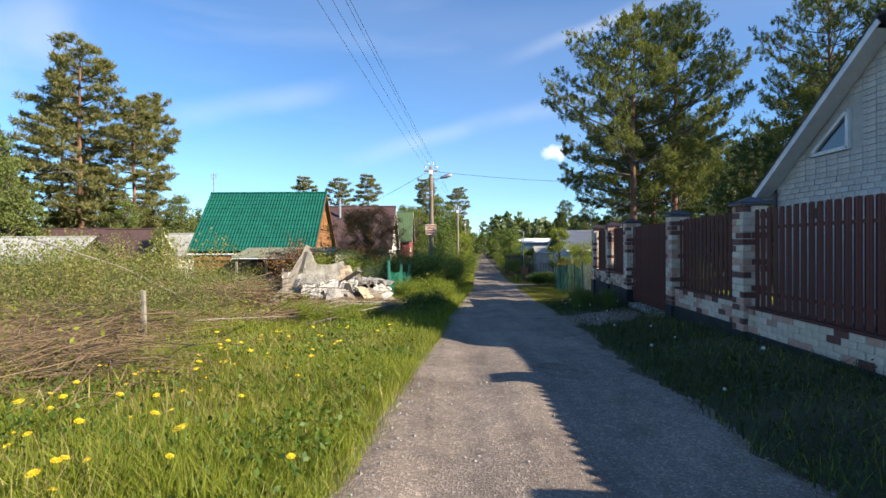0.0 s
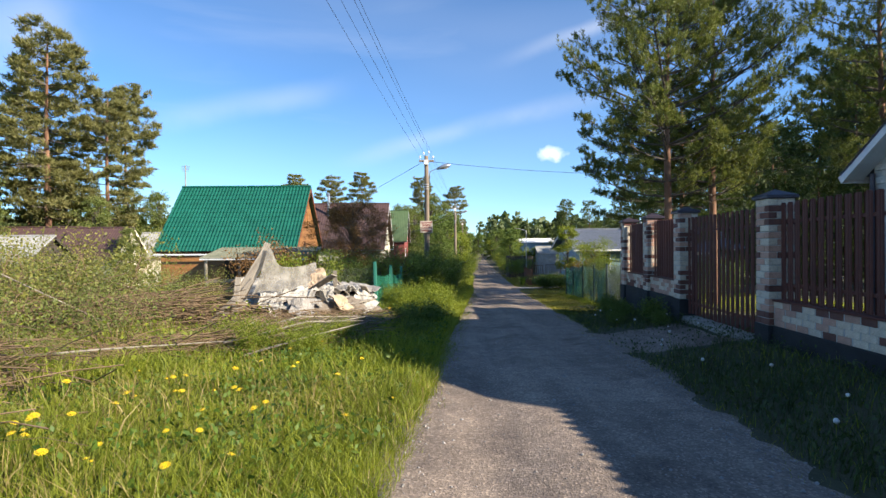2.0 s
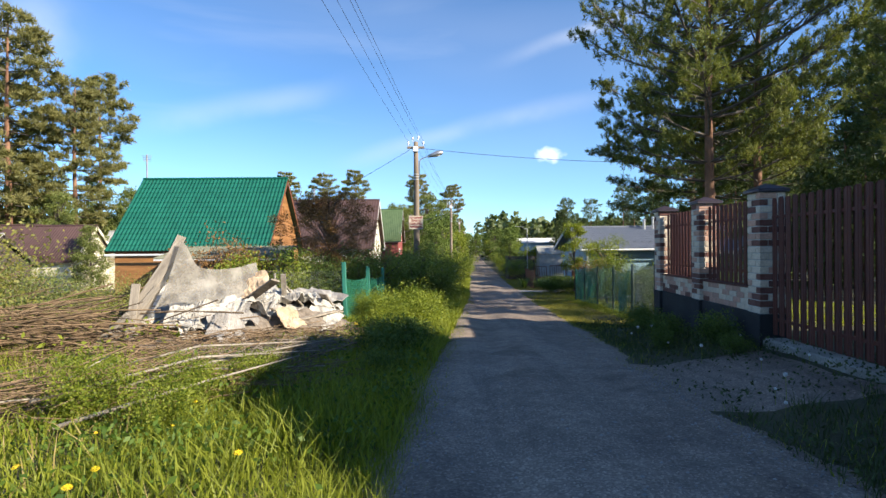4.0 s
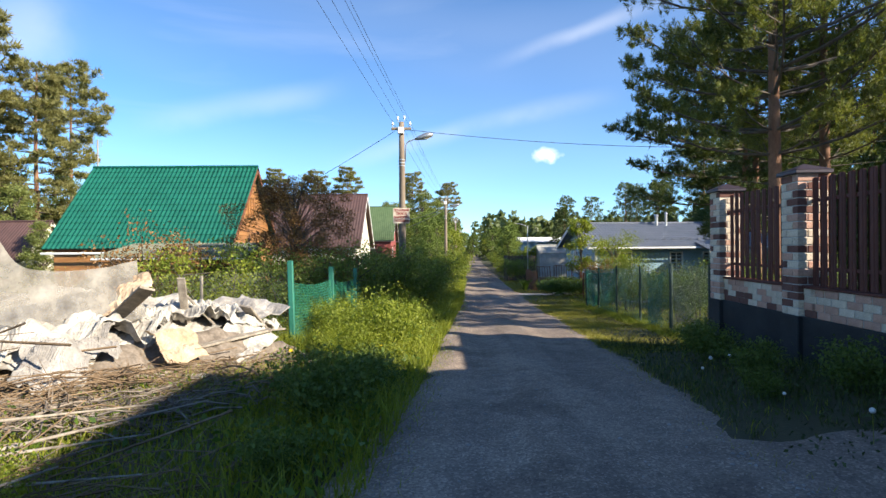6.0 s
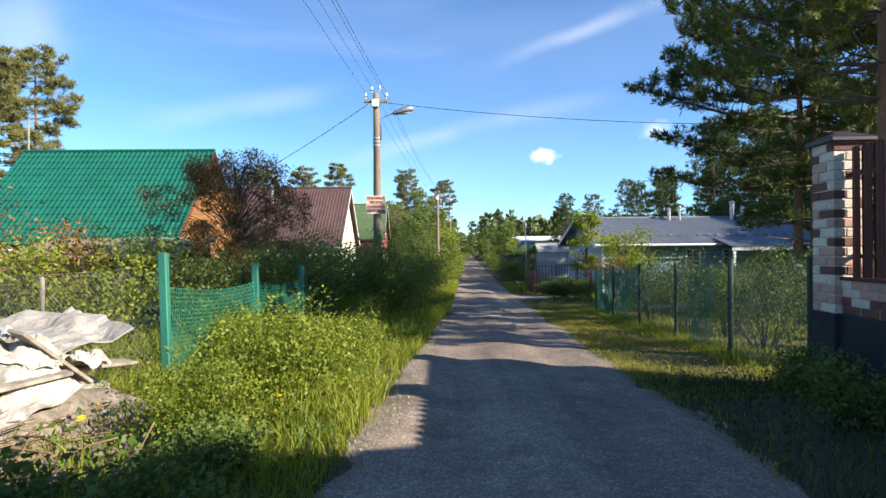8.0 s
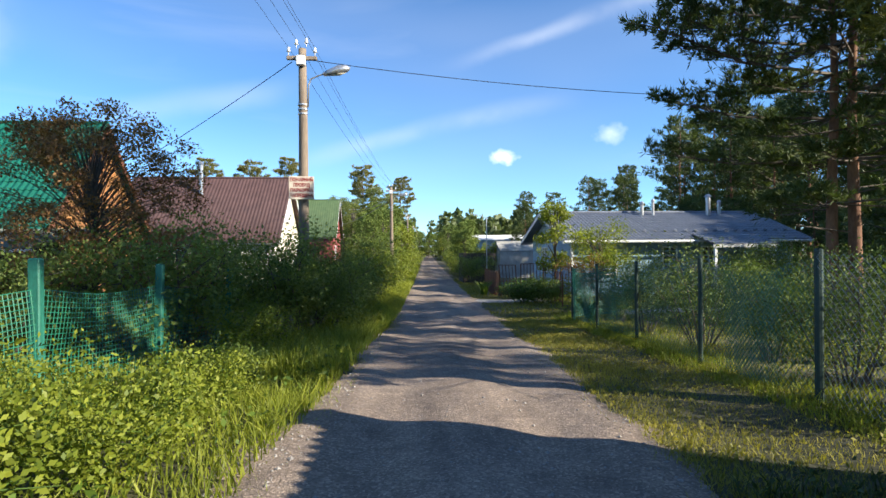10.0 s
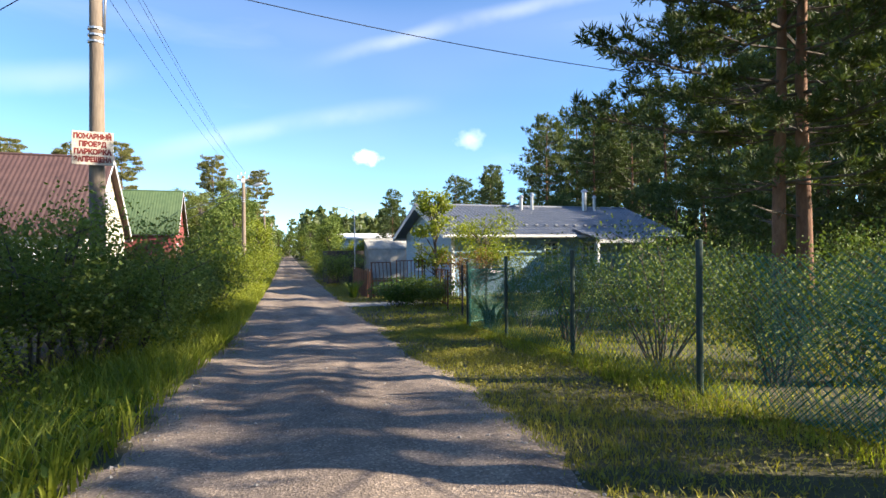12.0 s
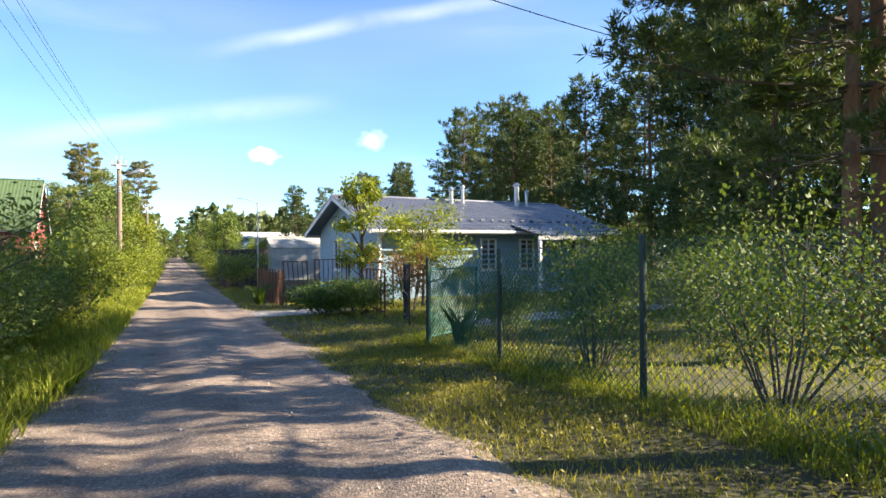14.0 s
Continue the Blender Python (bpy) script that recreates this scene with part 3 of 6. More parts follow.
def pine_meshes(seed, h, base, spread, tufts, count, length, width, whorl=0.55, trunk=0.16, lean=0.0, top_round=0.6, dead=3, up=0.25, fine=True):
    """Trunk with limbs, and the needles, of one Scots pine, foot at the origin."""
    r = np.random.default_rng(seed)
    ts = np.linspace(0, 1, 9)
    px = lean * ts ** 2 * h + 0.05 * np.sin(9 * ts + seed) * ts
    py = 0.06 * np.sin(8 * ts + 2 * seed) * ts
    path = np.stack([px - px[0], py - py[0], ts * h * 0.97 - 0.15], 1)
    tr = S().tube(path, trunk * (1 - 0.86 * ts) + 0.012, 10)
    limbs, cs, ds = S(), [], []
    z = base
    while z < h * 0.98:
        f = (z - base) / (h - base)
        prof_r = spread * (min(1.0, 0.55 + 1.6 * f) if f < 0.3 else (1 - f ** 2.2) ** top_round + 0.06)
        k = int(r.integers(4, 7))
        a0 = r.uniform(0, 6.28)
        at = np.array([np.interp(z, path[:, 2], path[:, 0]), np.interp(z, path[:, 2], path[:, 1]), z])
        for j in range(k):
            a = a0 + 2 * math.pi * j / k + r.uniform(-0.35, 0.35)
            ln = prof_r * r.uniform(0.42, 1.18)
            rise = up * ln * (0.3 + 1.5 * f) + r.uniform(-0.12, 0.12) * ln
            e = at + np.array([ln * math.cos(a), ln * math.sin(a), rise])
            mid = at + (e - at) * 0.55 + np.array([0, 0, -0.05 * ln])
            rad = 0.008 + 0.010 * ln * (trunk / 0.16)
            limbs.tube([at, mid, e], [rad, rad * 0.65, rad * 0.25], 5 if fine else 3, False)
            m = max(2, int(ln * 3.2))
            for q in range(m):
                u = 0.35 + 0.65 * (q + r.uniform(0.2, 0.9)) / m
                p = at + (e - at) * u + np.array([0, 0, -0.05 * ln * (1 - abs(2 * u - 1))])
                bl = ln * 0.30 * (1.25 - u) + 0.18
                for sgn in (-1, 1):
                    b = a + sgn * r.uniform(0.5, 1.1)
                    tip = p + np.array([bl * math.cos(b), bl * math.sin(b), bl * r.uniform(0.1, 0.55)])
                    if fine:
                        limbs.tube([p, tip], [rad * 0.35, rad * 0.12], 3, False)
                    cs.append((p, tip))
            cs.append((at + (e - at) * 0.7, e))
        z += whorl * r.uniform(0.7, 1.25) * (1.0 - 0.35 * f)
    for i in range(dead):
        zz = base * r.uniform(0.5, 0.98)
        a = r.uniform(0, 6.28)
        ln = r.uniform(0.4, 1.2)
        at = np.array([np.interp(zz, path[:, 2], path[:, 0]), np.interp(zz, path[:, 2], path[:, 1]), zz])
        limbs.tube([at, at + np.array([ln * math.cos(a), ln * math.sin(a), 0.1])], [0.018, 0.006], 4, False)
    seg = np.array([(a, b) for a, b in cs])
    pick = r.integers(0, len(seg), tufts)
    u = (0.35 + 0.75 * r.random(tufts) ** 0.8)[:, None]
    c = seg[pick, 0] * (1 - u) + seg[pick, 1] * u + r.normal(size=(tufts, 3)) * 0.05
    d = seg[pick, 1] - seg[pick, 0]
    d = d / (np.linalg.norm(d, axis=1)[:, None] + 1e-9) * 0.6 + np.array([0, 0, 0.55])
    return tr.mesh("trunk", True), limbs.mesh("limbs"), quads_mesh("needles", needles(c, d, r, count, length, width))


def pine(label, x, y, meshes, material, scale=1.0, turn=0.0, group="", bark=None, name="pine_tree"):
    base = thing(name, label, "pine tree", pose(x, y, gz(x, y) - 0.05, 0, 0, turn) @ Matrix.Scale(scale, 4), group)
    part("trunk", meshes[0], bark or PINEBARK, base)
    part("branchwork", meshes[1], BARK, base)["kind"] = "stuff"
    part("crown", meshes[2], material, base)
    return base


# ---- fence of brick piers and steel pickets ----
FA = -math.degrees(math.atan(0.0705))


def fx(y):
    return 4.2 + 0.0705 * y


BR = (0.25, 0.12, 0.088)
brick_mesh = []
for bm_mat in BRICKS:
    me = S().box((0, 0, 0), BR, None, 0.006).mesh("brick")
    me.materials.append(bm_mat)
    brick_mesh.append(me)
PT, PB = 2.0, 0.17   # top and foot of the brickwork
brick_rng = random.Random(3)


def brick_foot(y):
    """Foot of the brickwork: the wall steps with the lane."""
    return 0.17 if y > 12.5 else (0.12 if y > 8.7 else 0.06)


def brick_pier(y, label):
    x = fx(y)
    PB = brick_foot(y)
    g = gz(x, y) - 0.25
    base = thing("brick_pier", label, "fence pier", pose(x, y, 0, 0, 0, FA), "brick fence piers")
    part("plinth", S().box((0, 0, (g + PB) / 2), (0.42, 0.42, PB - g), None, 0.01), PLINTH, base)
    part("mortar_core", S().box((0, 0, (PT + PB) / 2), (0.36, 0.36, PT - PB)), MORTAR, base)
    cap = S()
    z0 = PT
    cap.box((0, 0, z0 + 0.025), (0.47, 0.47, 0.05), None, 0.008)
    k = 0.235
    cap.add([(-k, -k, z0 + 0.05), (k, -k, z0 + 0.05), (k, k, z0 + 0.05), (-k, k, z0 + 0.05), (0, 0, z0 + 0.15)], [(0, 1, 4), (1, 2, 4), (2, 3, 4), (3, 0, 4)])
    part("cap", cap, CAPM, base, "dark pyramid cap")
    rows = int((PT - PB) / 0.098)
    for r in range(rows):
        z = PB + 0.049 + r * (PT - PB) / rows
        flip = r % 2
        for q in range(4):
            w = brick_rng.choices((0, 1, 2), (0.42, 0.3, 0.28))[0]
            off = (-0.065 if flip else 0.065)
            c = Matrix.Rotation(q * math.pi / 2, 4, "Z") @ Vector((off, -0.13, 0))
            part("brick", brick_mesh[w], None, base, m=Matrix.Translation((c.x, c.y, z)) @ Matrix.Rotation(q * math.pi / 2, 4, "Z"))
    return base


def picket_shape(h, w=0.112):
    """A rolled steel picket: folded lips and a rounded top."""
    prof_pts = [(-w / 2, 0.0), (-w / 2 + 0.012, 0.011), (-w * 0.16, 0.011), (-w * 0.10, 0.018), (w * 0.10, 0.018), (w * 0.16, 0.011), (w / 2 - 0.012, 0.011), (w / 2, 0.0)]
    s = S()
    rows = [0, h - 0.03, h - 0.01, h]
    shrink = [1, 1, 0.9, 0.6]
    v = []
    for z, g in zip(rows, shrink):
        v += [(0.002 - d, p * g, z) for p, d in prof_pts]
    for z, g in zip(rows, shrink):
        v += [(0.006 - d, p * g, z) for p, d in prof_pts]
    n = len(prof_pts)
    f = []
    for layer in (0, 1):
        o = layer * n * len(rows)
        for i in range(len(rows) - 1):
            for j in range(n - 1):
                q = (o + i * n + j, o + i * n + j + 1, o + (i + 1) * n + j + 1, o + (i + 1) * n + j)
                f.append(q if layer else q[::-1])
    return s.add(v, f)


def fence_panel(y0, y1, label, zb=None, zt=1.93, low_wall=True):
    mid = (y0 + y1) / 2
    PB = brick_foot(mid)
    zb = PB + 0.39 if zb is None else zb
    top = PB + 0.36
    L = (y1 - y0) / math.cos(math.radians(FA)) - 0.38
    x = fx(mid)
    base = thing("fence_panel", label, "fence panel", pose(x, mid, 0, 0, 0, FA), "picket fence panels")
    if low_wall:
        g = gz(x, y1) - 0.3
        part("plinth", S().box((0.0, 0, (g + PB) / 2), (0.30, L, PB - g), None, 0.01), PLINTH, base)
        part("mortar_core", S().box((0.0, 0, (PB + top) / 2), (0.23, L, top - PB)), MORTAR, base)
        part("coping", S().box((0, 0, top + 0.015), (0.29, L, 0.03), None, 0.006), PICKET, base)
        for r in range(4):
            z = PB + 0.045 + r * 0.09
            n = int(L / 0.26)
            for i in range(n + 1):
                yy = -L / 2 + (i + (0.5 if r % 2 else 0.0)) * (L / n)
                if yy > L / 2 - 0.10:
                    continue
                w = brick_rng.choices((0, 1, 2), (0.5, 0.34, 0.16))[0]
                m = Matrix.Translation((-0.065, min(yy + 0.125, L / 2 - 0.125), z)) @ Matrix.Rotation(math.pi / 2, 4, "Z")
                part("brick", brick_mesh[w], None, base, m=m)
    for z in (zb + 0.22, zt - 0.28):
        part("rail", S().box((0, 0, z), (0.03, L, 0.045), None, 0.004), PICKET, base)
    me = picket_shape(zt - zb).mesh("picket")
    me.materials.append(PICKET)
    n = max(3, round(L / 0.175))
    for i in range(n):
        yy = -L / 2 + (i + 0.5) * L / n
        part("picket", me, None, base, m=Matrix.Translation((-0.022, yy, zb + brick_rng.uniform(-0.006, 0.006))))
        if i < n - 1:
            part("picket", me, None, base, m=Matrix.Translation((0.022, yy + L / n / 2, zb)) @ Matrix.Rotation(math.pi, 4, "Z"))
    return base


PIERS = [1.1, 4.45, 8.65, 11.85, 15.45, 17.7, 19.95]
for py in PIERS:
    brick_pier(py, "square brick fence pier in mixed cream, rose and brown courses")
for a, b in zip(PIERS[:-1], PIERS[1:]):
    if a == 11.85:
        gate = fence_panel(a, b, "tall brown steel picket gate, closed, between brick piers", -0.12, 1.90, False)
        gate.name, gate["category"], gate["group"] = "picket_gate", "gate", ""
        for sy in (-1.4, 0.0, 1.4):
            part("frame_post", S().box((0.02, sy, 0.9), (0.04, 0.05, 1.95), None, 0.004), PICKET, gate)
        thing("gate_sill", "rough pale concrete sill under the gate", "sill", pose(fx(13.65), 13.65, 0, 0, 0, FA), mesh=S().box((0, 0, -0.36), (0.34, 3.2, 0.36), None, 0.02).mesh("gate_sill"), material=CONCRETE)
    else:
        fence_panel(a, b, "brown steel picket panel on a low brick wall")


# ---- houses ----
def wavy_roof(L, slope_len, wave, amp, course=0.0, drop=0.02, thick=0.03, n_wave=6):
    """A ribbed roof sheet, length L along x, running down -y from the ridge in its own plane; courses step like metal tiles."""
    nx = max(2, int(L / wave * n_wave))
    xs = np.linspace(-L / 2, L / 2, nx)
    zs = amp * np.cos(2 * math.pi * xs / wave)
    rows = []
    if course:
        k = int(slope_len / course)
        for i in range(k):
            rows += [(i * slope_len / k, 0.0), ((i + 1) * slope_len / k - 0.02, drop), ((i + 1) * slope_len / k - 0.005, drop)]
    else:
        rows = [(0, 0), (slope_len, 0)]
    s = S()
    v = []
    for d, up in rows:
        v += [(x, -d, z + up) for x, z in zip(xs, zs)]
    top = len(v)
    for d, up in ((rows[0][0], -thick), (rows[-1][0], -thick)):
        v += [(x, -d, up - amp) for x in xs]
    f = []
    for i in range(len(rows) - 1):
        for j in range(nx - 1):
            f.append((i * nx + j, (i + 1) * nx + j, (i + 1) * nx + j + 1, i * nx + j + 1))
    last = (len(rows) - 1) * nx
    for j in range(nx - 1):
        f.append((top + j, top + j + 1, top + nx + j + 1, top + nx + j))
        f.append((last + j, top + nx + j, top + nx + j + 1, last + j + 1))
    return s.add(v, f)


def window_part(parent, m, w, h, frame_mat, sill=True, bars=1, label="white-framed window"):
    """A window in a wall whose outside is local -y."""
    t = 0.07
    win = S()
    for cx, cz, sx, sz in ((0, h / 2 - t / 2, w, t), (0, -h / 2 + t / 2, w, t), (-w / 2 + t / 2, 0, t, h - 2 * t), (w / 2 - t / 2, 0, t, h - 2 * t)):
        win.box((cx, -0.03, cz), (sx, 0.08, sz), None, 0.005)
    for i in range(bars):
        win.box((-w / 2 + (i + 1) * w / (bars + 1), -0.03, 0), (0.05, 0.06, h - 2 * t), None, 0.004)
    ob = part("window", win, frame_mat, parent, label, m)
    part("pane", S().box((0, 0.0, 0), (w - 2 * t, 0.012, h - 2 * t)), GLASS, ob)
    if sill:
        part("sill", S().box((0, -0.07, -h / 2 - 0.02), (w + 0.12, 0.14, 0.035), None, 0.005), frame_mat, ob)
    return ob


def gable_house(name, label, m, L, W, eave, ridge, wall_mat, gable_mat, roof_mat, over=0.4, side_over=0.35, wave=0.2, amp=0.015, course=0.0, trim=None, thick=0.05):
    """A house with its ridge along local x, floor at z = 0."""
    base = thing(name, label, "house", m)
    hw = W / 2
    t = 0.16
    for sy in (-1, 1):
        part("long_wall", S().box((0, sy * (hw - t / 2), eave / 2 - 0.2), (L - 0.004, t, eave + 0.4)), wall_mat, base)
    slope = (ridge - eave) / hw
    for sx in (-1, 1):
        g = S()
        x0, x1 = sx * (L / 2 - t), sx * L / 2
        poly = [(-hw + 0.003, -0.4), (hw - 0.003, -0.4), (hw - 0.003, eave - 0.02), (0, ridge - 0.02), (-hw + 0.003, eave - 0.02)]
        v = [(x1, a, b) for a, b in poly] + [(x0, a, b) for a, b in poly]
        f = [(0, 1, 2, 3, 4), (9, 8, 7, 6, 5)] + [(i, i + 5, (i + 1) % 5 + 5, (i + 1) % 5) for i in range(5)]
        if sx < 0:
            f = [q[::-1] for q in f]
        part("gable_wall", g.add(v, f), gable_mat, base)
    ang = math.atan(slope)
    ln = (hw + over) / math.cos(ang)
    for turn in (0, 180):
        sheet_m = Matrix.Rotation(radians(turn), 4, "Z") @ Matrix.Translation((0, 0, ridge + 0.06)) @ Matrix.Rotation(ang, 4, "X")
        roof = part("roof", wavy_roof(L + 2 * side_over, ln, wave, amp, course), roof_mat, base, "", sheet_m, not course)
        part("eave_board", S().box((0, -ln + 0.03, -0.10), (L + 2 * side_over - 0.02, 0.03, 0.14)), trim or wall_mat, roof)
        for sx in (-1, 1):
            part("verge_board", S().box((sx * (L / 2 + side_over - 0.015), -ln / 2, -0.10), (0.03, ln - 0.02, 0.17)), trim or wall_mat, roof)
    part("ridge_cap", S().tube([(-L / 2 - side_over, 0, ridge + 0.07), (L / 2 + side_over, 0, ridge + 0.07)], 0.07, 8), roof_mat, base)
    return base


# ---- houses of the lane ----
GH = gable_house("wooden_house", "timber cottage with a steep bright green metal roof", pose(-11.55, 36.7, -1.3), 7.1, 6.4, 2.75, 6.22, LOGWOOD, LOGWOOD, GREENROOF, 0.32, 0.3, 0.19, 0.022, 0.35, trim=RUST)
window_part(GH, Matrix.Translation((3.56, -0.3, 4.35)) @ Matrix.Rotation(math.pi / 2, 4, "Z"), 0.8, 0.95, LOGWOOD, label="brown-framed gable window")
for i in range(16):
    part("gable_board", S().box((3.562, 0, 2.9 + i * 0.2), (0.022, max(0.4, 2 * (3.2 - (0.25 + i * 0.2) / 1.095)) - 0.1, 0.185), None, 0.004), LOGWOOD, GH)
part("gutter", S().tube([(-3.8, -3.6, 2.27), (3.8, -3.6, 2.27)], 0.05, 8), WHITEPAINT, GH)
aerial = thing("roof_aerial", "thin grey television aerial on the roof end", "aerial", pose(-15.2, 36.7, 4.85))
part("mast", S().tube([(0, 0, -0.4), (0, 0, 1.45)], 0.035, 6), CONCRETE, aerial)
for k in range(4):
    part("element", S().tube([(-0.25 + 0.02 * k, 0, 1.38 - 0.09 * k), (0.25 - 0.02 * k, 0, 1.38 - 0.09 * k)], 0.014, 5), CONCRETE, aerial)
# lean-to in front of it
LT = thing("lean_to_shed", "dark lean-to shed with a mossy corrugated roof", "shed", pose(-9.0, 32.2, -1.25))
part("roof", wavy_roof(5.4, 3.0, 0.15, 0.018), OLDROOF, LT, "mossy corrugated sheet", Matrix.Translation((0, 1.2, 2.62)) @ Matrix.Rotation(radians(10), 4, "X"), True)
part("gutter", S().box((0, -1.78, 2.02), (5.4, 0.05, 0.07), None, 0.01), WHITEPAINT, LT)
part("back_wall", S().box((0, 0.9, 1.2), (5.0, 0.1, 2.4)), DARK, LT)
for sx in (-2.45, -0.8, 0.8, 2.45):
    part("post", S().box((sx, -1.6, 0.95), (0.11, 0.11, 1.95), None, 0.01), GREYWOOD, LT)
for k in range(5):
    part("wall_board", S().box((0, -1.5, 0.12 + 0.21 * k), (4.9, 0.03, 0.19), None, 0.005), DARK if k % 2 else GREYWOOD, LT)

RH = gable_house("cream_house", "cream rendered house with a faded maroon roof", pose(-9.1, 52.2, -1.6), 8.7, 8.0, 3.1, 6.7, CREAM, CREAM, REDROOF, 0.45, 0.35, 0.2, 0.011, trim=WHITEPAINT)
part("chimney_pipe", S().tube([(-0.4, -1.2, 5.3), (-0.4, -1.2, 7.4)], 0.11, 10).tube([(-0.4, -1.2, 7.42), (-0.4, -1.2, 7.56)], [0.19, 0.05], 10), STEEL, RH, "steel chimney pipe")
window_part(RH, Matrix.Translation((4.36, -0.2, 4.6)) @ Matrix.Rotation(math.pi / 2, 4, "Z"), 0.9, 1.1, WHITEPAINT)
window_part(RH, Matrix.Translation((2.0, -4.01, 1.7)), 1.1, 1.2, WHITEPAINT)
RG = gable_house("red_house", "dark red house with a moss green roof", pose(-8.9, 83.0, -1.8), 8.2, 8.5, 4.2, 8.3, REDWALL, REDWALL, GREENROOF2, 0.4, 0.4, 0.25, 0.009, trim=WHITEPAINT)
window_part(RG, Matrix.Translation((4.12, -0.5, 5.6)) @ Matrix.Rotation(math.pi / 2, 4, "Z"), 0.9, 1.3, WHITEPAINT)
window_part(RG, Matrix.Translation((4.12, -2.4, 2.2)) @ Matrix.Rotation(math.pi / 2, 4, "Z"), 1.0, 1.6, WHITEPAINT)

# blue bungalow
BH = gable_house("blue_bungalow", "blue boarded bungalow with a slate grey metal roof", pose(15.1, 45.4, -1.5), 10.6, 7.0, 2.75, 4.0, BLUEWALL, BLUEWALL, GREYROOF, 0.6, 0.6, 0.19, 0.022, 0.35, trim=WHITEPAINT)
window_part(BH, Matrix.Translation((-5.31, 0.9, 1.65)) @ Matrix.Rotation(-math.pi / 2, 4, "Z"), 0.9, 1.3, WHITEPAINT)
for wx in (-3.6, -0.7, 1.2, 3.9):
    window_part(BH, Matrix.Translation((wx, -3.51, 1.65)), 0.75, 1.25, WHITEPAINT)
for k in range(12):
    part("clapboard", S().box((0, -3.505, 0.2 + 0.2 * k), (10.6, 0.02, 0.185), Matrix.Rotation(radians(3), 4, "X"), 0.003), BLUEWALL, BH)
    part("clapboard", S().box((-5.303, 0, 0.2 + 0.2 * k), (0.02, 7.0, 0.185), Matrix.Rotation(radians(3), 4, "Y"), 0.003), BLUEWALL, BH)
for cx in (-5.3, 5.3):
    part("corner_board", S().box((cx, -3.52, 1.3), (0.14, 0.05, 2.7), None, 0.006), WHITEPAINT, BH)
for px_, hh, rr in ((-0.6, 0.62, 0.09), (0.0, 0.75, 0.07), (3.0, 1.0, 0.12), (3.6, 0.7, 0.08)):
    part("vent_pipe", S().tube([(px_, -0.5, 3.7), (px_, -0.5, 3.85 + hh)], rr, 10).tube([(px_, -0.5, 3.86 + hh), (px_, -0.5, 3.98 + hh)], [rr * 1.7, rr * 0.6], 10), STEEL, BH, "steel roof vent")
porch = part("porch_roof", wavy_roof(3.0, 1.9, 0.19, 0.02, 0.35), GREYROOF, BH, "", Matrix.Translation((1.8, -3.6, 2.82)) @ Matrix.Rotation(radians(14), 4, "X"))
part("fascia", S().box((0, -1.88, -0.09), (3.0, 0.03, 0.15)), WHITEPAINT, porch)
for sx in (0.45, 3.15):
    part("porch_post", S().box((sx, -5.3, 1.1), (0.12, 0.12, 2.35), None, 0.01), WHITEPAINT, BH)
for i in range(22):
    sx = -5.2 + i * 0.5
    part("snow_stop", S().box((sx, -3.1, 3.02), (0.16, 0.10, 0.07), None, 0.01), GREYROOF, BH)
part("gutter", S().tube([(-5.9, -4.22, 2.5), (5.9, -4.22, 2.5)], 0.06, 8), WHITEPAINT, BH)
part("downpipe", S().tube([(-5.4, -4.15, 2.5), (-5.38, -3.62, 2.2), (-5.38, -3.62, 0.1)], 0.045, 8), WHITEPAINT, BH)

# white brick house behind the fence
def half_hip_house(label, m, L, W, eave, ridge, clip, run, over=0.4, side=0.45):
    """A brick house, ridge along local x, whose gables are clipped by small hips above the height clip."""
    base = thing("white_brick_house", label, "house", m)
    hw, t = W / 2, 0.16
    slope = (ridge - eave) / hw
    cy = (ridge - clip) / slope
    for sy in (-1, 1):
        part("long_wall", S().box((0, sy * (hw - t / 2), eave / 2 - 0.2), (L - 0.004, t, eave + 0.4)), WHITEBRICK, base)
    for sx in (-1, 1):
        x0, x1 = sx * (L / 2 - t), sx * L / 2
        poly = [(-hw + 0.003, -0.4), (hw - 0.003, -0.4), (hw - 0.003, eave - 0.02), (cy, clip - 0.02), (-cy, clip - 0.02), (-hw + 0.003, eave - 0.02)]
        v = [(x1, a, b) for a, b in poly] + [(x0, a, b) for a, b in poly]
        f = [tuple(range(6)), tuple(range(11, 5, -1))] + [(i, i + 6, (i + 1) % 6 + 6, (i + 1) % 6) for i in range(6)]
        part("gable_wall", S().add(v, f if sx > 0 else [q[::-1] for q in f]), PALEMORTAR, base)
    X, ye, ze, up = L / 2 + side, hw + over, eave - over * slope + 0.08, 0.08
    for sy in (-1, 1):
        pts = [(-X, sy * ye, ze), (X, sy * ye, ze), (X, sy * cy, clip + up), (X - run, 0, ridge + up), (-X + run, 0, ridge + up), (-X, sy * cy, clip + up)]
        roof = part("roof", S().slab(pts if sy < 0 else pts[::-1], 0.06), CAPM, base)
        ln, ang = math.hypot(ye - cy, clip + up - ze), math.atan2(clip + up - ze, ye - cy)
        for sx in (-1, 1):
            part("verge_board", S().box((sx * (X - 0.015), sy * (ye + cy) / 2, (ze + clip + up) / 2 - 0.14), (0.03, ln, 0.17), Matrix.Rotation(-sy * ang, 4, "X")), WHITEPAINT, roof)
        part("eave_board", S().box((0, sy * (ye - 0.02), ze - 0.13), (2 * X - 0.1, 0.03, 0.14)), WHITEPAINT, roof)
    for sx in (-1, 1):
        pts = [(sx * X, -sx * cy, clip + up), (sx * X, sx * cy, clip + up), (sx * (X - run), 0, ridge + up)]
        part("hip", S().slab(pts, 0.06), CAPM, base)
    return base


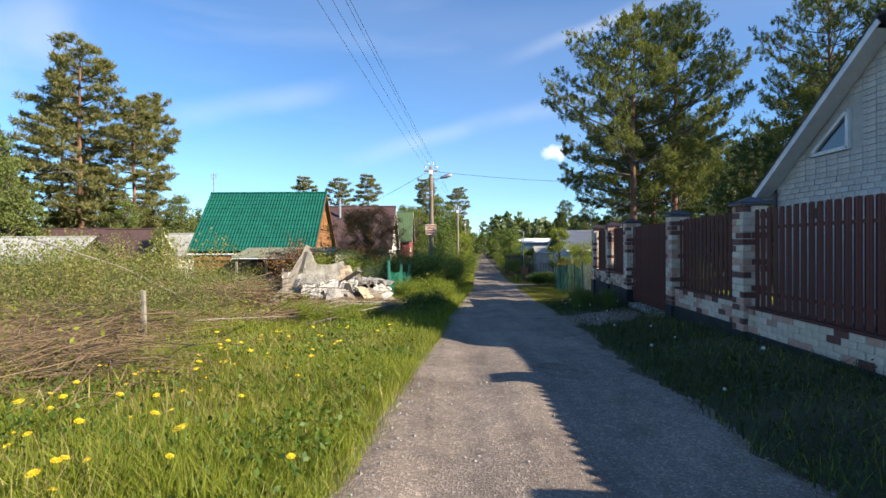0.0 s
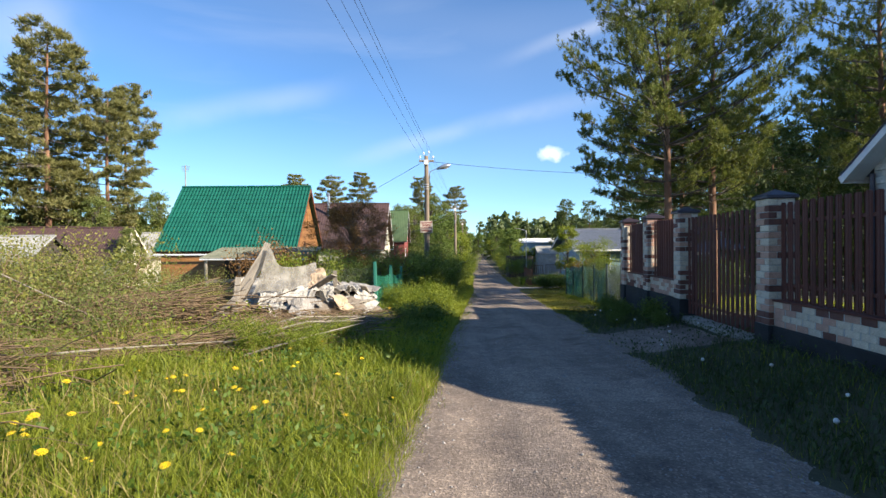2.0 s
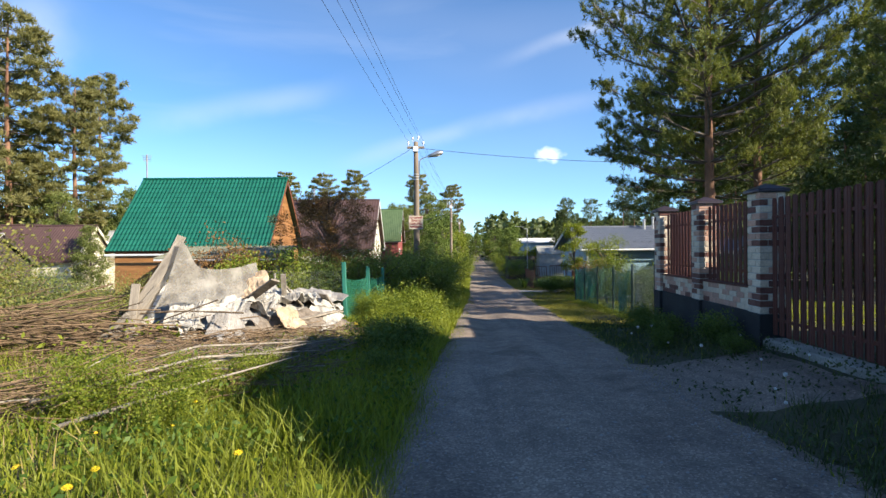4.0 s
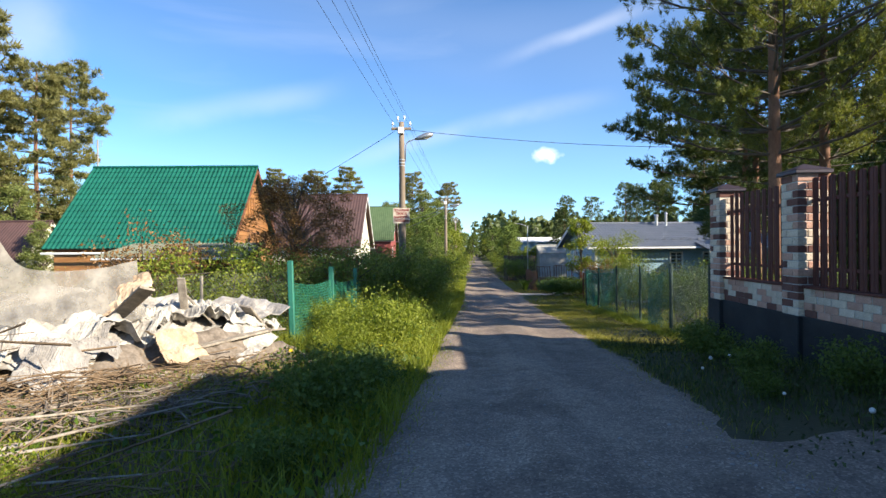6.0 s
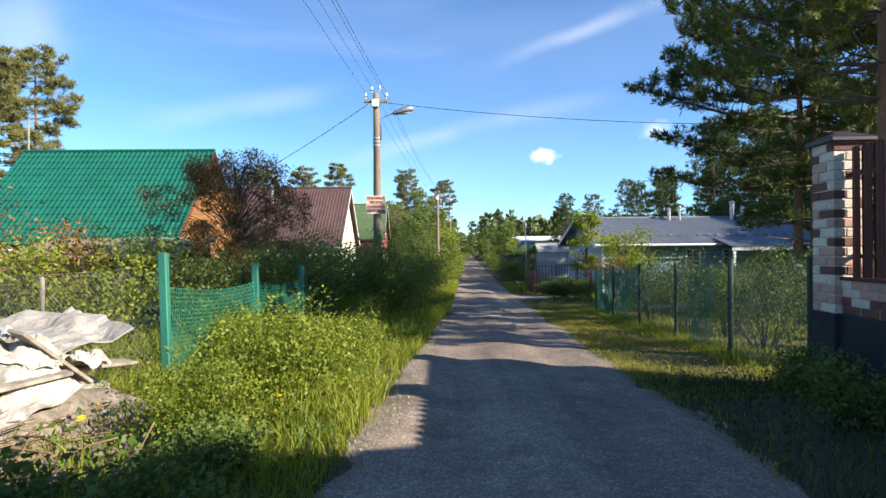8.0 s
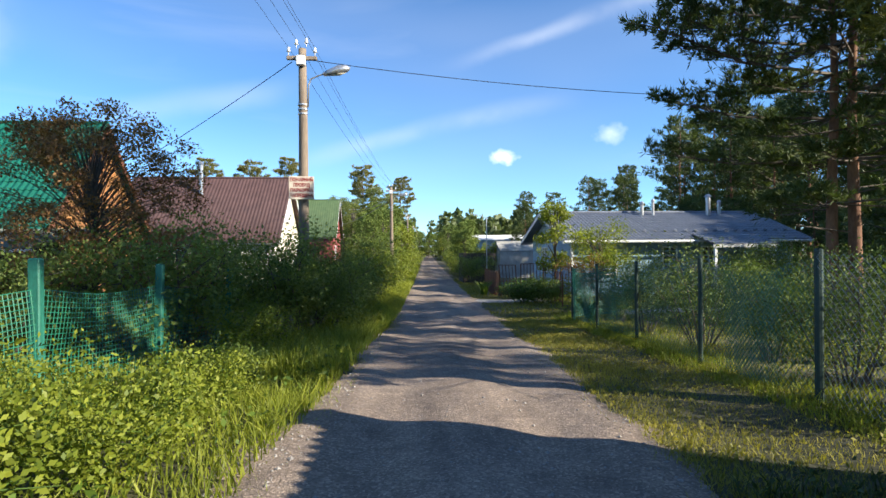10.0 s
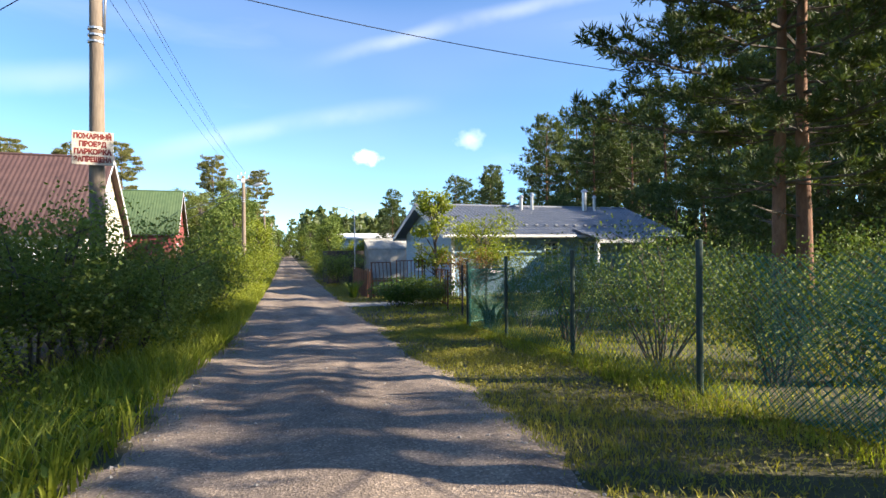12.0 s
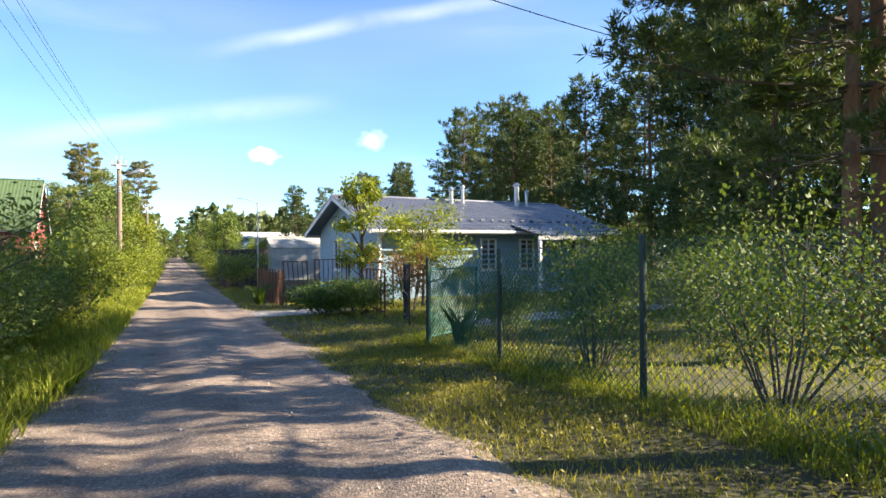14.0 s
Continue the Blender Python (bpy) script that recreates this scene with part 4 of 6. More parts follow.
# Ridge and hips are unseen; clip and run are set to shorten the roof's shadow.
WH = half_hip_house("white brick house with a broad pale-edged half-hipped roof", pose(15.2, 9.0, -0.4), 12.0, 12.4, 3.45, 7.85, 6.35, 3.6)
part("soffit", S().slab([(-6.43, 6.5, 3.12), (-6.43, 2.2, 6.17), (-6.02, 2.2, 6.17), (-6.02, 6.5, 3.12)], 0.02), WHITEPAINT, WH)
part("downpipe", S().tube([(-6.08, 6.15, 3.2), (-6.08, 6.15, 0.0)], 0.05, 8), CAPM, WH)
part("wall_lamp", S().box((-6.09, 4.4, 2.55), (0.16, 0.12, 0.24), None, 0.02), BLACKIRON, WH)
wt = S()
wy0, wy1, wz0 = 3.45, 4.7, 3.98
tri_pts = [(wy1, wz0), (wy0, wz0), (wy0, wz0 + 0.82)]
for a, b in zip(tri_pts, tri_pts[1:] + tri_pts[:1]):
    d = Vector((0, b[0] - a[0], b[1] - a[1]))
    mid = ((a[0] + b[0]) / 2, (a[1] + b[1]) / 2)
    wt.box((-6.05, mid[0], mid[1]), (0.11, d.length + 0.06, 0.09), Matrix.Rotation(math.atan2(d.z, d.y), 4, "X"), 0.006)
gw = part("window", wt, WHITEPAINT, WH, "white-framed triangular gable window")
part("pane", S().add([(-6.04, *p) for p in tri_pts] + [(-6.02, *p) for p in tri_pts], [(0, 1, 2), (5, 4, 3), (0, 3, 4, 1), (1, 4, 5, 2), (2, 5, 3, 0)]), GLASS, gw)
wb_mesh = S().box((0, 0, 0), (0.04, 0.37, 0.125), None, 0.008).mesh("brick")
wb_mesh.materials.append(WHITEBRICK)
joined = S()
wrng = random.Random(11)
made = 0
for r in range(41):
    z = 0.75 + r * 0.135
    edge = 6.2 - max(0.0, z - 3.35) / 0.71
    y = -edge + (0.19 if r % 2 else 0.0)
    while y < edge - 0.1:
        c = y + 0.19
        inside = wy0 - 0.2 < c < wy1 + 0.25 and wz0 - 0.1 < z < wz0 + 1.1 and (z - wz0) < 1.3 - 0.7 * (c - wy0)
        if c < edge - 0.12 and not inside:
            if c > 1.6 and z > 1.9 and made < 300:
                part("brick", wb_mesh, None, WH, m=Matrix.Translation((-6.005 - wrng.uniform(0, 0.008), c, z)))
                made += 1
            else:
                joined.box((-6.005, c, z), (0.04, 0.37, 0.125))
        y += 0.38
part("brickwork", joined, WHITEBRICK, WH)["kind"] = "stuff"

# small sheds beyond the field
def shed(label, x, y, z, L, W, eave, ridge, wall, roof, turn=0):
    return gable_house("garden_shed", label, pose(x, y, z, 0, 0, turn), L, W, eave, ridge, wall, wall, roof, 0.3, 0.3, 0.18, 0.015)


shed("low shed with a pale grey slate roof", -29.5, 38.5, -1.4, 10.0, 5.0, 1.9, 3.5, DARK, PALEROOF)
shed("garden shed with a dark brown roof", -31.5, 45.0, -1.5, 9.0, 5.0, 2.4, 4.4, DARK, REDROOF)
shed("small white shed with a maroon roof", -24.6, 44.0, -1.5, 4.0, 4.6, 2.2, 4.3, CREAM, REDROOF)
shed("small grey-roofed shed among the bushes", -21.5, 47.5, -1.5, 3.6, 3.6, 2.4, 4.0, CREAM, PALEROOF)

# long pale building and plastic greenhouse across the gardens
LB = gable_house("long_barn", "long low pale blue building with a white flat roof", pose(21.5, 95.0, -1.8), 18.0, 8.0, 3.7, 4.3, BLUEWALL, BLUEWALL, WHITEPAINT, 0.3, 0.3, 0.3, 0.01)
for i in range(7):
    window_part(LB, Matrix.Translation((-7.5 + 2.5 * i, -4.02, 1.9)), 1.3, 1.0, WHITEPAINT, False)
PG = gable_house("greenhouse", "hazy polycarbonate garden greenhouse", pose(12.6, 63.0, -1.7), 4.5, 3.0, 2.2, 2.9, PALEROOF, PALEROOF, PALEROOF, 0.05, 0.05, 0.3, 0.008)
DS = thing("compost_bunker", "dark timber slab bunker beside the lane", "bunker", pose(7.6, 55.0, gz(7.6, 55)))
for k in range(9):
    part("board", S().box((-1.0 + 0.25 * k, 0, 1.0), (0.23, 0.05, 2.1), None, 0.006), DARK, DS)
part("side_wall", S().box((-1.1, 1.2, 1.0), (0.05, 2.4, 2.1), None, 0.006), DARK, DS)


# ---- poles, wires, lamp and sign ----
def insulator(x, y, z):
    return S().tube([(x, y, z), (x, y, z + 0.12)], 0.012, 6).tube([(x, y, z + 0.10), (x, y, z + 0.13), (x, y, z + 0.17), (x, y, z + 0.22)], [0.045, 0.05, 0.03, 0.035], 8)


def utility_pole(x, y, top, label, lamp=True, turn=0.0):
    g = gz(x, y)
    base = thing("utility_pole", label, "utility pole", pose(x, y, g - 0.2, 0, 0, turn), "utility poles")
    h = top - g + 0.2
    part("shaft", S().tube([(0, 0, 0), (0, 0, h * 0.3), (0.01, 0, h * 0.7), (0, 0, h)], [0.15, 0.14, 0.12, 0.10], 12), WOODPOLE, base, smooth=True)
    part("crossarm", S().box((0, -0.10, h - 0.28), (0.78, 0.09, 0.10), None, 0.012), WOODPOLE, base)
    part("junction_box", S().box((-0.02, -0.15, h - 0.36), (0.24, 0.16, 0.26), None, 0.02), WHITEPAINT, base, "white junction box")
    for dx, dz in ((-0.34, -0.22), (0.34, -0.22), (-0.14, -0.02), (0.12, 0.02)):
        part("insulator", insulator(dx, -0.10, h + dz), WHITEPAINT, base, "white porcelain insulator", smooth=True)
    for dz in (1.5, 1.62, 1.74):
        part("band", S().tube([(0, 0, h - dz), (0, 0, h - dz + 0.035)], 0.135, 12), STEEL, base)
    if lamp:
        arm = S().tube([(0.14, -0.02, h - 1.55), (0.16, -0.02, h - 0.95), (0.22, -0.03, h - 0.80), (0.45, -0.05, h - 0.70), (0.62, -0.05, h - 0.65)], 0.022, 8)
        part("lamp_arm", arm, STEEL, base, smooth=True)
        head = S().tube([(0.55, -0.05, h - 0.68), (0.70, -0.05, h - 0.63), (0.95, -0.05, h - 0.55), (1.15, -0.05, h - 0.51), (1.25, -0.05, h - 0.50)], [0.05, 0.085, 0.125, 0.10, 0.03], 12)
        hd = part("lamp_head", head, STEEL, base, "grey cobra-head street lamp", smooth=True)
        part("lens", S().tube([(0.75, -0.05, h - 0.67), (0.95, -0.05, h - 0.62), (1.13, -0.05, h - 0.57)], [0.05, 0.08, 0.05], 10), CREAM, hd, smooth=True)
    return base


POLES = [(-3.8, -9.0, 7.7), (-0.68, 32.3, 6.05), (1.59, 59.7, 5.45), (3.7, 92.0, 5.3), (5.6, 122.0, 5.3), (7.6, 152.0, 5.3), (9.4, 180.0, 5.3)]
for i, (x, y, top) in enumerate(POLES):
    utility_pole(x, y, top, "weathered utility pole carrying wires and a lane lamp", i in (1, 2))


def cable(label, a, b, sag, rad=0.009, name="overhead_wire", n=24, material=None):
    a, b = np.array(a, float), np.array(b, float)
    t = np.linspace(0, 1, n)[:, None]
    p = a + (b - a) * t
    p[:, 2] -= sag * 4 * (t * (1 - t))[:, 0]
    return thing(name, label, "wire", None, "overhead wires", mesh=S().tube(p, rad, 5).mesh(name), material=material or CABLE)


for (x0, y0, z0), (x1, y1, z1) in zip(POLES[:-1], POLES[1:]):
    for dx, dz in ((-0.34, 0.0), (0.34, 0.0), (-0.14, 0.2), (0.12, 0.24)):
        cable("thin dark power line between the poles", (x0 + dx, y0 - 0.1, z0 + dz), (x1 + dx, y1 - 0.1, z1 + dz), 0.35 if y0 < 60 else 0.2, 0.005)
cable("dark service cable across the lane", (-0.4, 32.3, 5.75), (27.0, 33.0, 6.2), 0.9, 0.010)
cable("dark service cable to the cottage", (-0.95, 32.3, 5.7), (-8.1, 36.0, 2.6), 0.12, 0.010)
cable("pale service cable to the red house", (1.4, 59.7, 4.6), (-4.8, 82.0, 4.6), 0.3, 0.022, material=PALEROOF)
cable("pale service cable to the red house", (1.4, 59.7, 4.4), (-4.8, 79.5, 3.2), 0.25, 0.022, material=PALEROOF)
far_post = thing("timber_post", "plain timber cable post among the pines", "post", pose(27.0, 33.0, gz(27, 33)))
part("shaft", S().tube([(0, 0, -0.2), (0, 0, 7.6)], [0.14, 0.10], 10), WOODPOLE, far_post)
thin = thing("lamp_post", "thin steel garden lamp post with a curved arm", "lamp post", pose(7.6, 52.0, gz(7.6, 52)))
part("shaft", S().tube([(0, 0, -0.1), (0, 0, 4.3)], 0.035, 8), STEEL, thin)
part("arm", S().tube([(0, 0, 4.25), (-0.5, 0, 4.45), (-1.0, 0, 4.5)], 0.02, 6), STEEL, thin)

sign = thing("notice_board", "weathered white plate lettered in red, wired to the pole", "sign", pose(-0.70, 32.12, 2.36, 0, 0, 8))
part("plate", S().box((0, 0, 0), (0.64, 0.02, 0.60), None, 0.004), surface("weathered_white_plate", (0.48, 0.42, 0.33), (0.62, 0.56, 0.46), 5, 40, 0.7, relief=0.1), sign)
RED = surface("faded_red_lettering", (0.16, 0.012, 0.010), (0.24, 0.025, 0.02), 8, 50, 0.7, relief=0.0)
for i, words in enumerate(("ПОЖАРНЫЙ", "ПРОЕЗД", "ПАРКОВКА", "ЗАПРЕЩЕНА")):
    cu = bpy.data.curves.new("lettering", "FONT")
    cu.body, cu.align_x, cu.align_y, cu.size, cu.extrude, cu.offset = words, "CENTER", "CENTER", 0.125, 0.002, 0.007
    tmp = new("lettering_tmp", cu)
    bpy.context.view_layer.update()
    me = bpy.data.meshes.new_from_object(tmp.evaluated_get(bpy.context.evaluated_depsgraph_get()))
    wid = max(tmp.dimensions.x, 0.1)
    bpy.data.objects.remove(tmp)
    target = 0.58 if i != 1 else 0.42
    part("lettering", me, RED, sign, "red capital letters", Matrix.Translation((0, -0.013, 0.205 - 0.137 * i)) @ Matrix.Rotation(math.pi / 2, 4, "X") @ Matrix.Diagonal((target / wid, 1.0, 1.0, 1.0)))


# ---- mesh fences ----
def mesh_net(p0, p1, h, cell, rad, diamond=True, sag=0.0, seed=0, z_off=0.05):
    """Woven wire between two ground points: diamonds, or a square plastic net."""
    r = np.random.default_rng(seed)
    p0, p1 = np.array(p0, float), np.array(p1, float)
    L = float(np.linalg.norm(p1[:2] - p0[:2]))
    quads = []
    d = np.array([(p1[0] - p0[0]) / L, (p1[1] - p0[1]) / L, 0])
    nrm = np.array([-d[1], d[0], 0])

    def at(u, v):
        base = p0[2] + (p1[2] - p0[2]) * u / L
        drop = sag * np.sin(math.pi * np.clip(u / L, 0, 1)) * (v / h)
        out = 0.05 * np.sin(2.2 * u + seed) * np.sin(3.0 * v + seed)
        return np.stack([p0[0] + d[0] * u + nrm[0] * out, p0[1] + d[1] * u + nrm[1] * out, base + z_off + v - drop], -1)

    segs = []
    if diamond:
        nu, nv = int(L / cell), int(h / (cell / 2))
        for i in range(nu + 1):
            for j in range(nv):
                u0 = i * cell + (cell / 2 if j % 2 else 0)
                for sgn in (-1, 1):
                    u1 = u0 + sgn * cell / 2
                    if 0 <= u0 <= L and 0 <= u1 <= L:
                        segs.append((u0, j * cell / 2, u1, (j + 1) * cell / 2))
    else:
        nu, nv = int(L / cell), int(h / cell)
        for i in range(nu + 1):
            for j in range(nv + 1):
                if j < nv:
                    segs.append((i * cell, j * cell, i * cell, (j + 1) * cell))
                if i < nu:
                    segs.append((i * cell, j * cell, (i + 1) * cell, j * cell))
    sg = np.array(segs)
    a, b = at(sg[:, 0], sg[:, 1]), at(sg[:, 2], sg[:, 3])
    t = b - a
    t /= np.linalg.norm(t, axis=1)[:, None]
    o1 = np.cross(t, nrm)
    o1 /= np.linalg.norm(o1, axis=1)[:, None]
    o2 = np.broadcast_to(nrm, o1.shape)
    ring = [o1 * rad, (-0.5 * o1 + 0.87 * o2) * rad, (-0.5 * o1 - 0.87 * o2) * rad]
    for k in range(3):
        m = (k + 1) % 3
        quads.append(np.stack([a + ring[k], a + ring[m], b + ring[m], b + ring[k]], 1))
    return quads_mesh("wire_mesh", np.concatenate(quads))


def fence_post(parent, x, y, h, rad, material, label=""):
    g = gz(x, y)
    return part("post", S().tube([(x, y, g - 0.3), (x, y, g + h - 0.01), (x, y, g + h)], [rad, rad, rad * 0.7], 10), material, parent, label)


RP = [(5.50, 20.3), (5.66, 22.3), (5.91, 24.75), (6.12, 27.23), (6.31, 29.7), (6.54, 32.13)]
RF = thing("mesh_fence", "green chain-link garden fence on thin dark posts", "fence", Matrix.Identity(4))
for i, (x, y) in enumerate(RP):
    fence_post(RF, x, y, 1.48, 0.032 if i != 1 else 0.04, DARKPOST)
for i, (a, b) in enumerate(zip(RP[:-1], RP[1:])):
    part("wire_mesh", mesh_net((*a, gz(*a)), (*b, gz(*b)), 1.4, 0.09, 0.0026 if i < 3 else 0.004, True, 0.16 if i == 1 else 0.04, i), GREENNET if i > 2 else (COATED if i > 0 else WIRE), RF)
# heap of spare green netting hung on the fence
part("hung_net", mesh_net((5.74, 22.9, gz(5.74, 22.9)), (5.85, 24.1, gz(5.85, 24.1)), 1.3, 0.08, 0.0035, True, 0.1, 7), GREENNET, RF, "bunched green netting")
part("hung_net", mesh_net((5.70, 23.0, gz(5.7, 23.0)), (5.82, 23.9, gz(5.82, 23.9)), 1.2, 0.085, 0.003, True, 0.25, 8), COATED, RF, "bunched green netting")

GATE2 = thing("mesh_gate", "open garden gate leaf covered in green mesh", "gate", Matrix.Identity(4))
ga, gb = (6.62, 32.2), (8.1, 33.0)
for x, y in (ga, gb):
    fence_post(GATE2, x, y, 1.3, 0.025, GREENPOST)
for dz in (0.12, 1.28):
    part("rail", S().tube([(*ga, gz(*ga) + dz), (*gb, gz(*gb) + dz)], 0.018, 6), GREENPOST, GATE2)
part("wire_mesh", mesh_net((*ga, gz(*ga)), (*gb, gz(*gb)), 1.15, 0.06, 0.006, True, 0.0, 5, 0.12), GREENNET, GATE2)


def iron_frame(name, label, a, b, h, material, bars, category="gate", lean=0.0):
    ob = thing(name, label, category, Matrix.Identity(4))
    A, B = np.array([*a, gz(*a)]), np.array([*b, gz(*b)])
    off = np.array([lean, 0, 0])
    for p in (A, B):
        part("upright", S().tube([p + (0, 0, -0.1), p + off + (0, 0, h)], 0.025, 6), material, ob)
    for dz in (0.15, h * 0.5, h - 0.02):
        part("rail", S().tube([A + off * dz / h + (0, 0, dz), B + off * dz / h + (0, 0, dz)], 0.018, 6), material, ob)
    for i in range(1, bars):
        p = A + (B - A) * i / bars
        part("bar", S().tube([p + (0, 0, 0.1), p + off + (0, 0, h - 0.02)], 0.016, 5), material, ob)
    return ob


iron_frame("iron_gate", "open black iron garden gate leaf", (7.25, 34.3), (7.85, 35.8), 1.35, BLACKIRON, 3)
iron_frame("iron_gate", "rusty open iron gate leaf", (6.45, 41.6), (7.1, 41.2), 1.45, RUST, 5, lean=-0.1)
iron_frame("iron_gate", "rusty open iron gate leaf", (7.2, 41.0), (8.0, 40.3), 1.5, RUST, 7)
iron_frame("iron_fence", "dark blue iron garden fence section", (8.05, 40.2), (9.0, 39.0), 1.4, BLACKIRON, 4, "fence")
iron_frame("iron_fence", "rusty iron garden fence section", (8.0, 38.6), (7.6, 36.4), 1.2, RUST, 5, "fence")
SF = thing("slat_fence", "low rusty brown slat fence beside the lane", "fence", Matrix.Identity(4))
for i in range(26):
    y = 41.8 + i * 0.22
    x = 6.4 + 0.055 * (y - 41.8)
    part("slat", S().box((x, y, gz(x, y) + 0.55), (0.03, 0.11, 1.2 + 0.12 * math.sin(2.3 * i)), Matrix.Rotation(0.05 * math.sin(i * 1.7), 4, "X"), 0.004), RUST if i % 3 else DARK, SF)
for dz in (0.3, 0.9):
    part("rail", S().tube([(6.43, 41.7, gz(6.4, 41.7) + dz), (6.73, 47.5, gz(6.7, 47.5) + dz)], 0.025, 6), DARK, SF)

# green posts and nets beside the cottage
LP = [(-2.0, 20.53), (-1.76, 23.06), (-1.58, 25.4), (-1.35, 27.8)]
LF = thing("green_post_fence", "green plastic net fence on painted square posts", "fence", Matrix.Identity(4))
for i, (x, y) in enumerate(LP):
    g = gz(x, y)
    part("post", S().box((x, y, g + 0.55), (0.10 if i != 1 else 0.11, 0.09, 2.1 if i == 0 else 1.9), Matrix.Rotation(radians(1.5 * (i - 1)), 4, "Y"), 0.012), GREENPOST, LF)
for i, (a, b) in enumerate(zip(LP[:-1], LP[1:])):
    part("net", mesh_net((*a, gz(*a)), (*b, gz(*b)), 1.15, 0.055, 0.0045, False, 0.08, i, 0.1), GREENNET, LF)
CL = thing("chain_link_fence", "grey chain-link fence behind the rubble", "fence", Matrix.Identity(4))
for x, y in ((-3.9, 21.2), (-6.4, 22.0)):
    fence_post(CL, x, y, 1.35, 0.03, GREYWOOD)
part("wire_mesh", mesh_net((-2.0, 20.55, gz(-2, 20.5)), (-6.4, 22.0, gz(-6.4, 22)), 1.35, 0.075, 0.0016, True, 0.03, 4), WIRE, CL)


# ---- pines ----
def bushy_pine_meshes(seed, h, base, prof_f, prof_r, shoots, trunk=0.15, length=0.12, width=0.017, count=17):
    """A dense young Scots pine: limbs that turn up at the ends, side branches, and shoots set with needles like bottle brushes."""
    r = np.random.default_rng(seed)
    ts = np.linspace(0, 1, 10)
    path = np.stack([0.07 * np.sin(7 * ts + seed) * ts, 0.07 * np.sin(6 * ts + 2 * seed) * ts, ts * h * 0.98 - 0.15], 1)
    tr = S().tube(path, trunk * (1 - 0.88 * ts) + 0.012, 10)
    limbs, cs, ds = S(), [], []
    z = base
    while z < h * 0.985:
        f = (z - base) / (h - base)
        reach = float(np.interp(f, prof_f, prof_r))
        at = np.array([np.interp(z, path[:, 2], path[:, 0]), np.interp(z, path[:, 2], path[:, 1]), z])
        k = int(r.integers(5, 7))
        a0 = r.uniform(0, 6.28)
        for j in range(k):
            a = a0 + 2 * math.pi * j / k + r.uniform(-0.3, 0.3)
            ln = reach * r.uniform(0.5, 1.15)
            out = np.array([math.cos(a), math.sin(a), 0])
            side = np.array([-math.sin(a), math.cos(a), 0])
            bend = r.uniform(-0.15, 0.15)
            us = np.linspace(0, 1, 5)
            limb = at + np.outer(us * ln, out) + np.outer(bend * ln * us ** 2, side)
            limb[:, 2] += ln * (0.10 + 0.22 * f) * us + ln * 0.30 * us ** 2.5
            rad = 0.007 + 0.011 * ln
            limbs.tube(limb, rad * (1 - 0.8 * us), 5, False)
            m = max(3, int(ln * 3.4))
            for q in range(m):
                u = 0.42 + 0.58 * (q + r.random()) / m
                p = np.array([np.interp(u, us, limb[:, c]) for c in range(3)])
                bl = (0.20 + 0.26 * ln * (1.12 - u)) * r.uniform(0.7, 1.2)
                sg = 1 if q % 2 else -1
                d = out * 0.8 + side * sg * r.uniform(0.4, 1.0) + np.array([0, 0, r.uniform(0.15, 0.6)])
                d /= np.linalg.norm(d)
                tip = p + d * bl
                limbs.tube([p, tip], [rad * 0.35, rad * 0.12], 3, False)
                for w in range(11):
                    cs.append(tip + r.normal(size=3) * (0.13, 0.13, 0.075) - d * 0.08)
                    ds.append(d * 0.35 + r.normal(size=3) * 0.3 + (0, 0, 0.75))
            cs.append(limb[-1])
            ds.append(out * 0.5 + (0, 0, 0.8))
        z += 0.62 * r.uniform(0.75, 1.2) * (1.0 - 0.4 * f)
    for i in range(5):
        zz, a, ln = base * r.uniform(0.6, 0.98), r.uniform(0, 6.28), r.uniform(0.5, 1.3)
        at = np.array([path[3, 0], path[3, 1], zz])
        limbs.tube([at, at + np.array([ln * math.cos(a), ln * math.sin(a), 0.1])], [0.016, 0.005], 4, False)
    cs, ds = np.array(cs), np.array(ds)
    pick = r.permutation(len(cs))[:shoots] if len(cs) > shoots else r.integers(0, len(cs), shoots)
    cs, ds = cs[pick], ds[pick] / np.linalg.norm(ds[pick], axis=1)[:, None]
    n = len(cs)
    u = r.uniform(-0.02, 0.17, (n, count))
    c = (cs[:, None] + ds[:, None] * u[..., None]).reshape(-1, 3)
    d = np.repeat(ds, count, 0) * 0.75 + r.normal(size=(n * count, 3)) * 0.5
    d /= np.linalg.norm(d, axis=1)[:, None]
    o = np.cross(d, r.normal(size=(n * count, 3)))
    o /= np.linalg.norm(o, axis=1)[:, None] + 1e-9
    ln = (length * r.uniform(0.6, 1.2, n * count))[:, None]
    quads = np.stack([c, c + d * ln * 0.5 + o * width * 0.5, c + d * ln, c + d * ln * 0.5 - o * width * 0.5], 1)
    return tr.mesh("trunk", True), limbs.mesh("limbs"), quads_mesh("needles", quads)


near_a = bushy_pine_meshes(1, 11.0, 3.7, (0, 0.2, 0.4, 0.7, 0.85, 1), (2.2, 3.1, 3.6, 2.2, 1.4, 0.3), 8500)
near_b = bushy_pine_meshes(2, 12.0, 4.0, (0, 0.25, 0.5, 0.75, 0.9, 1), (1.9, 2.5, 2.6, 2.0, 1.2, 0.3), 6800)
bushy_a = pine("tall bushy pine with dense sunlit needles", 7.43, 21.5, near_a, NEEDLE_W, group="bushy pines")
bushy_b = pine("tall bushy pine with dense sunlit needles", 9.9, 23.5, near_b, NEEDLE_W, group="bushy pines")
pair_a = pine_meshes(3, 9.0, 2.6, 3.8, 4600, 12, 0.17, 0.024, 0.85, 0.115, 0.0, 0.5, 7, 0.12)
pair_b = pine_meshes(4, 9.4, 3.4, 3.6, 4000, 12, 0.17, 0.024, 0.85, 0.125, 0.005, 0.5, 7, 0.12)
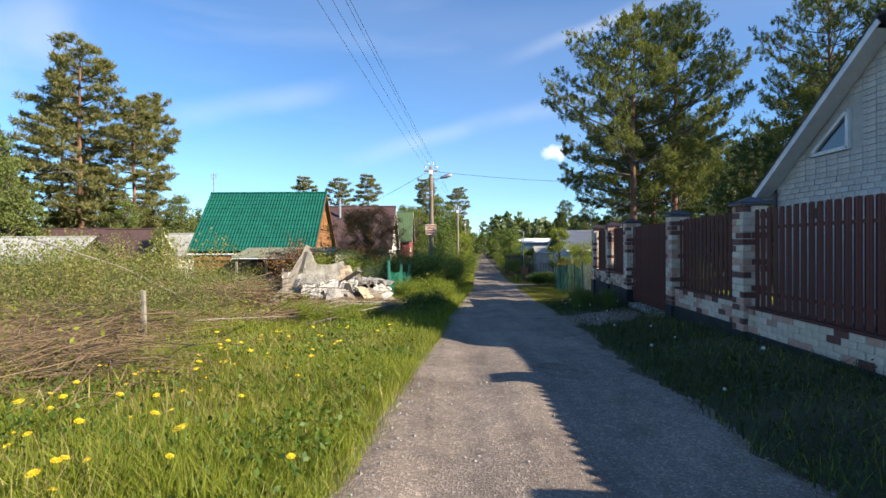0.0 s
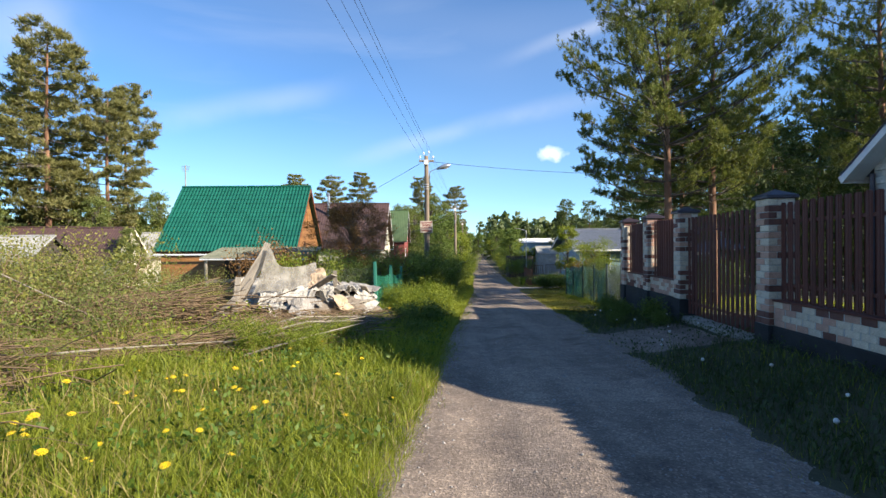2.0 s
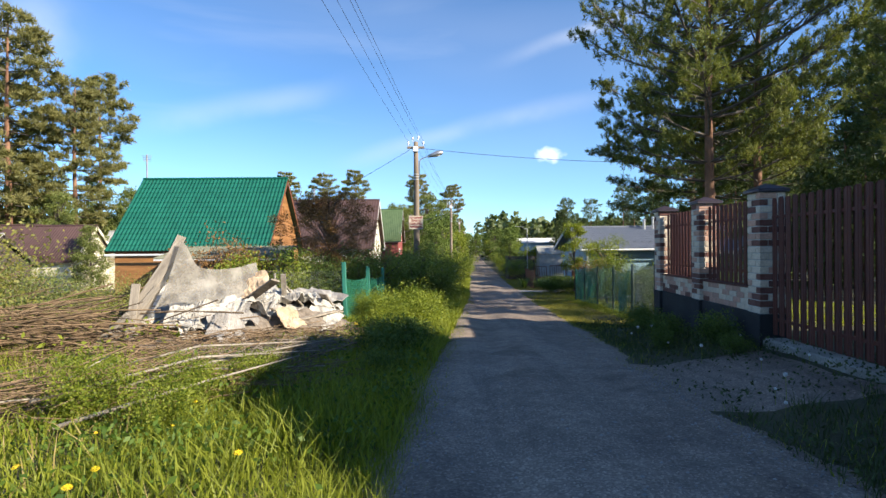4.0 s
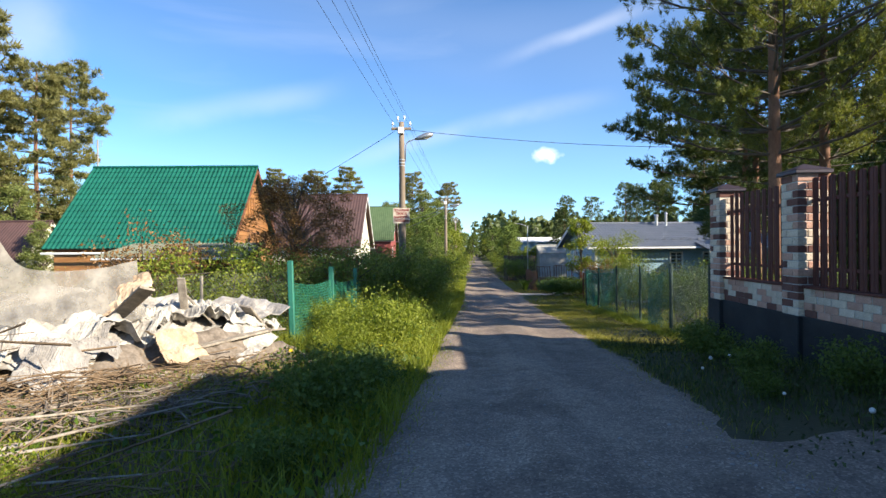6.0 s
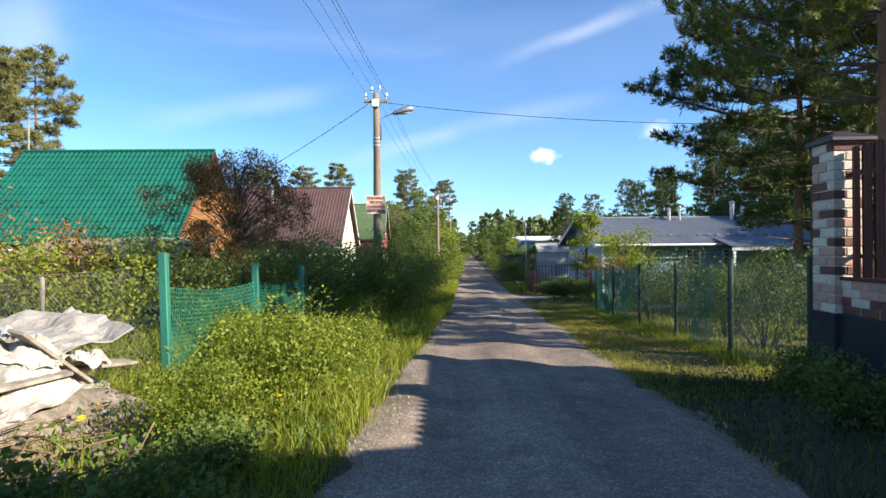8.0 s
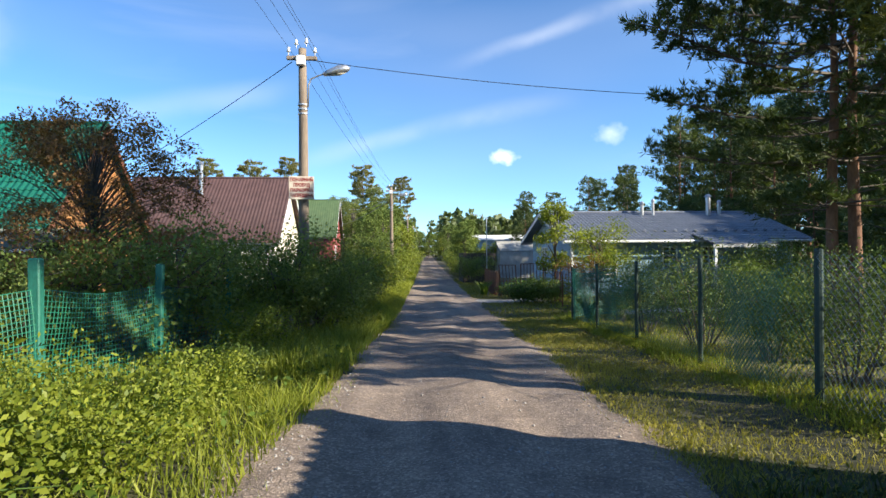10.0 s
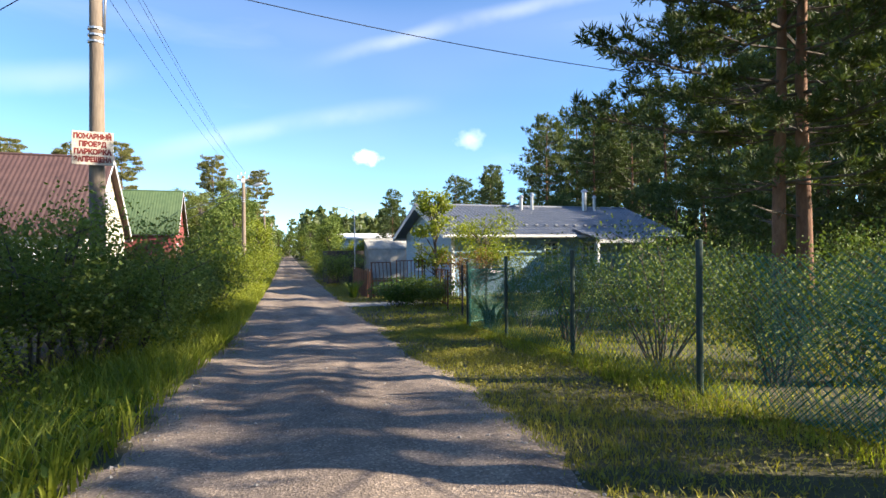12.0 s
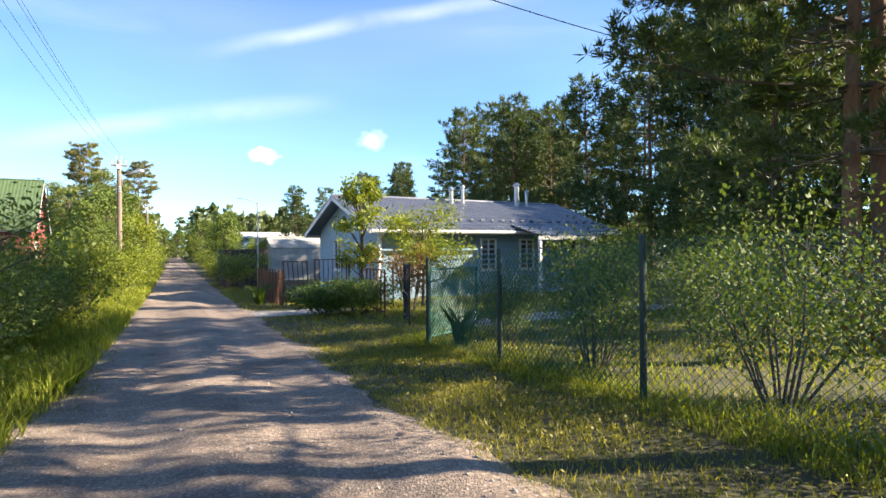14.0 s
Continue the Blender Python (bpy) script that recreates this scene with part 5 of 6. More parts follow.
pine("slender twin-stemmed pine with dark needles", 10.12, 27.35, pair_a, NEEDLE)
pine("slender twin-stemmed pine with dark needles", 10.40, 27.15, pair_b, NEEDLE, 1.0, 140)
wood_meshes = [pine_meshes(10 + i, 16.0, (6.5, 5.0, 7.5)[i], (2.6, 3.0, 2.3)[i], 800, 6, 0.55, 0.095, 0.8, 0.17, 0.0, 0.5, 6, 0.2, False) for i in range(3)]
young_meshes = [pine_meshes(20 + i, 6.0, 0.5, 2.1, 750, 7, 0.34, 0.06, 0.42, 0.09, 0.0, 0.75, 0, 0.45, False) for i in range(2)]
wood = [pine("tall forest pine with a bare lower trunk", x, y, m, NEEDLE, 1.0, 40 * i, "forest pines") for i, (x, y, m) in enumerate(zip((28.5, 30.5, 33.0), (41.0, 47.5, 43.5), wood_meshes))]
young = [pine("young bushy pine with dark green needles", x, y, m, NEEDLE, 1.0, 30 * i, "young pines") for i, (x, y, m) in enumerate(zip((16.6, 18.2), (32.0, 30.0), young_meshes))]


def plant(src, x, y, scale, turn):
    return copy_thing(src, pose(x, y, gz(x, y) - 0.05, 0, 0, turn)) if scale == 1.0 else scaled(src, x, y, scale, turn)


def scaled(src, x, y, scale, turn):
    ob = copy_thing(src, pose(x, y, gz(x, y) - 0.05, 0, 0, turn))
    ob.scale = (scale, scale, scale)
    return ob


prng = random.Random(5)
# wood to the east, behind the gardens
spots = []
tries = 0
while len(spots) < 40 and tries < 6000:
    tries += 1
    x, y = prng.uniform(17, 56), prng.uniform(22, 84)
    if y > 50 and x < 3.5 + 0.58 * (y - 23.8):
        continue
    if y <= 50 and x < 27.5 + 0.1 * (y - 22):
        continue
    if x < 38 and 36.5 < y + 0.517 * (x - 14) < 47:
        continue
    if all((x - a) ** 2 + (y - b) ** 2 > 5.5 for a, b in spots):
        spots.append((x, y))
for x, y in spots:
    scaled(prng.choice(wood), x, y, prng.uniform(0.82, 1.12), prng.uniform(0, 360))
for x, y, sc in ((20.5, 34.0, 1.0), (24.5, 33, 1.2), (21.5, 29.5, 1.1), (25.5, 40.0, 1.1), (24.0, 29.0, 1.2), (24.5, 45.5, 0.9), (27.0, 43.0, 1.0), (29.0, 39.0, 1.0), (23.5, 51.0, 0.9), (26.0, 50.0, 1.0), (21.5, 53.0, 0.9), (29.5, 48.5, 1.1), (22.5, 38.0, 1.0), (24.2, 39.2, 1.1), (21.2, 36.6, 0.75), (19.5, 55.0, 0.85), (24.0, 56.0, 1.0), (31.0, 44.0, 1.1)):
    scaled(prng.choice(young), x, y, sc, prng.uniform(0, 360))
for x, y, sc in ((30, 95, 0.8), (34, 91, 0.85), (38, 100, 0.9), (26.5, 101, 0.7), (43, 96, 0.9), (35, 104, 0.85), (47, 92, 0.95), (30.5, 84, 0.72), (24, 108, 0.75)):
    scaled(prng.choice(wood), x, y, sc, prng.uniform(0, 360))
# dark pines beyond the white house; the second is unseen, added to shade the lane
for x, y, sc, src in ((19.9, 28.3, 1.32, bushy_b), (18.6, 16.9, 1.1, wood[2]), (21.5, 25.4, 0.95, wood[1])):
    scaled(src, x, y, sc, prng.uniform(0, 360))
# pines west of the cottages and far up the lane
west = [pine("old pine with layered sunlit crown", x, y, m, NEEDLE_O, sc, 70 * i, "old pines") for i, (x, y, sc, m) in enumerate((
    (-32.8, 50.0, 1.30, pine_meshes(31, 16.5, 4.2, 3.2, 3400, 8, 0.42, 0.06, 0.8, 0.24, 0.0, 0.42, 3, 0.12, False)),
    (-34.2, 64.0, 1.30, pine_meshes(32, 16.0, 7.6, 2.6, 1900, 8, 0.42, 0.06, 0.9, 0.18, 0.0, 0.5, 3, 0.12, False))))]
for x, y, sc, k in ((-29.3, 52.5, 1.02, 0), (-36.5, 53.0, 1.1, 0), (-25.0, 100, 1.0, 1), (-19.0, 101, 0.95, 0), (-14.0, 104, 1.05, 1), (-3.5, 116, 1.05, 0), (3.2, 118, 0.98, 1)):
    scaled(west[k], x, y, sc, prng.uniform(0, 360))


# ---- broadleaf trees ----
def tree_meshes(seed, h, w, n, size, base=0.25, lumps=30, k0=0.12, k1=0.22, thin=1.0):
    r = np.random.default_rng(seed)
    st = S().tube([(0, 0, -0.1), (0.05, 0.03, h * 0.4), (0, 0.05, h * 0.9)], [0.025 * h * 0.7, 0.016 * h * 0.7, 0.004 * h], 8)
    lobes = []
    for i in range(lumps):
        z = h * r.uniform(base, 0.95)
        f = (z / h - base) / (1 - base)
        rad = w / 2 * math.sqrt(max(0.05, 1 - (1.5 * f - 0.55) ** 2)) * r.uniform(0.3, 0.9)
        a = r.uniform(0, 6.28)
        p = np.array([rad * math.cos(a), rad * math.sin(a), z])
        st.tube([(0.02, 0.02, z * 0.7), p * (0.5, 0.5, 1) - (0, 0, 0.06 * h), p], [0.006 * h * thin, 0.004 * h * thin, 0.002 * h * thin], 5, False)
        k = r.uniform(k0, k1) * w
        lobes.append((*p, k, k, k * r.uniform(0.6, 0.9)))
    return st.mesh("branchwork"), quads_mesh("foliage", leaves(clump_points(n, lobes, r, 0.25), size, r))


def broadleaf(label, x, y, meshes, material, group="", name="broadleaf_tree", scale=1.0, bark=None):
    base = thing(name, label, "tree", pose(x, y, gz(x, y) - 0.03) @ Matrix.Scale(scale, 4), group)
    part("branchwork", meshes[0], bark or BARK, base)["kind"] = "stuff"
    part("foliage", meshes[1], material, base)
    return base


tm = [tree_meshes(41, 6.0, 3.6, 3700, 0.19, 0.08), tree_meshes(42, 5.0, 3.4, 3500, 0.18, 0.08), tree_meshes(43, 12.0, 6.5, 12000, 0.24, 0.12, 60, 0.09, 0.17)]
t_green = broadleaf("leafy young lane-side tree in fresh green", 0.8, 66.5, tm[0], GARDENLEAF, "lane-side trees")
t_yel = broadleaf("yellow-green lane-side tree with dense foliage", 2.6, 73.0, tm[1], BUSH_Y, "lane-side trees")
t_birch = broadleaf("tall birch with loose green crown", -36.0, 44.0, tm[2], BIRCHLEAF, "birches")
for x, y, sc, src in ((0.2, 62, 0.8, t_green), (1.0, 69, 1.0, t_yel), (-0.3, 74, 1.2, t_green), (1.9, 78, 1.05, t_yel), (1.2, 86, 1.3, t_green), (3.0, 95, 1.2, t_yel), (4.2, 108, 1.2, t_green),
                      (-2.2, 96, 1.3, t_green), (8.0, 66, 0.72, t_green), (8.9, 71, 0.85, t_yel), (9.4, 76, 0.9, t_green), (10.6, 84, 1.0, t_green), (12.0, 98, 1.0, t_yel), (13.0, 190, 1.2, t_green), (14.6, 194, 1.3, t_green), (11.6, 193, 1.25, t_yel), (9.0, 170, 1.2, t_green), (15.0, 165, 1.2, t_green), (8.0, 148, 1.1, t_green), (13.6, 145, 1.1, t_yel), (11.0, 110, 1.1, t_green), (13.2, 120, 1.1, t_green), (9.8, 63.5, 0.6, t_yel)):
    scaled(src, x, y, sc, prng.uniform(0, 360))
for x, y, sc in ((-40.0, 47.0, 1.1), (-33.5, 42.5, 0.8), (-43, 52, 1.2), (-30, 57, 0.75), (-26.5, 56, 0.7), (-24, 62, 0.65), (-20.5, 60, 0.55), (-38, 60, 1.0), (-28, 48.5, 0.6), (-18.5, 50, 0.45), (-17, 46, 0.38), (-21.5, 42, 0.36), (-46, 44, 1.0), (-7.0, 110, 0.95), (-1.8, 112, 1.1), (0.8, 114, 1.0), (-4.6, 106, 0.85), (-12, 100, 0.7), (-20, 98, 0.7)):
    scaled(t_birch, x, y, sc, prng.uniform(0, 360))
spruce = pine("dark conical spruce beyond the gardens", 19.0, 94.5 - 6, pine_meshes(51, 8.5, 0.4, 2.2, 1500, 8, 0.34, 0.05, 0.35, 0.1, 0.0, 1.3, 0, -0.1, False), NEEDLE, name="spruce_tree")
spruce["category"] = "spruce tree"

# distant woods: uncounted trees on the skyline
rw = np.random.default_rng(61)
cl = []
for i in range(620):
    a = rw.uniform(-1.15, 1.2)
    d = rw.uniform(130, 225)
    x, y = d * math.sin(a), d * math.cos(a)
    if abs(x - lane(y)) < 4 and d < 205:
        continue
    h = rw.uniform(9.5, 12.5) * (1.0 if d > 150 else 0.75)
    w = rw.uniform(2.4, 4.2)
    m = 190
    f = rw.random(m)
    rad = w * 0.5 * np.sqrt(np.clip(1 - (1.4 * f - 0.4) ** 2, 0.02, 1)) * rw.uniform(0.5, 1.0, m)
    b = rw.uniform(0, 6.28, m)
    cl.append(np.stack([x + rad * np.cos(b), y + rad * np.sin(b), -1.8 + h * (0.05 + 0.95 * f)], 1))
cl = np.concatenate(cl)
thing("distant_woods", "mixed woodland along the skyline", "woods", kind="stuff", mesh=quads_mesh("distant_woods", leaves(cl, 1.25, rw, 0.3, 0.8)), material=FARLEAF)

# ---- shrubs ----
# reddish shrub by the cottage
ninebark = broadleaf("tall loose shrub with reddish brown leaves", -3.9, 28.2, tree_meshes(71, 4.6, 5.2, 45000, 0.058, 0.03, 300, 0.03, 0.068, 0.5), BUSH_R, name="red_leaved_shrub")
ninebark["category"] = "shrub"
shrub("yellow-green garden shrub behind the chain-link", -4.6, 23.6, 2.1, 2.6, 5200, 0.075, BUSH_Y, 72)
shrub("reddish garden shrub behind the chain-link", -6.8, 25.2, 2.4, 3.0, 4600, 0.08, BUSH_R, 73)
lil = shrub("dense dark green lilac bush by the net fence", -1.95, 26.6, 2.15, 2.7, 8500, 0.07, BUSH_D, 74, group="lilac bushes")
lil2 = shrub("dense dark green lilac bush by the net fence", -0.85, 29.6, 2.2, 2.8, 9000, 0.07, BUSH_D, 75, group="lilac bushes")
for src, x, y, sc, tn in ((lil, -3.0, 29.0, 1.0, 80), (lil, 0.05, 31.0, 0.9, 200), (lil2, -0.45, 30.5, 0.88, 250), (lil, -0.2, 29.4, 0.7, 100), (lil2, 0.1, 33.4, 0.68, 20), (lil2, -2.3, 31.8, 0.85, 50), (lil, -3.6, 25.3, 0.9, 120), (lil2, 0.2, 36.0, 0.66, 130), (lil, -1.0, 38.0, 0.75, 20), (lil2, -4.6, 33.0, 0.8, 300)):
    scaled(src, x, y, sc, tn)
ylw = shrub("yellow-green spreading shrub beside the lane", 0.75, 40.6, 1.9, 2.5, 6500, 0.078, BUSH_Y, 76, group="lane-side shrubs")
grn = shrub("fresh green shrub beside the lane", 0.35, 37.9, 1.9, 2.4, 6500, 0.075, GARDENLEAF, 77, group="lane-side shrubs")
for src, x, y, sc, tn in ((ylw, 1.1, 44.2, 0.8, 90), (grn, 0.3, 43.0, 0.75, 40), (ylw, 1.4, 47.5, 0.9, 200), (grn, 0.3, 47.0, 0.75, 130), (ylw, 1.9, 51.5, 1.0, 10), (grn, 1.6, 55.0, 1.1, 10), (grn, 0.2, 34.6, 0.8, 210), (grn, 1.9, 58.0, 0.9, 20), (ylw, 2.3, 63, 1.0, 30), (grn, 2.6, 68, 1.0, 60),
                          (ylw, 3.1, 74, 1.1, 90), (grn, 3.6, 82, 1.2, 160), (grn, 7.7, 60.5, 0.8, 30), (ylw, 7.6, 63.0, 0.8, 30), (grn, 8.1, 68.0, 1.0, 70), (grn, 6.9, 58.3, 0.6, 190), (ylw, 9.2, 80, 1.0, 20), (grn, 9.6, 90, 1.2, 20)):
    scaled(src, x, y, sc, tn)
# garden on the other side
g1 = shrub("many-stemmed garden shrub behind the mesh", 7.0, 28.7, 1.65, 1.5, 5600, 0.046, GARDENLEAF, 81, group="garden shrubs", bare=0.3, stems=11)
g2 = shrub("many-stemmed garden shrub behind the mesh", 6.95, 26.5, 1.7, 1.7, 6200, 0.046, GARDENLEAF, 82, group="garden shrubs", bare=0.3, stems=12)
for src, x, y, sc, tn in ((g1, 7.05, 24.9, 0.82, 100), (g2, 6.6, 23.0, 0.85, 200), (g1, 6.6, 21.2, 0.95, 30), (g2, 8.3, 22.4, 0.85, 80), (g2, 8.6, 25.2, 0.9, 10), (g1, 9.3, 28.9, 0.9, 300), (g2, 11.5, 29.5, 1.1, 200), (g1, 12.5, 27.5, 1.1, 120), (g2, 9.9, 31.5, 0.8, 90), (g1, 7.4, 31.0, 0.75, 190), (g2, 12.8, 33.5, 1.2, 40), (g1, 14.5, 35.5, 1.3, 260)):
    scaled(src, x, y, sc, tn)
broadleaf("round garden tree with bronze-tinged leaves", 9.9, 38.8, tree_meshes(84, 3.2, 3.0, 6000, 0.085, 0.3), BUSH_Y, name="garden_tree")
broadleaf("slender yellow-green maple by the bungalow", 8.5, 40.3, tree_meshes(85, 4.1, 1.7, 3600, 0.11, 0.3), BUSH_Y, name="garden_tree")
shrub("bronze garden shrub by the gate", 8.9, 37.6, 1.9, 1.7, 2400, 0.07, BUSH_R, 86)
shrub("low rounded juniper by the drive", 7.4, 37.6, 0.95, 1.9, 5000, 0.07, BUSH_D, 87, "juniper", bare=0.02, stems=10)
shrub("low rounded juniper by the drive", 6.5, 37.9, 0.85, 1.5, 3800, 0.07, BUSH, 88, "juniper", bare=0.02, stems=10)
shrub("dark hedge bush beside the bunker", 7.0, 53.0, 2.0, 2.4, 4200, 0.09, BUSH_D, 89, bare=0.02)
for i, (x, y) in enumerate(((6.75, 31.4), (5.9, 43.0), (6.05, 44.2))):
    r = np.random.default_rng(90 + i)
    n = 90
    a = r.uniform(0, 6.28, n)
    rr = r.uniform(0, 0.12, n)
    bx, by = rr * np.cos(a), rr * np.sin(a)
    q = blades(n, bx, by, r.uniform(0.5, 0.85, n), 0.035, 0.7, 90 + i, np.zeros(n))
    iris = thing("iris_clump", "clump of sword-leaved iris by the fence", "plant", pose(x, y, gz(x, y)), "iris clumps")
    part("foliage", quads_mesh("foliage", q), BUSH, iris)

# ---- wild growth on the field side ----
sap = shrub("wild willow sapling with small grey-green leaves", -7.2, 15.5, 2.1, 2.3, 2300, 0.065, OLIVE, 101, group="wild saplings", bare=0.1, stems=9, stem=TWIG)
sap2 = shrub("wild sapling thicket with yellowish leaves", -9.3, 13.2, 1.8, 2.6, 2300, 0.065, BIRCHLEAF, 102, group="wild saplings", bare=0.1, stems=10, stem=TWIG)
wr = random.Random(8)
for i in range(30):
    y = wr.uniform(9.5, 30)
    x = -6.4 - wr.uniform(0, 1) * (0.75 * y) - (1.0 if y > 22 else 0)
    if y > 17.5 and x > -0.55 * y:
        continue
    scaled(wr.choice((sap, sap2)), x, y, wr.uniform(0.75, 1.25), wr.uniform(0, 360))
for x, y, sc in ((-6.2, 9.6, 0.6), (-7.6, 8.4, 0.65), (-5.2, 12.4, 0.62), (-7.4, 11.3, 0.8), (-9.5, 18.0, 0.8), (-8.4, 20.5, 0.75), (-10.2, 21.5, 0.85), (-11.8, 20.0, 0.9), (-12.6, 23.5, 1.0), (-10.6, 25.0, 0.85), (-8.0, 23.0, 0.65), (-14.2, 25.0, 1.0), (-13.5, 20.5, 0.9), (-6.4, 18.2, 0.55), (-6.5, 11.8, 0.75), (-7.8, 12.8, 0.9), (-6.8, 14.5, 0.8), (-8.6, 15.6, 1.0), (-9.6, 11.6, 0.9), (-10.6, 13.8, 1.0), (-7.6, 17.0, 0.8), (-9.0, 17.2, 0.95), (-11.4, 16.2, 1.1), (-12.6, 14.8, 1.1), (-11.0, 11.0, 0.95), (-8.6, 9.8, 0.7), (-5.2, 10.6, 0.4), (-9.8, 8.5, 0.8)):
    scaled(wr.choice((sap, sap2)), x, y, sc, wr.uniform(0, 360))
nettle = shrub("dark nettle clump at the lane edge", -0.35, 15.5, 0.62, 0.9, 2000, 0.05, GARDENLEAF, 103, "weeds", group="nettle clumps", name="nettle_clump", bare=0.02, stems=16, stem=BUSH)
rasp = shrub("raspberry canes with fresh light leaves", -0.35, 19.5, 0.95, 1.35, 5200, 0.043, BUSH_Y, 104, "weeds", group="raspberry canes", name="raspberry_cane", bare=0.02, stems=14, stem=BUSH)
for src, x, y, sc, tn in ((rasp, -2.2, 12.6, 0.55, 20), (rasp, -2.9, 12.1, 0.6, 80), (rasp, -1.8, 13.3, 0.5, 140), (rasp, -2.6, 13.2, 0.5, 200), (rasp, -3.4, 12.9, 0.6, 260), (rasp, -2.0, 11.7, 0.5, 300), (nettle, -0.75, 16.3, 0.9, 50), (nettle, -0.15, 16.6, 0.8, 140), (nettle, -0.5, 14.2, 0.6, 210), (nettle, -0.25, 17.5, 0.7, 300), (rasp, -0.1, 21.0, 0.85, 90), (rasp, -1.1, 21.2, 0.85, 200), (rasp, -0.7, 18.4, 0.7, 40), (rasp, -0.05, 22.8, 0.7, 300), (rasp, -1.7, 21.9, 0.8, 150), (nettle, -0.2, 24.0, 0.8, 10), (rasp, -0.5, 26.3, 0.9, 10),
                          (nettle, 4.4, 17.0, 0.75, 0), (nettle, 4.75, 15.9, 0.8, 60), (nettle, 4.5, 18.4, 0.85, 130), (nettle, 4.9, 19.5, 0.8, 220), (nettle, 4.0, 16.2, 0.5, 90), (nettle, 4.5, 14.9, 0.5, 70)):
    scaled(src, x, y, sc, tn)


# ---- brush, rubble ----
def twig_pile(name, label, x0, y0, x1, y1, n, length, spread, height, seed, material=TWIG, thick=0.009, stray=0.42):
    """A heap of cut branches lying mostly along one direction."""
    r = np.random.default_rng(seed)
    s = S()
    for i in range(n):
        u = r.random()
        cx, cy = x0 + (x1 - x0) * u + r.normal() * spread, y0 + (y1 - y0) * u + r.normal() * spread
        a = math.atan2(y1 - y0, x1 - x0) + r.normal() * stray
        ln = length * r.uniform(0.4, 1.2)
        g = gz(cx, cy)
        z = g + height * r.random() * math.exp(-((u - 0.5) * 1.6) ** 2)
        tilt = r.normal() * 0.16
        rad = thick * r.uniform(0.35, 1.5)
        d = np.array([math.cos(a), math.sin(a), tilt])
        side = np.array([-math.sin(a), math.cos(a), 0])
        c = np.array([cx, cy, z])
        bow = r.normal() * 0.10 * ln
        pts = [c - d * ln / 2, c - d * ln / 6 + side * bow * 0.8 + (0, 0, 0.03), c + d * ln / 6 + side * bow * 0.7, c + d * ln / 2 + side * r.normal() * 0.06 * ln]
        for p in pts:
            p[2] = max(p[2], gz(p[0], p[1]) + 0.02)
        s.tube(pts, [rad, rad * 0.85, rad * 0.6, rad * 0.25], 4, False)
        if rad > thick:
            for k in range(2):
                f = r.uniform(0.3, 0.9)
                b = pts[1] * (1 - f) + pts[3] * f
                e = b + (d * 0.7 + side * r.choice([-1, 1]) * 0.55) * ln * 0.3 + (0, 0, r.uniform(0, 0.15))
                s.tube([b, e], [rad * 0.5, rad * 0.15], 3, False)
    return thing(name, label, "brush pile", kind="stuff", mesh=s.mesh(name), material=material)


twig_pile("brush_pile", "heap of cut dry branches on the grass", -3.7, 6.2, -6.8, 8.2, 620, 1.7, 0.5, 0.5, 111, thick=0.006, stray=0.75)
twig_pile("brush_pile", "heap of cut dry branches on the grass", -5.0, 9.2, -8.6, 11.0, 560, 1.9, 0.6, 0.75, 112, thick=0.007, stray=0.6)
twig_pile("brush_pile", "thin dry twigs tangled in the grass", -4.4, 5.6, -7.4, 9.8, 600, 1.1, 0.7, 0.55, 117, thick=0.0045, stray=1.1)
twig_pile("brush_pile", "cut dry branches leaning on the rubble", -4.3, 16.0, -9.2, 14.2, 520, 2.8, 0.45, 0.9, 113)
twig_pile("brush_pile", "cut dry branches lying in the grass", -1.6, 13.6, -4.9, 11.4, 300, 1.7, 0.32, 0.4, 114, thick=0.007, stray=0.6)
twig_pile("brush_pile", "thin twigs scattered in front of the rubble", -1.9, 17.6, -4.2, 14.0, 1100, 1.0, 0.5, 0.45, 115, thick=0.0055, stray=1.0)
twig_pile("brush_pile", "splintered sticks spilling from the rubble", -1.5, 16.6, -3.4, 13.6, 600, 0.6, 0.4, 0.3, 116, DEBRIS, 0.008, 1.2)
for i, (a, b, c) in enumerate((((-9.0, 12.0, 2.0), (-7.4, 12.8, 1.3), (-5.8, 13.4, 0.3)), ((-3.3, 11.9, 0.05), (-3.25, 12.3, 0.35), (-2.95, 12.5, 0.55)), ((-6.0, 10.3, 0.25), (-4.6, 11.0, 0.28), (-3.0, 12.2, 0.2)),
                               ((-3.3, 11.9, 0.25), (-2.3, 13.0, 0.42), (-1.2, 14.0, 0.30)), ((-3.1, 12.3, 0.20), (-2.2, 13.2, 0.36), (-1.0, 14.4, 0.42)), ((-3.4, 12.6, 0.15), (-2.4, 13.2, 0.30), (-1.1, 13.7, 0.22)),
                               ((-2.9, 11.6, 0.10), (-2.1, 12.4, 0.25), (-1.3, 13.3, 0.35)), ((-3.6, 13.2, 0.3), (-2.6, 13.7, 0.5), (-1.5, 14.7, 0.38)))):
    g0 = gz(a[0], a[1])
    pts = np.array([a, b, c], float)
    pts[:, 2] += g0
    thing("branch", "long bare pale branch from the brush", "branch", None, "loose branches", mesh=S().tube(pts, [0.02, 0.014, 0.005], 7).mesh("branch", True), material=GREYWOOD)
st = thing("timber_stake", "short weathered stake in the grass", "stake", pose(-5.1, 9.4, gz(-5.1, 9.4)))
part("shaft", S().box((0, 0, 0.45), (0.07, 0.07, 1.0), Matrix.Rotation(0.06, 4, "X"), 0.01), GREYWOOD, st)


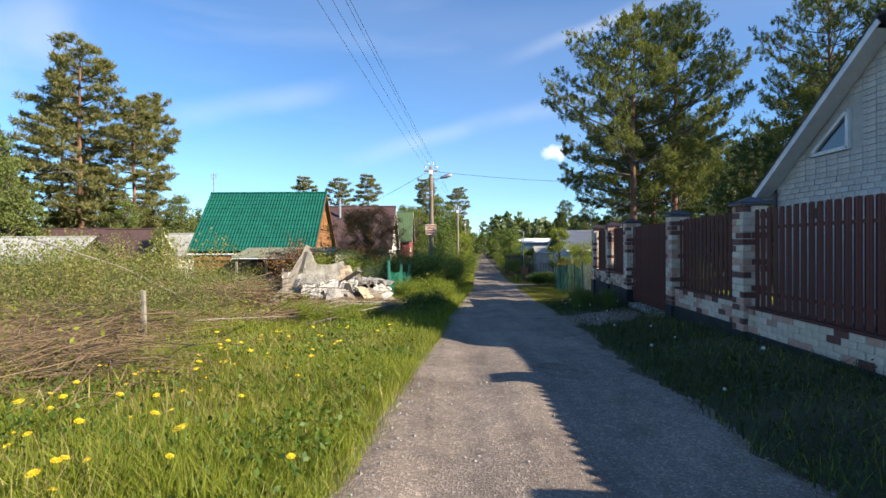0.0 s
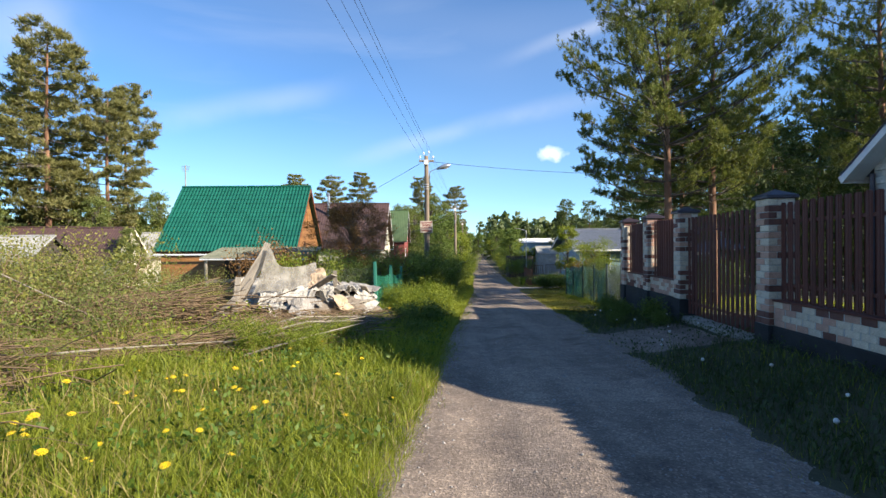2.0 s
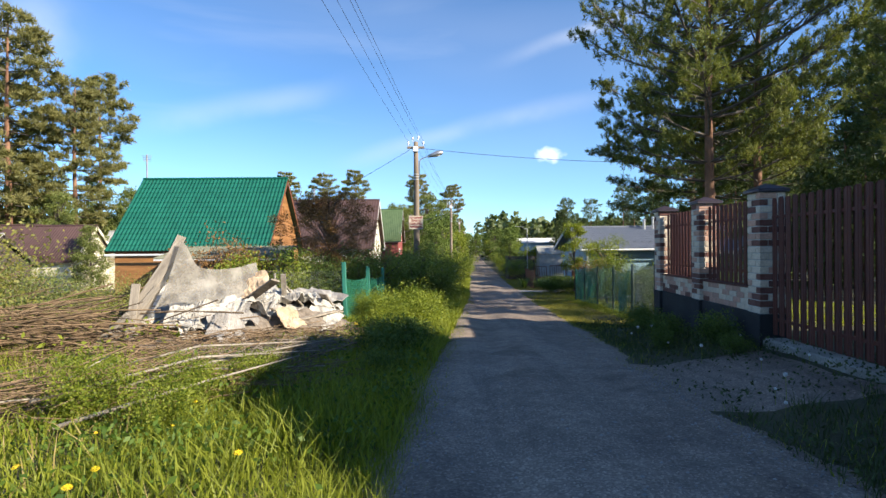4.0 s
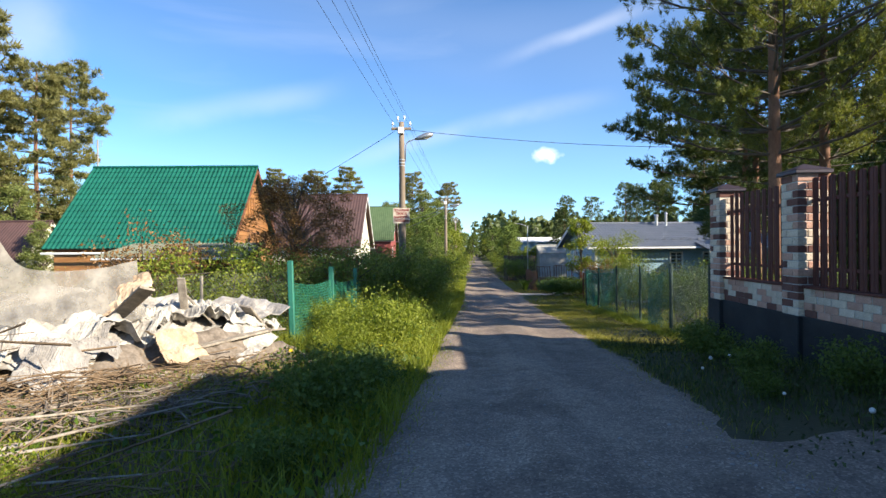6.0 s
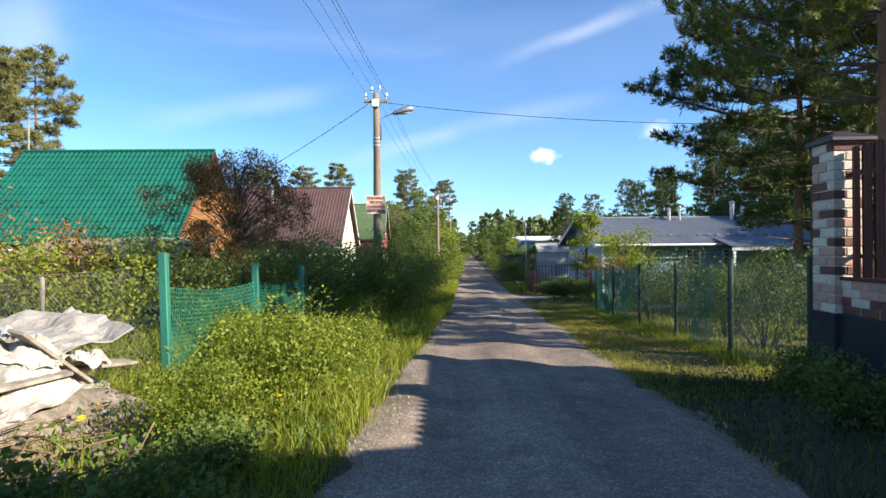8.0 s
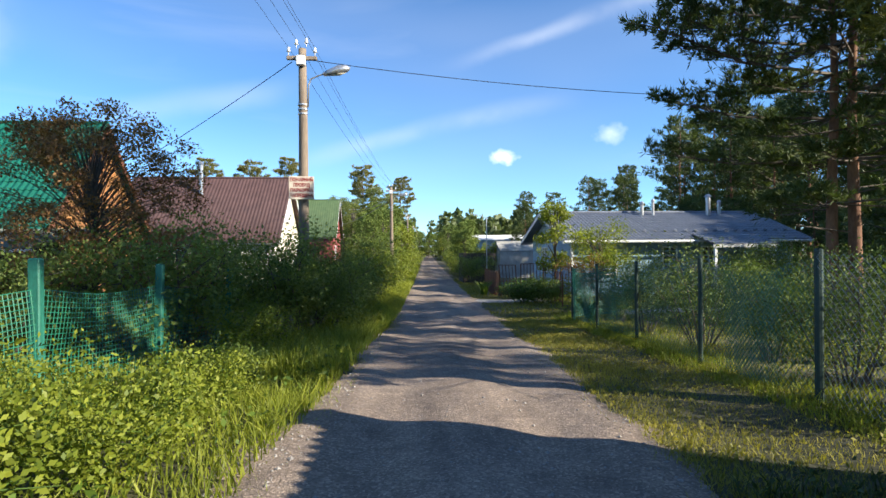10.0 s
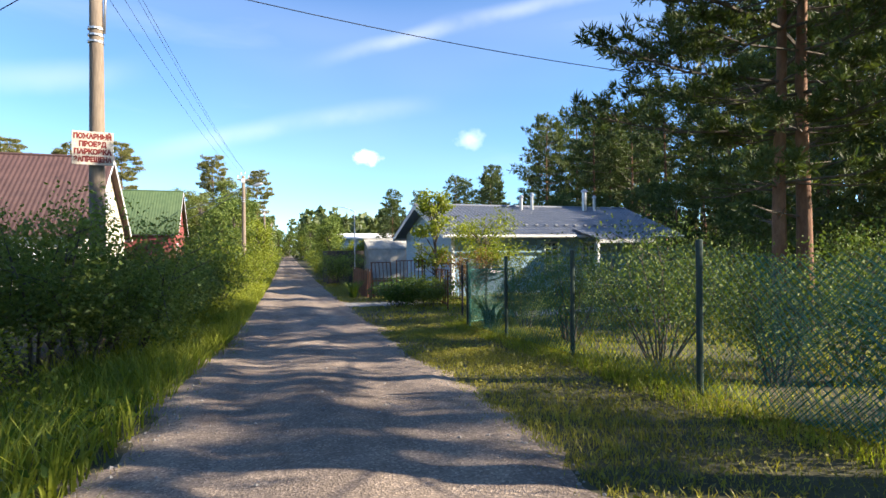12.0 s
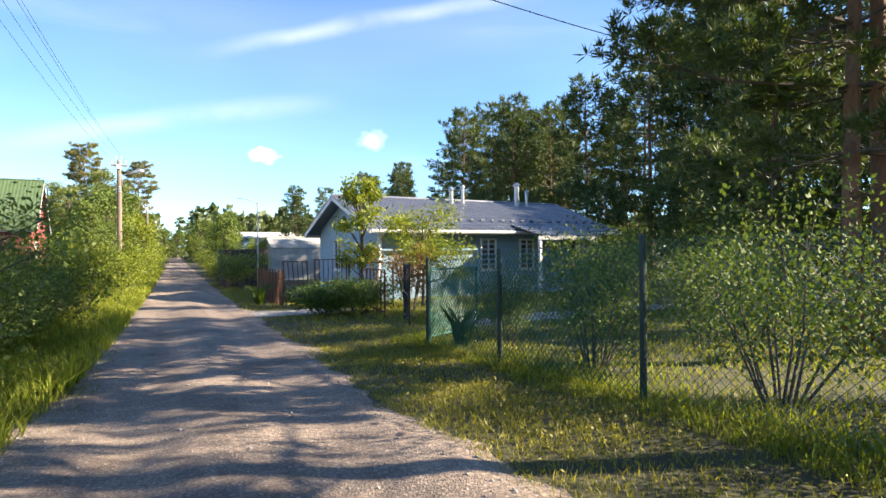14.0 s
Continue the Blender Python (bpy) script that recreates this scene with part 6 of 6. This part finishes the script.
def crumpled(nx, ny, sx, sy, seed, amp, fold=3.0):
    """A crumpled sheet with thickness."""
    r = np.random.default_rng(seed)
    xs, ys = np.meshgrid(np.linspace(-sx / 2, sx / 2, nx), np.linspace(-sy / 2, sy / 2, ny))
    z = np.zeros_like(xs)
    for k in range(9):
        a, f, ph = r.uniform(0, 6.28), fold * r.uniform(0.5, 2.4), r.uniform(0, 6.28)
        z += 0.8 * amp / (1 + 0.35 * k) * np.abs(np.sin(f * (xs * math.cos(a) + ys * math.sin(a)) + ph)) * r.uniform(0.5, 1.2)
    z += r.normal(size=z.shape) * amp * 0.07
    z -= z.mean()
    wx = 0.06 * np.sin(4 * ys + seed) + 0.03 * np.sin(11 * ys)
    wy = 0.06 * np.sin(4 * xs + 2 * seed) + 0.03 * np.sin(9 * xs)
    top = np.stack([xs + wx, ys + wy, z], -1).reshape(-1, 3)
    v = np.concatenate([top, top - (0, 0, 0.012)])
    f = []
    for j in range(ny - 1):
        for i in range(nx - 1):
            a = j * nx + i
            f.append((a, a + 1, a + nx + 1, a + nx))
            o = nx * ny
            f.append((o + a + nx, o + a + nx + 1, o + a + 1, o + a))
    n = nx * ny
    for i in range(nx - 1):
        f += [(i + 1, i, n + i, n + i + 1), (n - nx + i, n - nx + i + 1, 2 * n - nx + i + 1, 2 * n - nx + i)]
    for j in range(ny - 1):
        a, b = j * nx, j * nx + nx - 1
        f += [(a, a + nx, n + a + nx, n + a), (b + nx, b, n + b, n + b + nx)]
    return S().add(v, f)


def heap_z(x, y):
    """Top of the rubble mound."""
    u = ((x + 3.3) * 0.48 + (y - 17.6) * 0.88)
    v = ((x + 3.3) * 0.88 - (y - 17.6) * 0.48)
    return 0.75 * np.exp(-(u / 2.1) ** 4 - (v / 1.15) ** 4) + 0.07 * np.sin(5 * x + 3 * y) * np.sin(6 * y - 2 * x)


hx, hy = np.linspace(-6.2, -0.6, 90), np.linspace(13.8, 21.2, 110)
heap_me = sheet("rubble_mound", hx, hy, lambda x, y: ground_z(x, y) - 0.07 + heap_z(x, y) + 0.04 * np.sin(17 * x) * np.sin(15 * y), DEBRIS)
thing("rubble_mound", "mound of brown splintered rubbish and soil", "rubble", mesh=heap_me)


def lay(name, label, category, x, y, dz, shape, material, rx=0.0, ry=0.0, rz=0.0, smooth=False, group=""):
    z = gz(x, y) + max(0.0, float(heap_z(x, y))) + dz
    return thing(name, label, category, pose(x, y, z, rx, ry, rz), group, mesh=shape.mesh(name, smooth), material=material)


for i, (x, y, sx, sy, rx, ry, rz, dz) in enumerate(((-2.75, 18.6, 2.3, 1.1, 8, -6, 62, 0.02), (-3.35, 17.6, 1.7, 1.5, 22, 8, 40, 0.08), (-3.9, 16.9, 1.8, 1.4, 28, 4, 20, 0.10), (-2.55, 17.6, 1.5, 0.8, 35, 0, 60, -0.15), (-3.3, 16.4, 1.5, 0.9, 38, 5, 45, -0.12), (-2.2, 19.4, 1.3, 0.9, 12, 18, 75, -0.05), (-2.95, 17.0, 1.0, 0.7, 44, -12, 55, -0.05), (-3.6, 16.2, 1.2, 0.8, 30, 10, 30, 0.0), (-2.1, 18.0, 1.0, 0.6, 30, -15, 70, -0.1), (-2.4, 16.2, 0.9, 0.6, 20, 8, 45, -0.08), (-3.1, 15.3, 1.0, 0.7, 14, 6, 10, -0.06), (-4.1, 17.6, 1.4, 1.0, 20, -8, 0, 0.12), (-1.85, 16.3, 0.7, 0.5, 12, 14, 80, -0.03))):
    lay("plastic_sheeting", "crumpled dirty white sheeting thrown on the rubble", "sheeting", x, y, dz, crumpled(24, 18, sx, sy, 120 + i, 0.10, 3.6), FILM if i % 3 else FILM_G, rx, ry, rz, group="rubble sheeting")
lay("insulation_slab", "torn rust-stained foam insulation piece", "insulation", -3.3, 17.2, 0.42, crumpled(20, 16, 0.8, 0.6, 140, 0.10, 5), FOAM, 30, -25, 20)
lay("insulation_slab", "torn cream foam insulation piece", "insulation", -2.45, 17.05, 0.16, crumpled(18, 14, 0.6, 0.5, 141, 0.08, 5), FOAM, 40, 10, 60)
roll = S()
for k in range(2):
    roll.tube([(-0.3, 0, 0.12), (-0.1, 0.03, 0.14), (0.12, -0.02, 0.13), (0.32, 0.02, 0.1)], [0.13 + 0.015 * k, 0.15, 0.14, 0.11], 14, k == 0)
lay("sheeting_roll", "rolled cream plastic sheet with a torn end", "roll", -2.05, 16.95, -0.12, roll, FILM, 0, 12, 40, True)
# broad sheets draped over the mound
def draped(u0, u1, v0, v1, lift, seed, nu=70, nv=48):
    """A sheet lying over the mound between two lines along (u) and two across (v), with folds and ragged edges."""
    r = np.random.default_rng(seed)
    us, vs = np.meshgrid(np.linspace(0, 1, nu), np.linspace(0, 1, nv))
    u = u0 + (u1 - u0) * us + 0.10 * np.sin(7 * vs + seed) + 0.05 * np.sin(17 * vs)
    v = v0 + (v1 - v0) * vs + 0.09 * np.sin(6 * us + seed) + 0.05 * np.sin(15 * us + 1)
    x, y = -3.3 + 0.48 * u + 0.88 * v, 17.6 + 0.88 * u - 0.48 * v
    z = ground_z(x, y) + np.maximum(heap_z(x, y), 0.0) + lift
    for k in range(12):
        a, f, ph = r.uniform(0, 6.28), r.uniform(2.5, 6.0) * (1 + 0.35 * k), r.uniform(0, 6.28)
        warp = 0.8 * np.sin(2.3 * u + 1.7 * v + ph)
        z += 0.085 / (1 + 0.28 * k) * (np.abs(np.sin(f * (u * math.cos(a) + v * math.sin(a)) + ph + warp)) - 0.5)
    z += r.normal(size=z.shape) * 0.006
    top = np.stack([x, y, z], -1).reshape(-1, 3)
    n = nu * nv
    f = []
    for b in range(nv - 1):
        for a in range(nu - 1):
            q = (b * nu + a, b * nu + a + 1, (b + 1) * nu + a + 1, (b + 1) * nu + a)
            f += [q[::-1], tuple(k + n for k in q)]
    for a in range(nu - 1):
        f += [(a, a + 1, n + a + 1, n + a), (n - nu + a + 1, n - nu + a, 2 * n - nu + a, 2 * n - nu + a + 1)]
    for b in range(nv - 1):
        p, q = b * nu, b * nu + nu - 1
        f += [(p + nu, p, n + p, n + p + nu), (q, q + nu, n + q + nu, n + q)]
    return S().add(np.concatenate([top, top - (0, 0, 0.012)]), f).mesh("plastic_sheeting", False)


for k, (u0, u1, v0, v1, lift) in enumerate(((-1.9, 0.1, -0.6, 0.72, 0.10), (-0.1, 1.4, -0.9, 0.62, 0.13), (0.9, 2.1, -0.7, 0.75, 0.10), (-1.6, -0.7, 0.55, 1.05, 0.06))):
    thing("plastic_sheeting", "broad dirty white sheeting draped over the rubble", "sheeting", None, "rubble sheeting", mesh=draped(u0, u1, v0, v1, lift, 160 + k), material=FILM if k < 3 else FILM_G)
# leaning boards and the peak of netting
for i, (x, y, w, h, lean_x, lean_y, rz) in enumerate(((-4.85, 15.65, 0.20, 2.15, 12, 27, 8), (-4.98, 15.6, 0.16, 2.0, 14, 29, 4), (-4.72, 15.7, 0.14, 2.2, 10, 23, 12), (-5.05, 15.55, 0.10, 1.5, 16, 35, 0), (-5.3, 15.5, 0.09, 1.1, 12, 44, -6), (-4.55, 15.6, 0.13, 1.25, 10, 4, 10))):
    g = gz(x, y)
    thing("leaning_plank", "grey weathered plank leaning on the rubble", "plank", pose(x, y, g - 0.05, -lean_x, lean_y, rz), "leaning planks", mesh=S().box((0, 0, h / 2), (w, 0.03, h), None, 0.004).mesh("leaning_plank"), material=GREYWOOD)
for i, (x, y, w, ln, rx, ry, rz, dz) in enumerate(((-3.1, 17.0, 0.16, 1.7, 18, 24, 140, 0.25), (-2.75, 17.9, 0.10, 0.7, 0, 68, 100, 0.30), (-2.6, 18.0, 0.12, 0.6, 0, 50, 30, 0.2), (-2.2, 19.2, 0.22, 1.2, 5, 6, 70, 0.12), (-3.4, 15.5, 0.18, 1.6, 6, 5, 20, -0.05), (-2.6, 16.4, 0.14, 1.4, 8, 2, 35, -0.12), (-2.1, 17.9, 0.12, 1.3, 4, -3, 60, -0.05), (-3.9, 15.2, 0.13, 1.5, 2, 8, 10, -0.02), (-2.0, 18.6, 0.2, 0.8, 10, 40, 75, 0.1))):
    lay("loose_board", "broken weathered board on the rubble", "board", x, y, dz, S().box((0, 0, 0), (ln, w, 0.03), None, 0.004), GREYWOOD, rx, ry, rz, group="loose boards")
us, vs = np.meshgrid(np.linspace(0, 1, 30), np.linspace(0, 1, 26))
hang_g = gz(-3.6, 16.8)
edge_t = np.stack([-3.92 + 0.75 * us, 16.1 + 1.45 * us, hang_g + 1.55 + 0.40 * np.exp(-(us / 0.13) ** 2) - 0.10 * np.sin(math.pi * us)], -1)
edge_b = np.stack([-4.25 + 1.35 * us, 15.75 + 1.35 * us, hang_g + 0.82 + 0.12 * np.sin(7 * us)], -1)
net = edge_t * (1 - vs[..., None]) + edge_b * vs[..., None]
net[..., 2] -= 0.10 * np.sin(math.pi * vs)
net[..., 0] += 0.05 * np.sin(19 * us + 2 * vs) * (0.3 + vs)
net[..., 1] -= 0.06 * np.sin(15 * us + vs) * (0.3 + vs)
nv = net.reshape(-1, 3)
nf = [(j * 30 + i, j * 30 + i + 1, j * 30 + 31 + i, j * 30 + 30 + i) for j in range(25) for i in range(29)]
NETM, nn_, nl_, nb_ = mat("grey_debris_net", 0.85)
nvec = coords(nn_, nl_)
nstain = tex(nn_, nl_, "Noise", 3.5, 5, 0.65, nvec)
nl_.new(ramp(nn_, nl_, nstain.outputs[0], [(0.3, (0.15, 0.135, 0.115)), (0.7, (0.34, 0.32, 0.28))]), nb_.inputs["Base Color"])
nhole = nn_.new("ShaderNodeMapRange")
nhole.inputs["From Min"].default_value, nhole.inputs["From Max"].default_value = 0.35, 0.65
nhole.inputs["To Min"].default_value, nhole.inputs["To Max"].default_value = 0.42, 0.72
nl_.new(nstain.outputs[0], nhole.inputs["Value"])
nl_.new(nhole.outputs[0], nb_.inputs["Alpha"])
nv2 = np.concatenate([nv, nv - (0, 0, 0.008)])
thing("debris_net", "dusty grey netting draped from the planks", "netting", mesh=S().add(nv2, nf + [tuple(k + len(nv) for k in q[::-1]) for q in nf]).mesh("debris_net", True), material=NETM)

# ---- grass ----
heap_off = lambda x, y, s: heap_z(x, y) < 0.3
pads_off = lambda x, y, s: ~(((x > 4.4) & (x < 7.8) & (y > 38.3) & (y < 40.7)) | ((x > 8.3) & (x < 16.6) & (y > 33.5) & (y < 35.3)))
apron_off = lambda x, y, s: ~((y > 12.2 + 0.25 * np.sin(9 * s)) & (y < 15.1 + 0.3 * np.sin(7 * s)))
grass_patch("verge_grass", "long sunlit grass on the lane verge", 56000, -5.2, -1.36, 2.0, 10.0, 0.09, 0.33, 0.008, GRASS, 201)
grass_patch("verge_grass", "long dry stalks on the lane verge", 9000, -5.2, -1.33, 2.0, 10.0, 0.10, 0.36, 0.007, STRAW, 202)
grass_patch("verge_grass", "bright fine grass close to the lane", 42000, -3.6, -1.30, 2.0, 13.0, 0.06, 0.24, 0.005, GRASS, 218)
grass_patch("verge_grass", "long grass on the field side", 40000, -6.0, -1.42, 10.0, 24.0, 0.15, 0.42, 0.013, GRASS, 203, keep=heap_off)
grass_patch("field_grass", "rough grass of the overgrown field", 30000, -16.0, -5.0, 4.0, 26.0, 0.2, 0.55, 0.016, GRASS, 204)
grass_patch("field_grass", "rough dry grass of the overgrown field", 8000, -12.0, -3.4, 5.0, 22.0, 0.15, 0.45, 0.012, STRAW, 205, keep=heap_off)
grass_patch("verge_grass", "long grass up the lane", 20000, -3.2, -1.45, 24.0, 48.0, 0.18, 0.5, 0.016, GRASS, 206)
grass_patch("verge_grass", "long grass far up the lane", 12000, -3.2, -1.45, 48.0, 100.0, 0.2, 0.5, 0.04, GRASS, 207)
grass_patch("verge_grass", "short grass under the brick fence", 4000, 1.45, 3.6, 2.0, 20.5, 0.06, 0.20, 0.008, GRASS, 208, keep=apron_off)
# verge grass again, with the fence's shade put into its colour
grass_patch("verge_shade_grass", "verge grass under the brick fence, toned dark for its shade", 26000, 1.5, 4.1, 2.0, 20.5, 0.07, 0.26, 0.009, SHADE_LEAF, 216, keep=apron_off)
grass_patch("lawn_grass", "short patchy sunlit grass beside the lane", 46000, 1.42, 3.6, 19.5, 34.0, 0.035, 0.11, 0.009, LAWN, 209)
grass_patch("lawn_grass", "short patchy sunlit grass beside the lane", 16000, 1.42, 3.8, 34.0, 60.0, 0.05, 0.15, 0.02, LAWN, 210, keep=pads_off)
grass_patch("garden_grass", "garden lawn behind the mesh fence", 45000, 3.5, 13.0, 19.5, 44.0, 0.06, 0.20, 0.014, GRASS, 211, keep=pads_off)
grass_patch("garden_grass", "mown garden lawn behind the mesh fence", 45000, 3.3, 13.0, 19.5, 44.0, 0.04, 0.13, 0.016, LAWN, 217, keep=pads_off)
grass_patch("fence_grass", "taller grass along the mesh fence foot", 10000, 3.05, 3.9, 19.5, 33.0, 0.06, 0.22, 0.009, GRASS, 212)


grass_patch("edge_grass", "sparse dry tufts along the lane edge", 5000, -1.62, -1.08, 2.0, 34.0, 0.02, 0.13, 0.006, STRAW, 213)
grass_patch("edge_grass", "sparse short tufts along the lane edge", 4500, -1.62, -1.12, 2.0, 34.0, 0.03, 0.16, 0.007, GRASS, 214)
grass_patch("edge_grass", "sparse short tufts along the lane edge", 5000, 1.08, 1.6, 2.0, 36.0, 0.02, 0.10, 0.007, LAWN, 215)


def weeds(name, label, n, smin, smax, y0, y1, h, size, material, seed):
    r = np.random.default_rng(seed)
    y = r.uniform(y0, y1, n)
    s = r.uniform(smin, smax, n)
    x = lane(y) + s
    k = 0.5 + 0.5 * np.sin(1.1 * x + 1.9 * y + seed) * np.sin(1.6 * y - 1.3 * x)
    ok = (r.random(n) < k ** 1.5) & (heap_z(x, y) < 0.3)
    x, y = x[ok], y[ok]
    z = ground_z(x, y) + h * r.random(len(x)) ** 1.4
    return thing(name, label, "weeds", kind="stuff", mesh=quads_mesh(name, leaves(np.stack([x, y, z], 1), size, r, 0.5)), material=material)


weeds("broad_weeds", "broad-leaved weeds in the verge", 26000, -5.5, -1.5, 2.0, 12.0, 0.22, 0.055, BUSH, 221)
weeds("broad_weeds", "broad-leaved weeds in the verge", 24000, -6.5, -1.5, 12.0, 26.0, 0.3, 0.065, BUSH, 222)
# these weeds take the same shade-darkened tone
weeds("broad_weeds", "broad-leaved weeds under the fence", 16000, 1.5, 4.0, 2.0, 20.5, 0.2, 0.045, SHADE_LEAF, 223)
weeds("broad_weeds", "clover and plantain in the lawn", 16000, 1.45, 3.6, 19.5, 34.0, 0.05, 0.035, LAWN, 224)
weeds("field_weeds", "tangled weeds of the field", 26000, -15.0, -5.0, 6.0, 28.0, 0.7, 0.07, BUSH_Y, 225)

# ---- dandelions ----
fl = S()
for k in range(2):
    for i in range(12):
        a = 2 * math.pi * (i + 0.5 * k) / 12
        ro, ri, z = (0.031, 0.006, 0.0) if k == 0 else (0.020, 0.003, 0.009)
        w = 0.16
        fl.add([(ri * math.cos(a - w), ri * math.sin(a - w), z), (ro * math.cos(a - w), ro * math.sin(a - w), z + 0.004), (ro * math.cos(a + w), ro * math.sin(a + w), z + 0.004), (ri * math.cos(a + w), ri * math.sin(a + w), z)], [(0, 1, 2, 3)])
fl.box((0, 0, 0.003), (0.014, 0.014, 0.010))
dand = thing("dandelion", "yellow dandelion flower on a thin stalk", "flower", pose(-2.4, 4.6, gz(-2.4, 4.6)), "dandelions")
part("stalk", S().tube([(0, 0, 0), (0.01, 0, 0.16), (0, 0.005, 0.30)], 0.0025, 4), GRASS, dand)
part("flower_head", fl, PETAL, dand, "", Matrix.Translation((0, 0.005, 0.30)) @ Matrix.Rotation(0.3, 4, "X"))
dr = random.Random(31)
cents = [(-2.9, 3.4, 9, 0.35), (-2.7, 5.0, 14, 0.5), (-2.2, 3.2, 8, 0.4), (-3.4, 5.6, 9, 0.5), (-2.1, 6.5, 14, 0.7), (-1.7, 8.2, 12, 0.7), (-2.8, 7.4, 9, 0.6), (-1.6, 4.2, 4, 0.4), (-2.4, 9.2, 8, 0.7), (-1.5, 10.4, 5, 0.5), (-2.6, 10.6, 5, 0.5), (-0.9, 18.5, 6, 0.5), (-0.3, 19.3, 4, 0.3)]
for cx, cy, n, sp in cents:
    for i in range(n):
        x, y = cx + dr.gauss(0, sp), cy + dr.gauss(0, sp)
        if x - float(lane(y)) > -1.5:
            continue
        scaled(dand, x, y, dr.uniform(0.8, 1.25), dr.uniform(0, 360))
clock = thing("seed_head", "white dandelion seed head on a stalk", "flower", pose(3.6, 6.2, gz(3.6, 6.2)), "seed heads")
ico = bmesh.new()
bmesh.ops.create_icosphere(ico, subdivisions=2, radius=0.022)
ico_me = bpy.data.meshes.new("seed_ball")
ico.to_mesh(ico_me)
ico.free()
part("stalk", S().tube([(0, 0, 0), (0, 0.01, 0.3)], 0.0025, 4), GRASS, clock)
part("seed_ball", ico_me, CLOCK, clock, m=Matrix.Translation((0, 0.01, 0.31)))
for i in range(16):
    y = dr.uniform(4, 18)
    x = float(lane(y)) + dr.uniform(1.7, 3.2)
    scaled(clock, x, y, dr.uniform(0.7, 1.1), dr.uniform(0, 360))

# ---- loose stones on the lane ----
def stones(name, label, n, y0, y1, seed, size, edges=False):
    r = np.random.default_rng(seed)
    base = np.array([(1, 0, 0), (-1, 0, 0), (0, 1, 0), (0, -1, 0), (0, 0, 1), (0, 0, -1)], float)
    tris = np.array([(0, 2, 4), (2, 1, 4), (1, 3, 4), (3, 0, 4), (2, 0, 5), (1, 2, 5), (3, 1, 5), (0, 3, 5)])
    y = y0 + (y1 - y0) * r.random(n)
    s = np.where(r.random(n) < 0.6, np.sign(r.random(n) - 0.5) * r.normal(1.35, 0.14, n), r.uniform(-1.5, 1.5, n)) if edges else r.uniform(-1.5, 1.5, n)
    x = lane(y) + s
    sc = size * (0.4 + r.exponential(0.5, n)).clip(0.3, 2.2)
    v = base[None] * (sc[:, None] * r.uniform(0.6, 1.0, (n, 6)))[:, :, None] * np.array([1, 1, 0.6])
    c = np.stack([x, y, road_z(x, y) + sc * 0.15], 1)
    return thing(name, label, "gravel", kind="stuff", mesh=quads_mesh(name, (v + c[:, None])[:, tris].reshape(-1, 3, 3)), material=STONE)


stones("loose_gravel", "loose grey stones scattered on the lane", 4200, 2.0, 14.0, 301, 0.011, True)
stones("loose_gravel", "loose grey stones scattered on the lane", 3400, 14.0, 34.0, 302, 0.013, True)
# drive and path of the garden
def pad(name, label, x0, x1, y0, y1, seed, material=None):
    xs, ys = np.linspace(x0, x1, 24), np.linspace(y0, y1, 24)

    def z(x, y):
        e = np.minimum(np.minimum(x - x0, x1 - x), np.minimum(y - y0, y1 - y))
        return ground_z(x, y) + np.clip(e / 0.3, 0, 1) * 0.06 - 0.045 + 0.01 * np.sin(7 * x) * np.sin(6 * y)
    return thing(name, label, "path", kind="structure", mesh=sheet(name, xs, ys, z, material or STONE))


pad("gate_apron", "trodden gravel apron before the gate", 2.6, 5.1, 12.1, 15.2, 3, ROAD)
pad("drive", "pale gravel drive to the garden gates", 4.6, 7.6, 38.4, 40.6, 1)
pad("garden_path", "pale gravel path through the garden", 8.4, 16.5, 33.6, 35.2, 2)
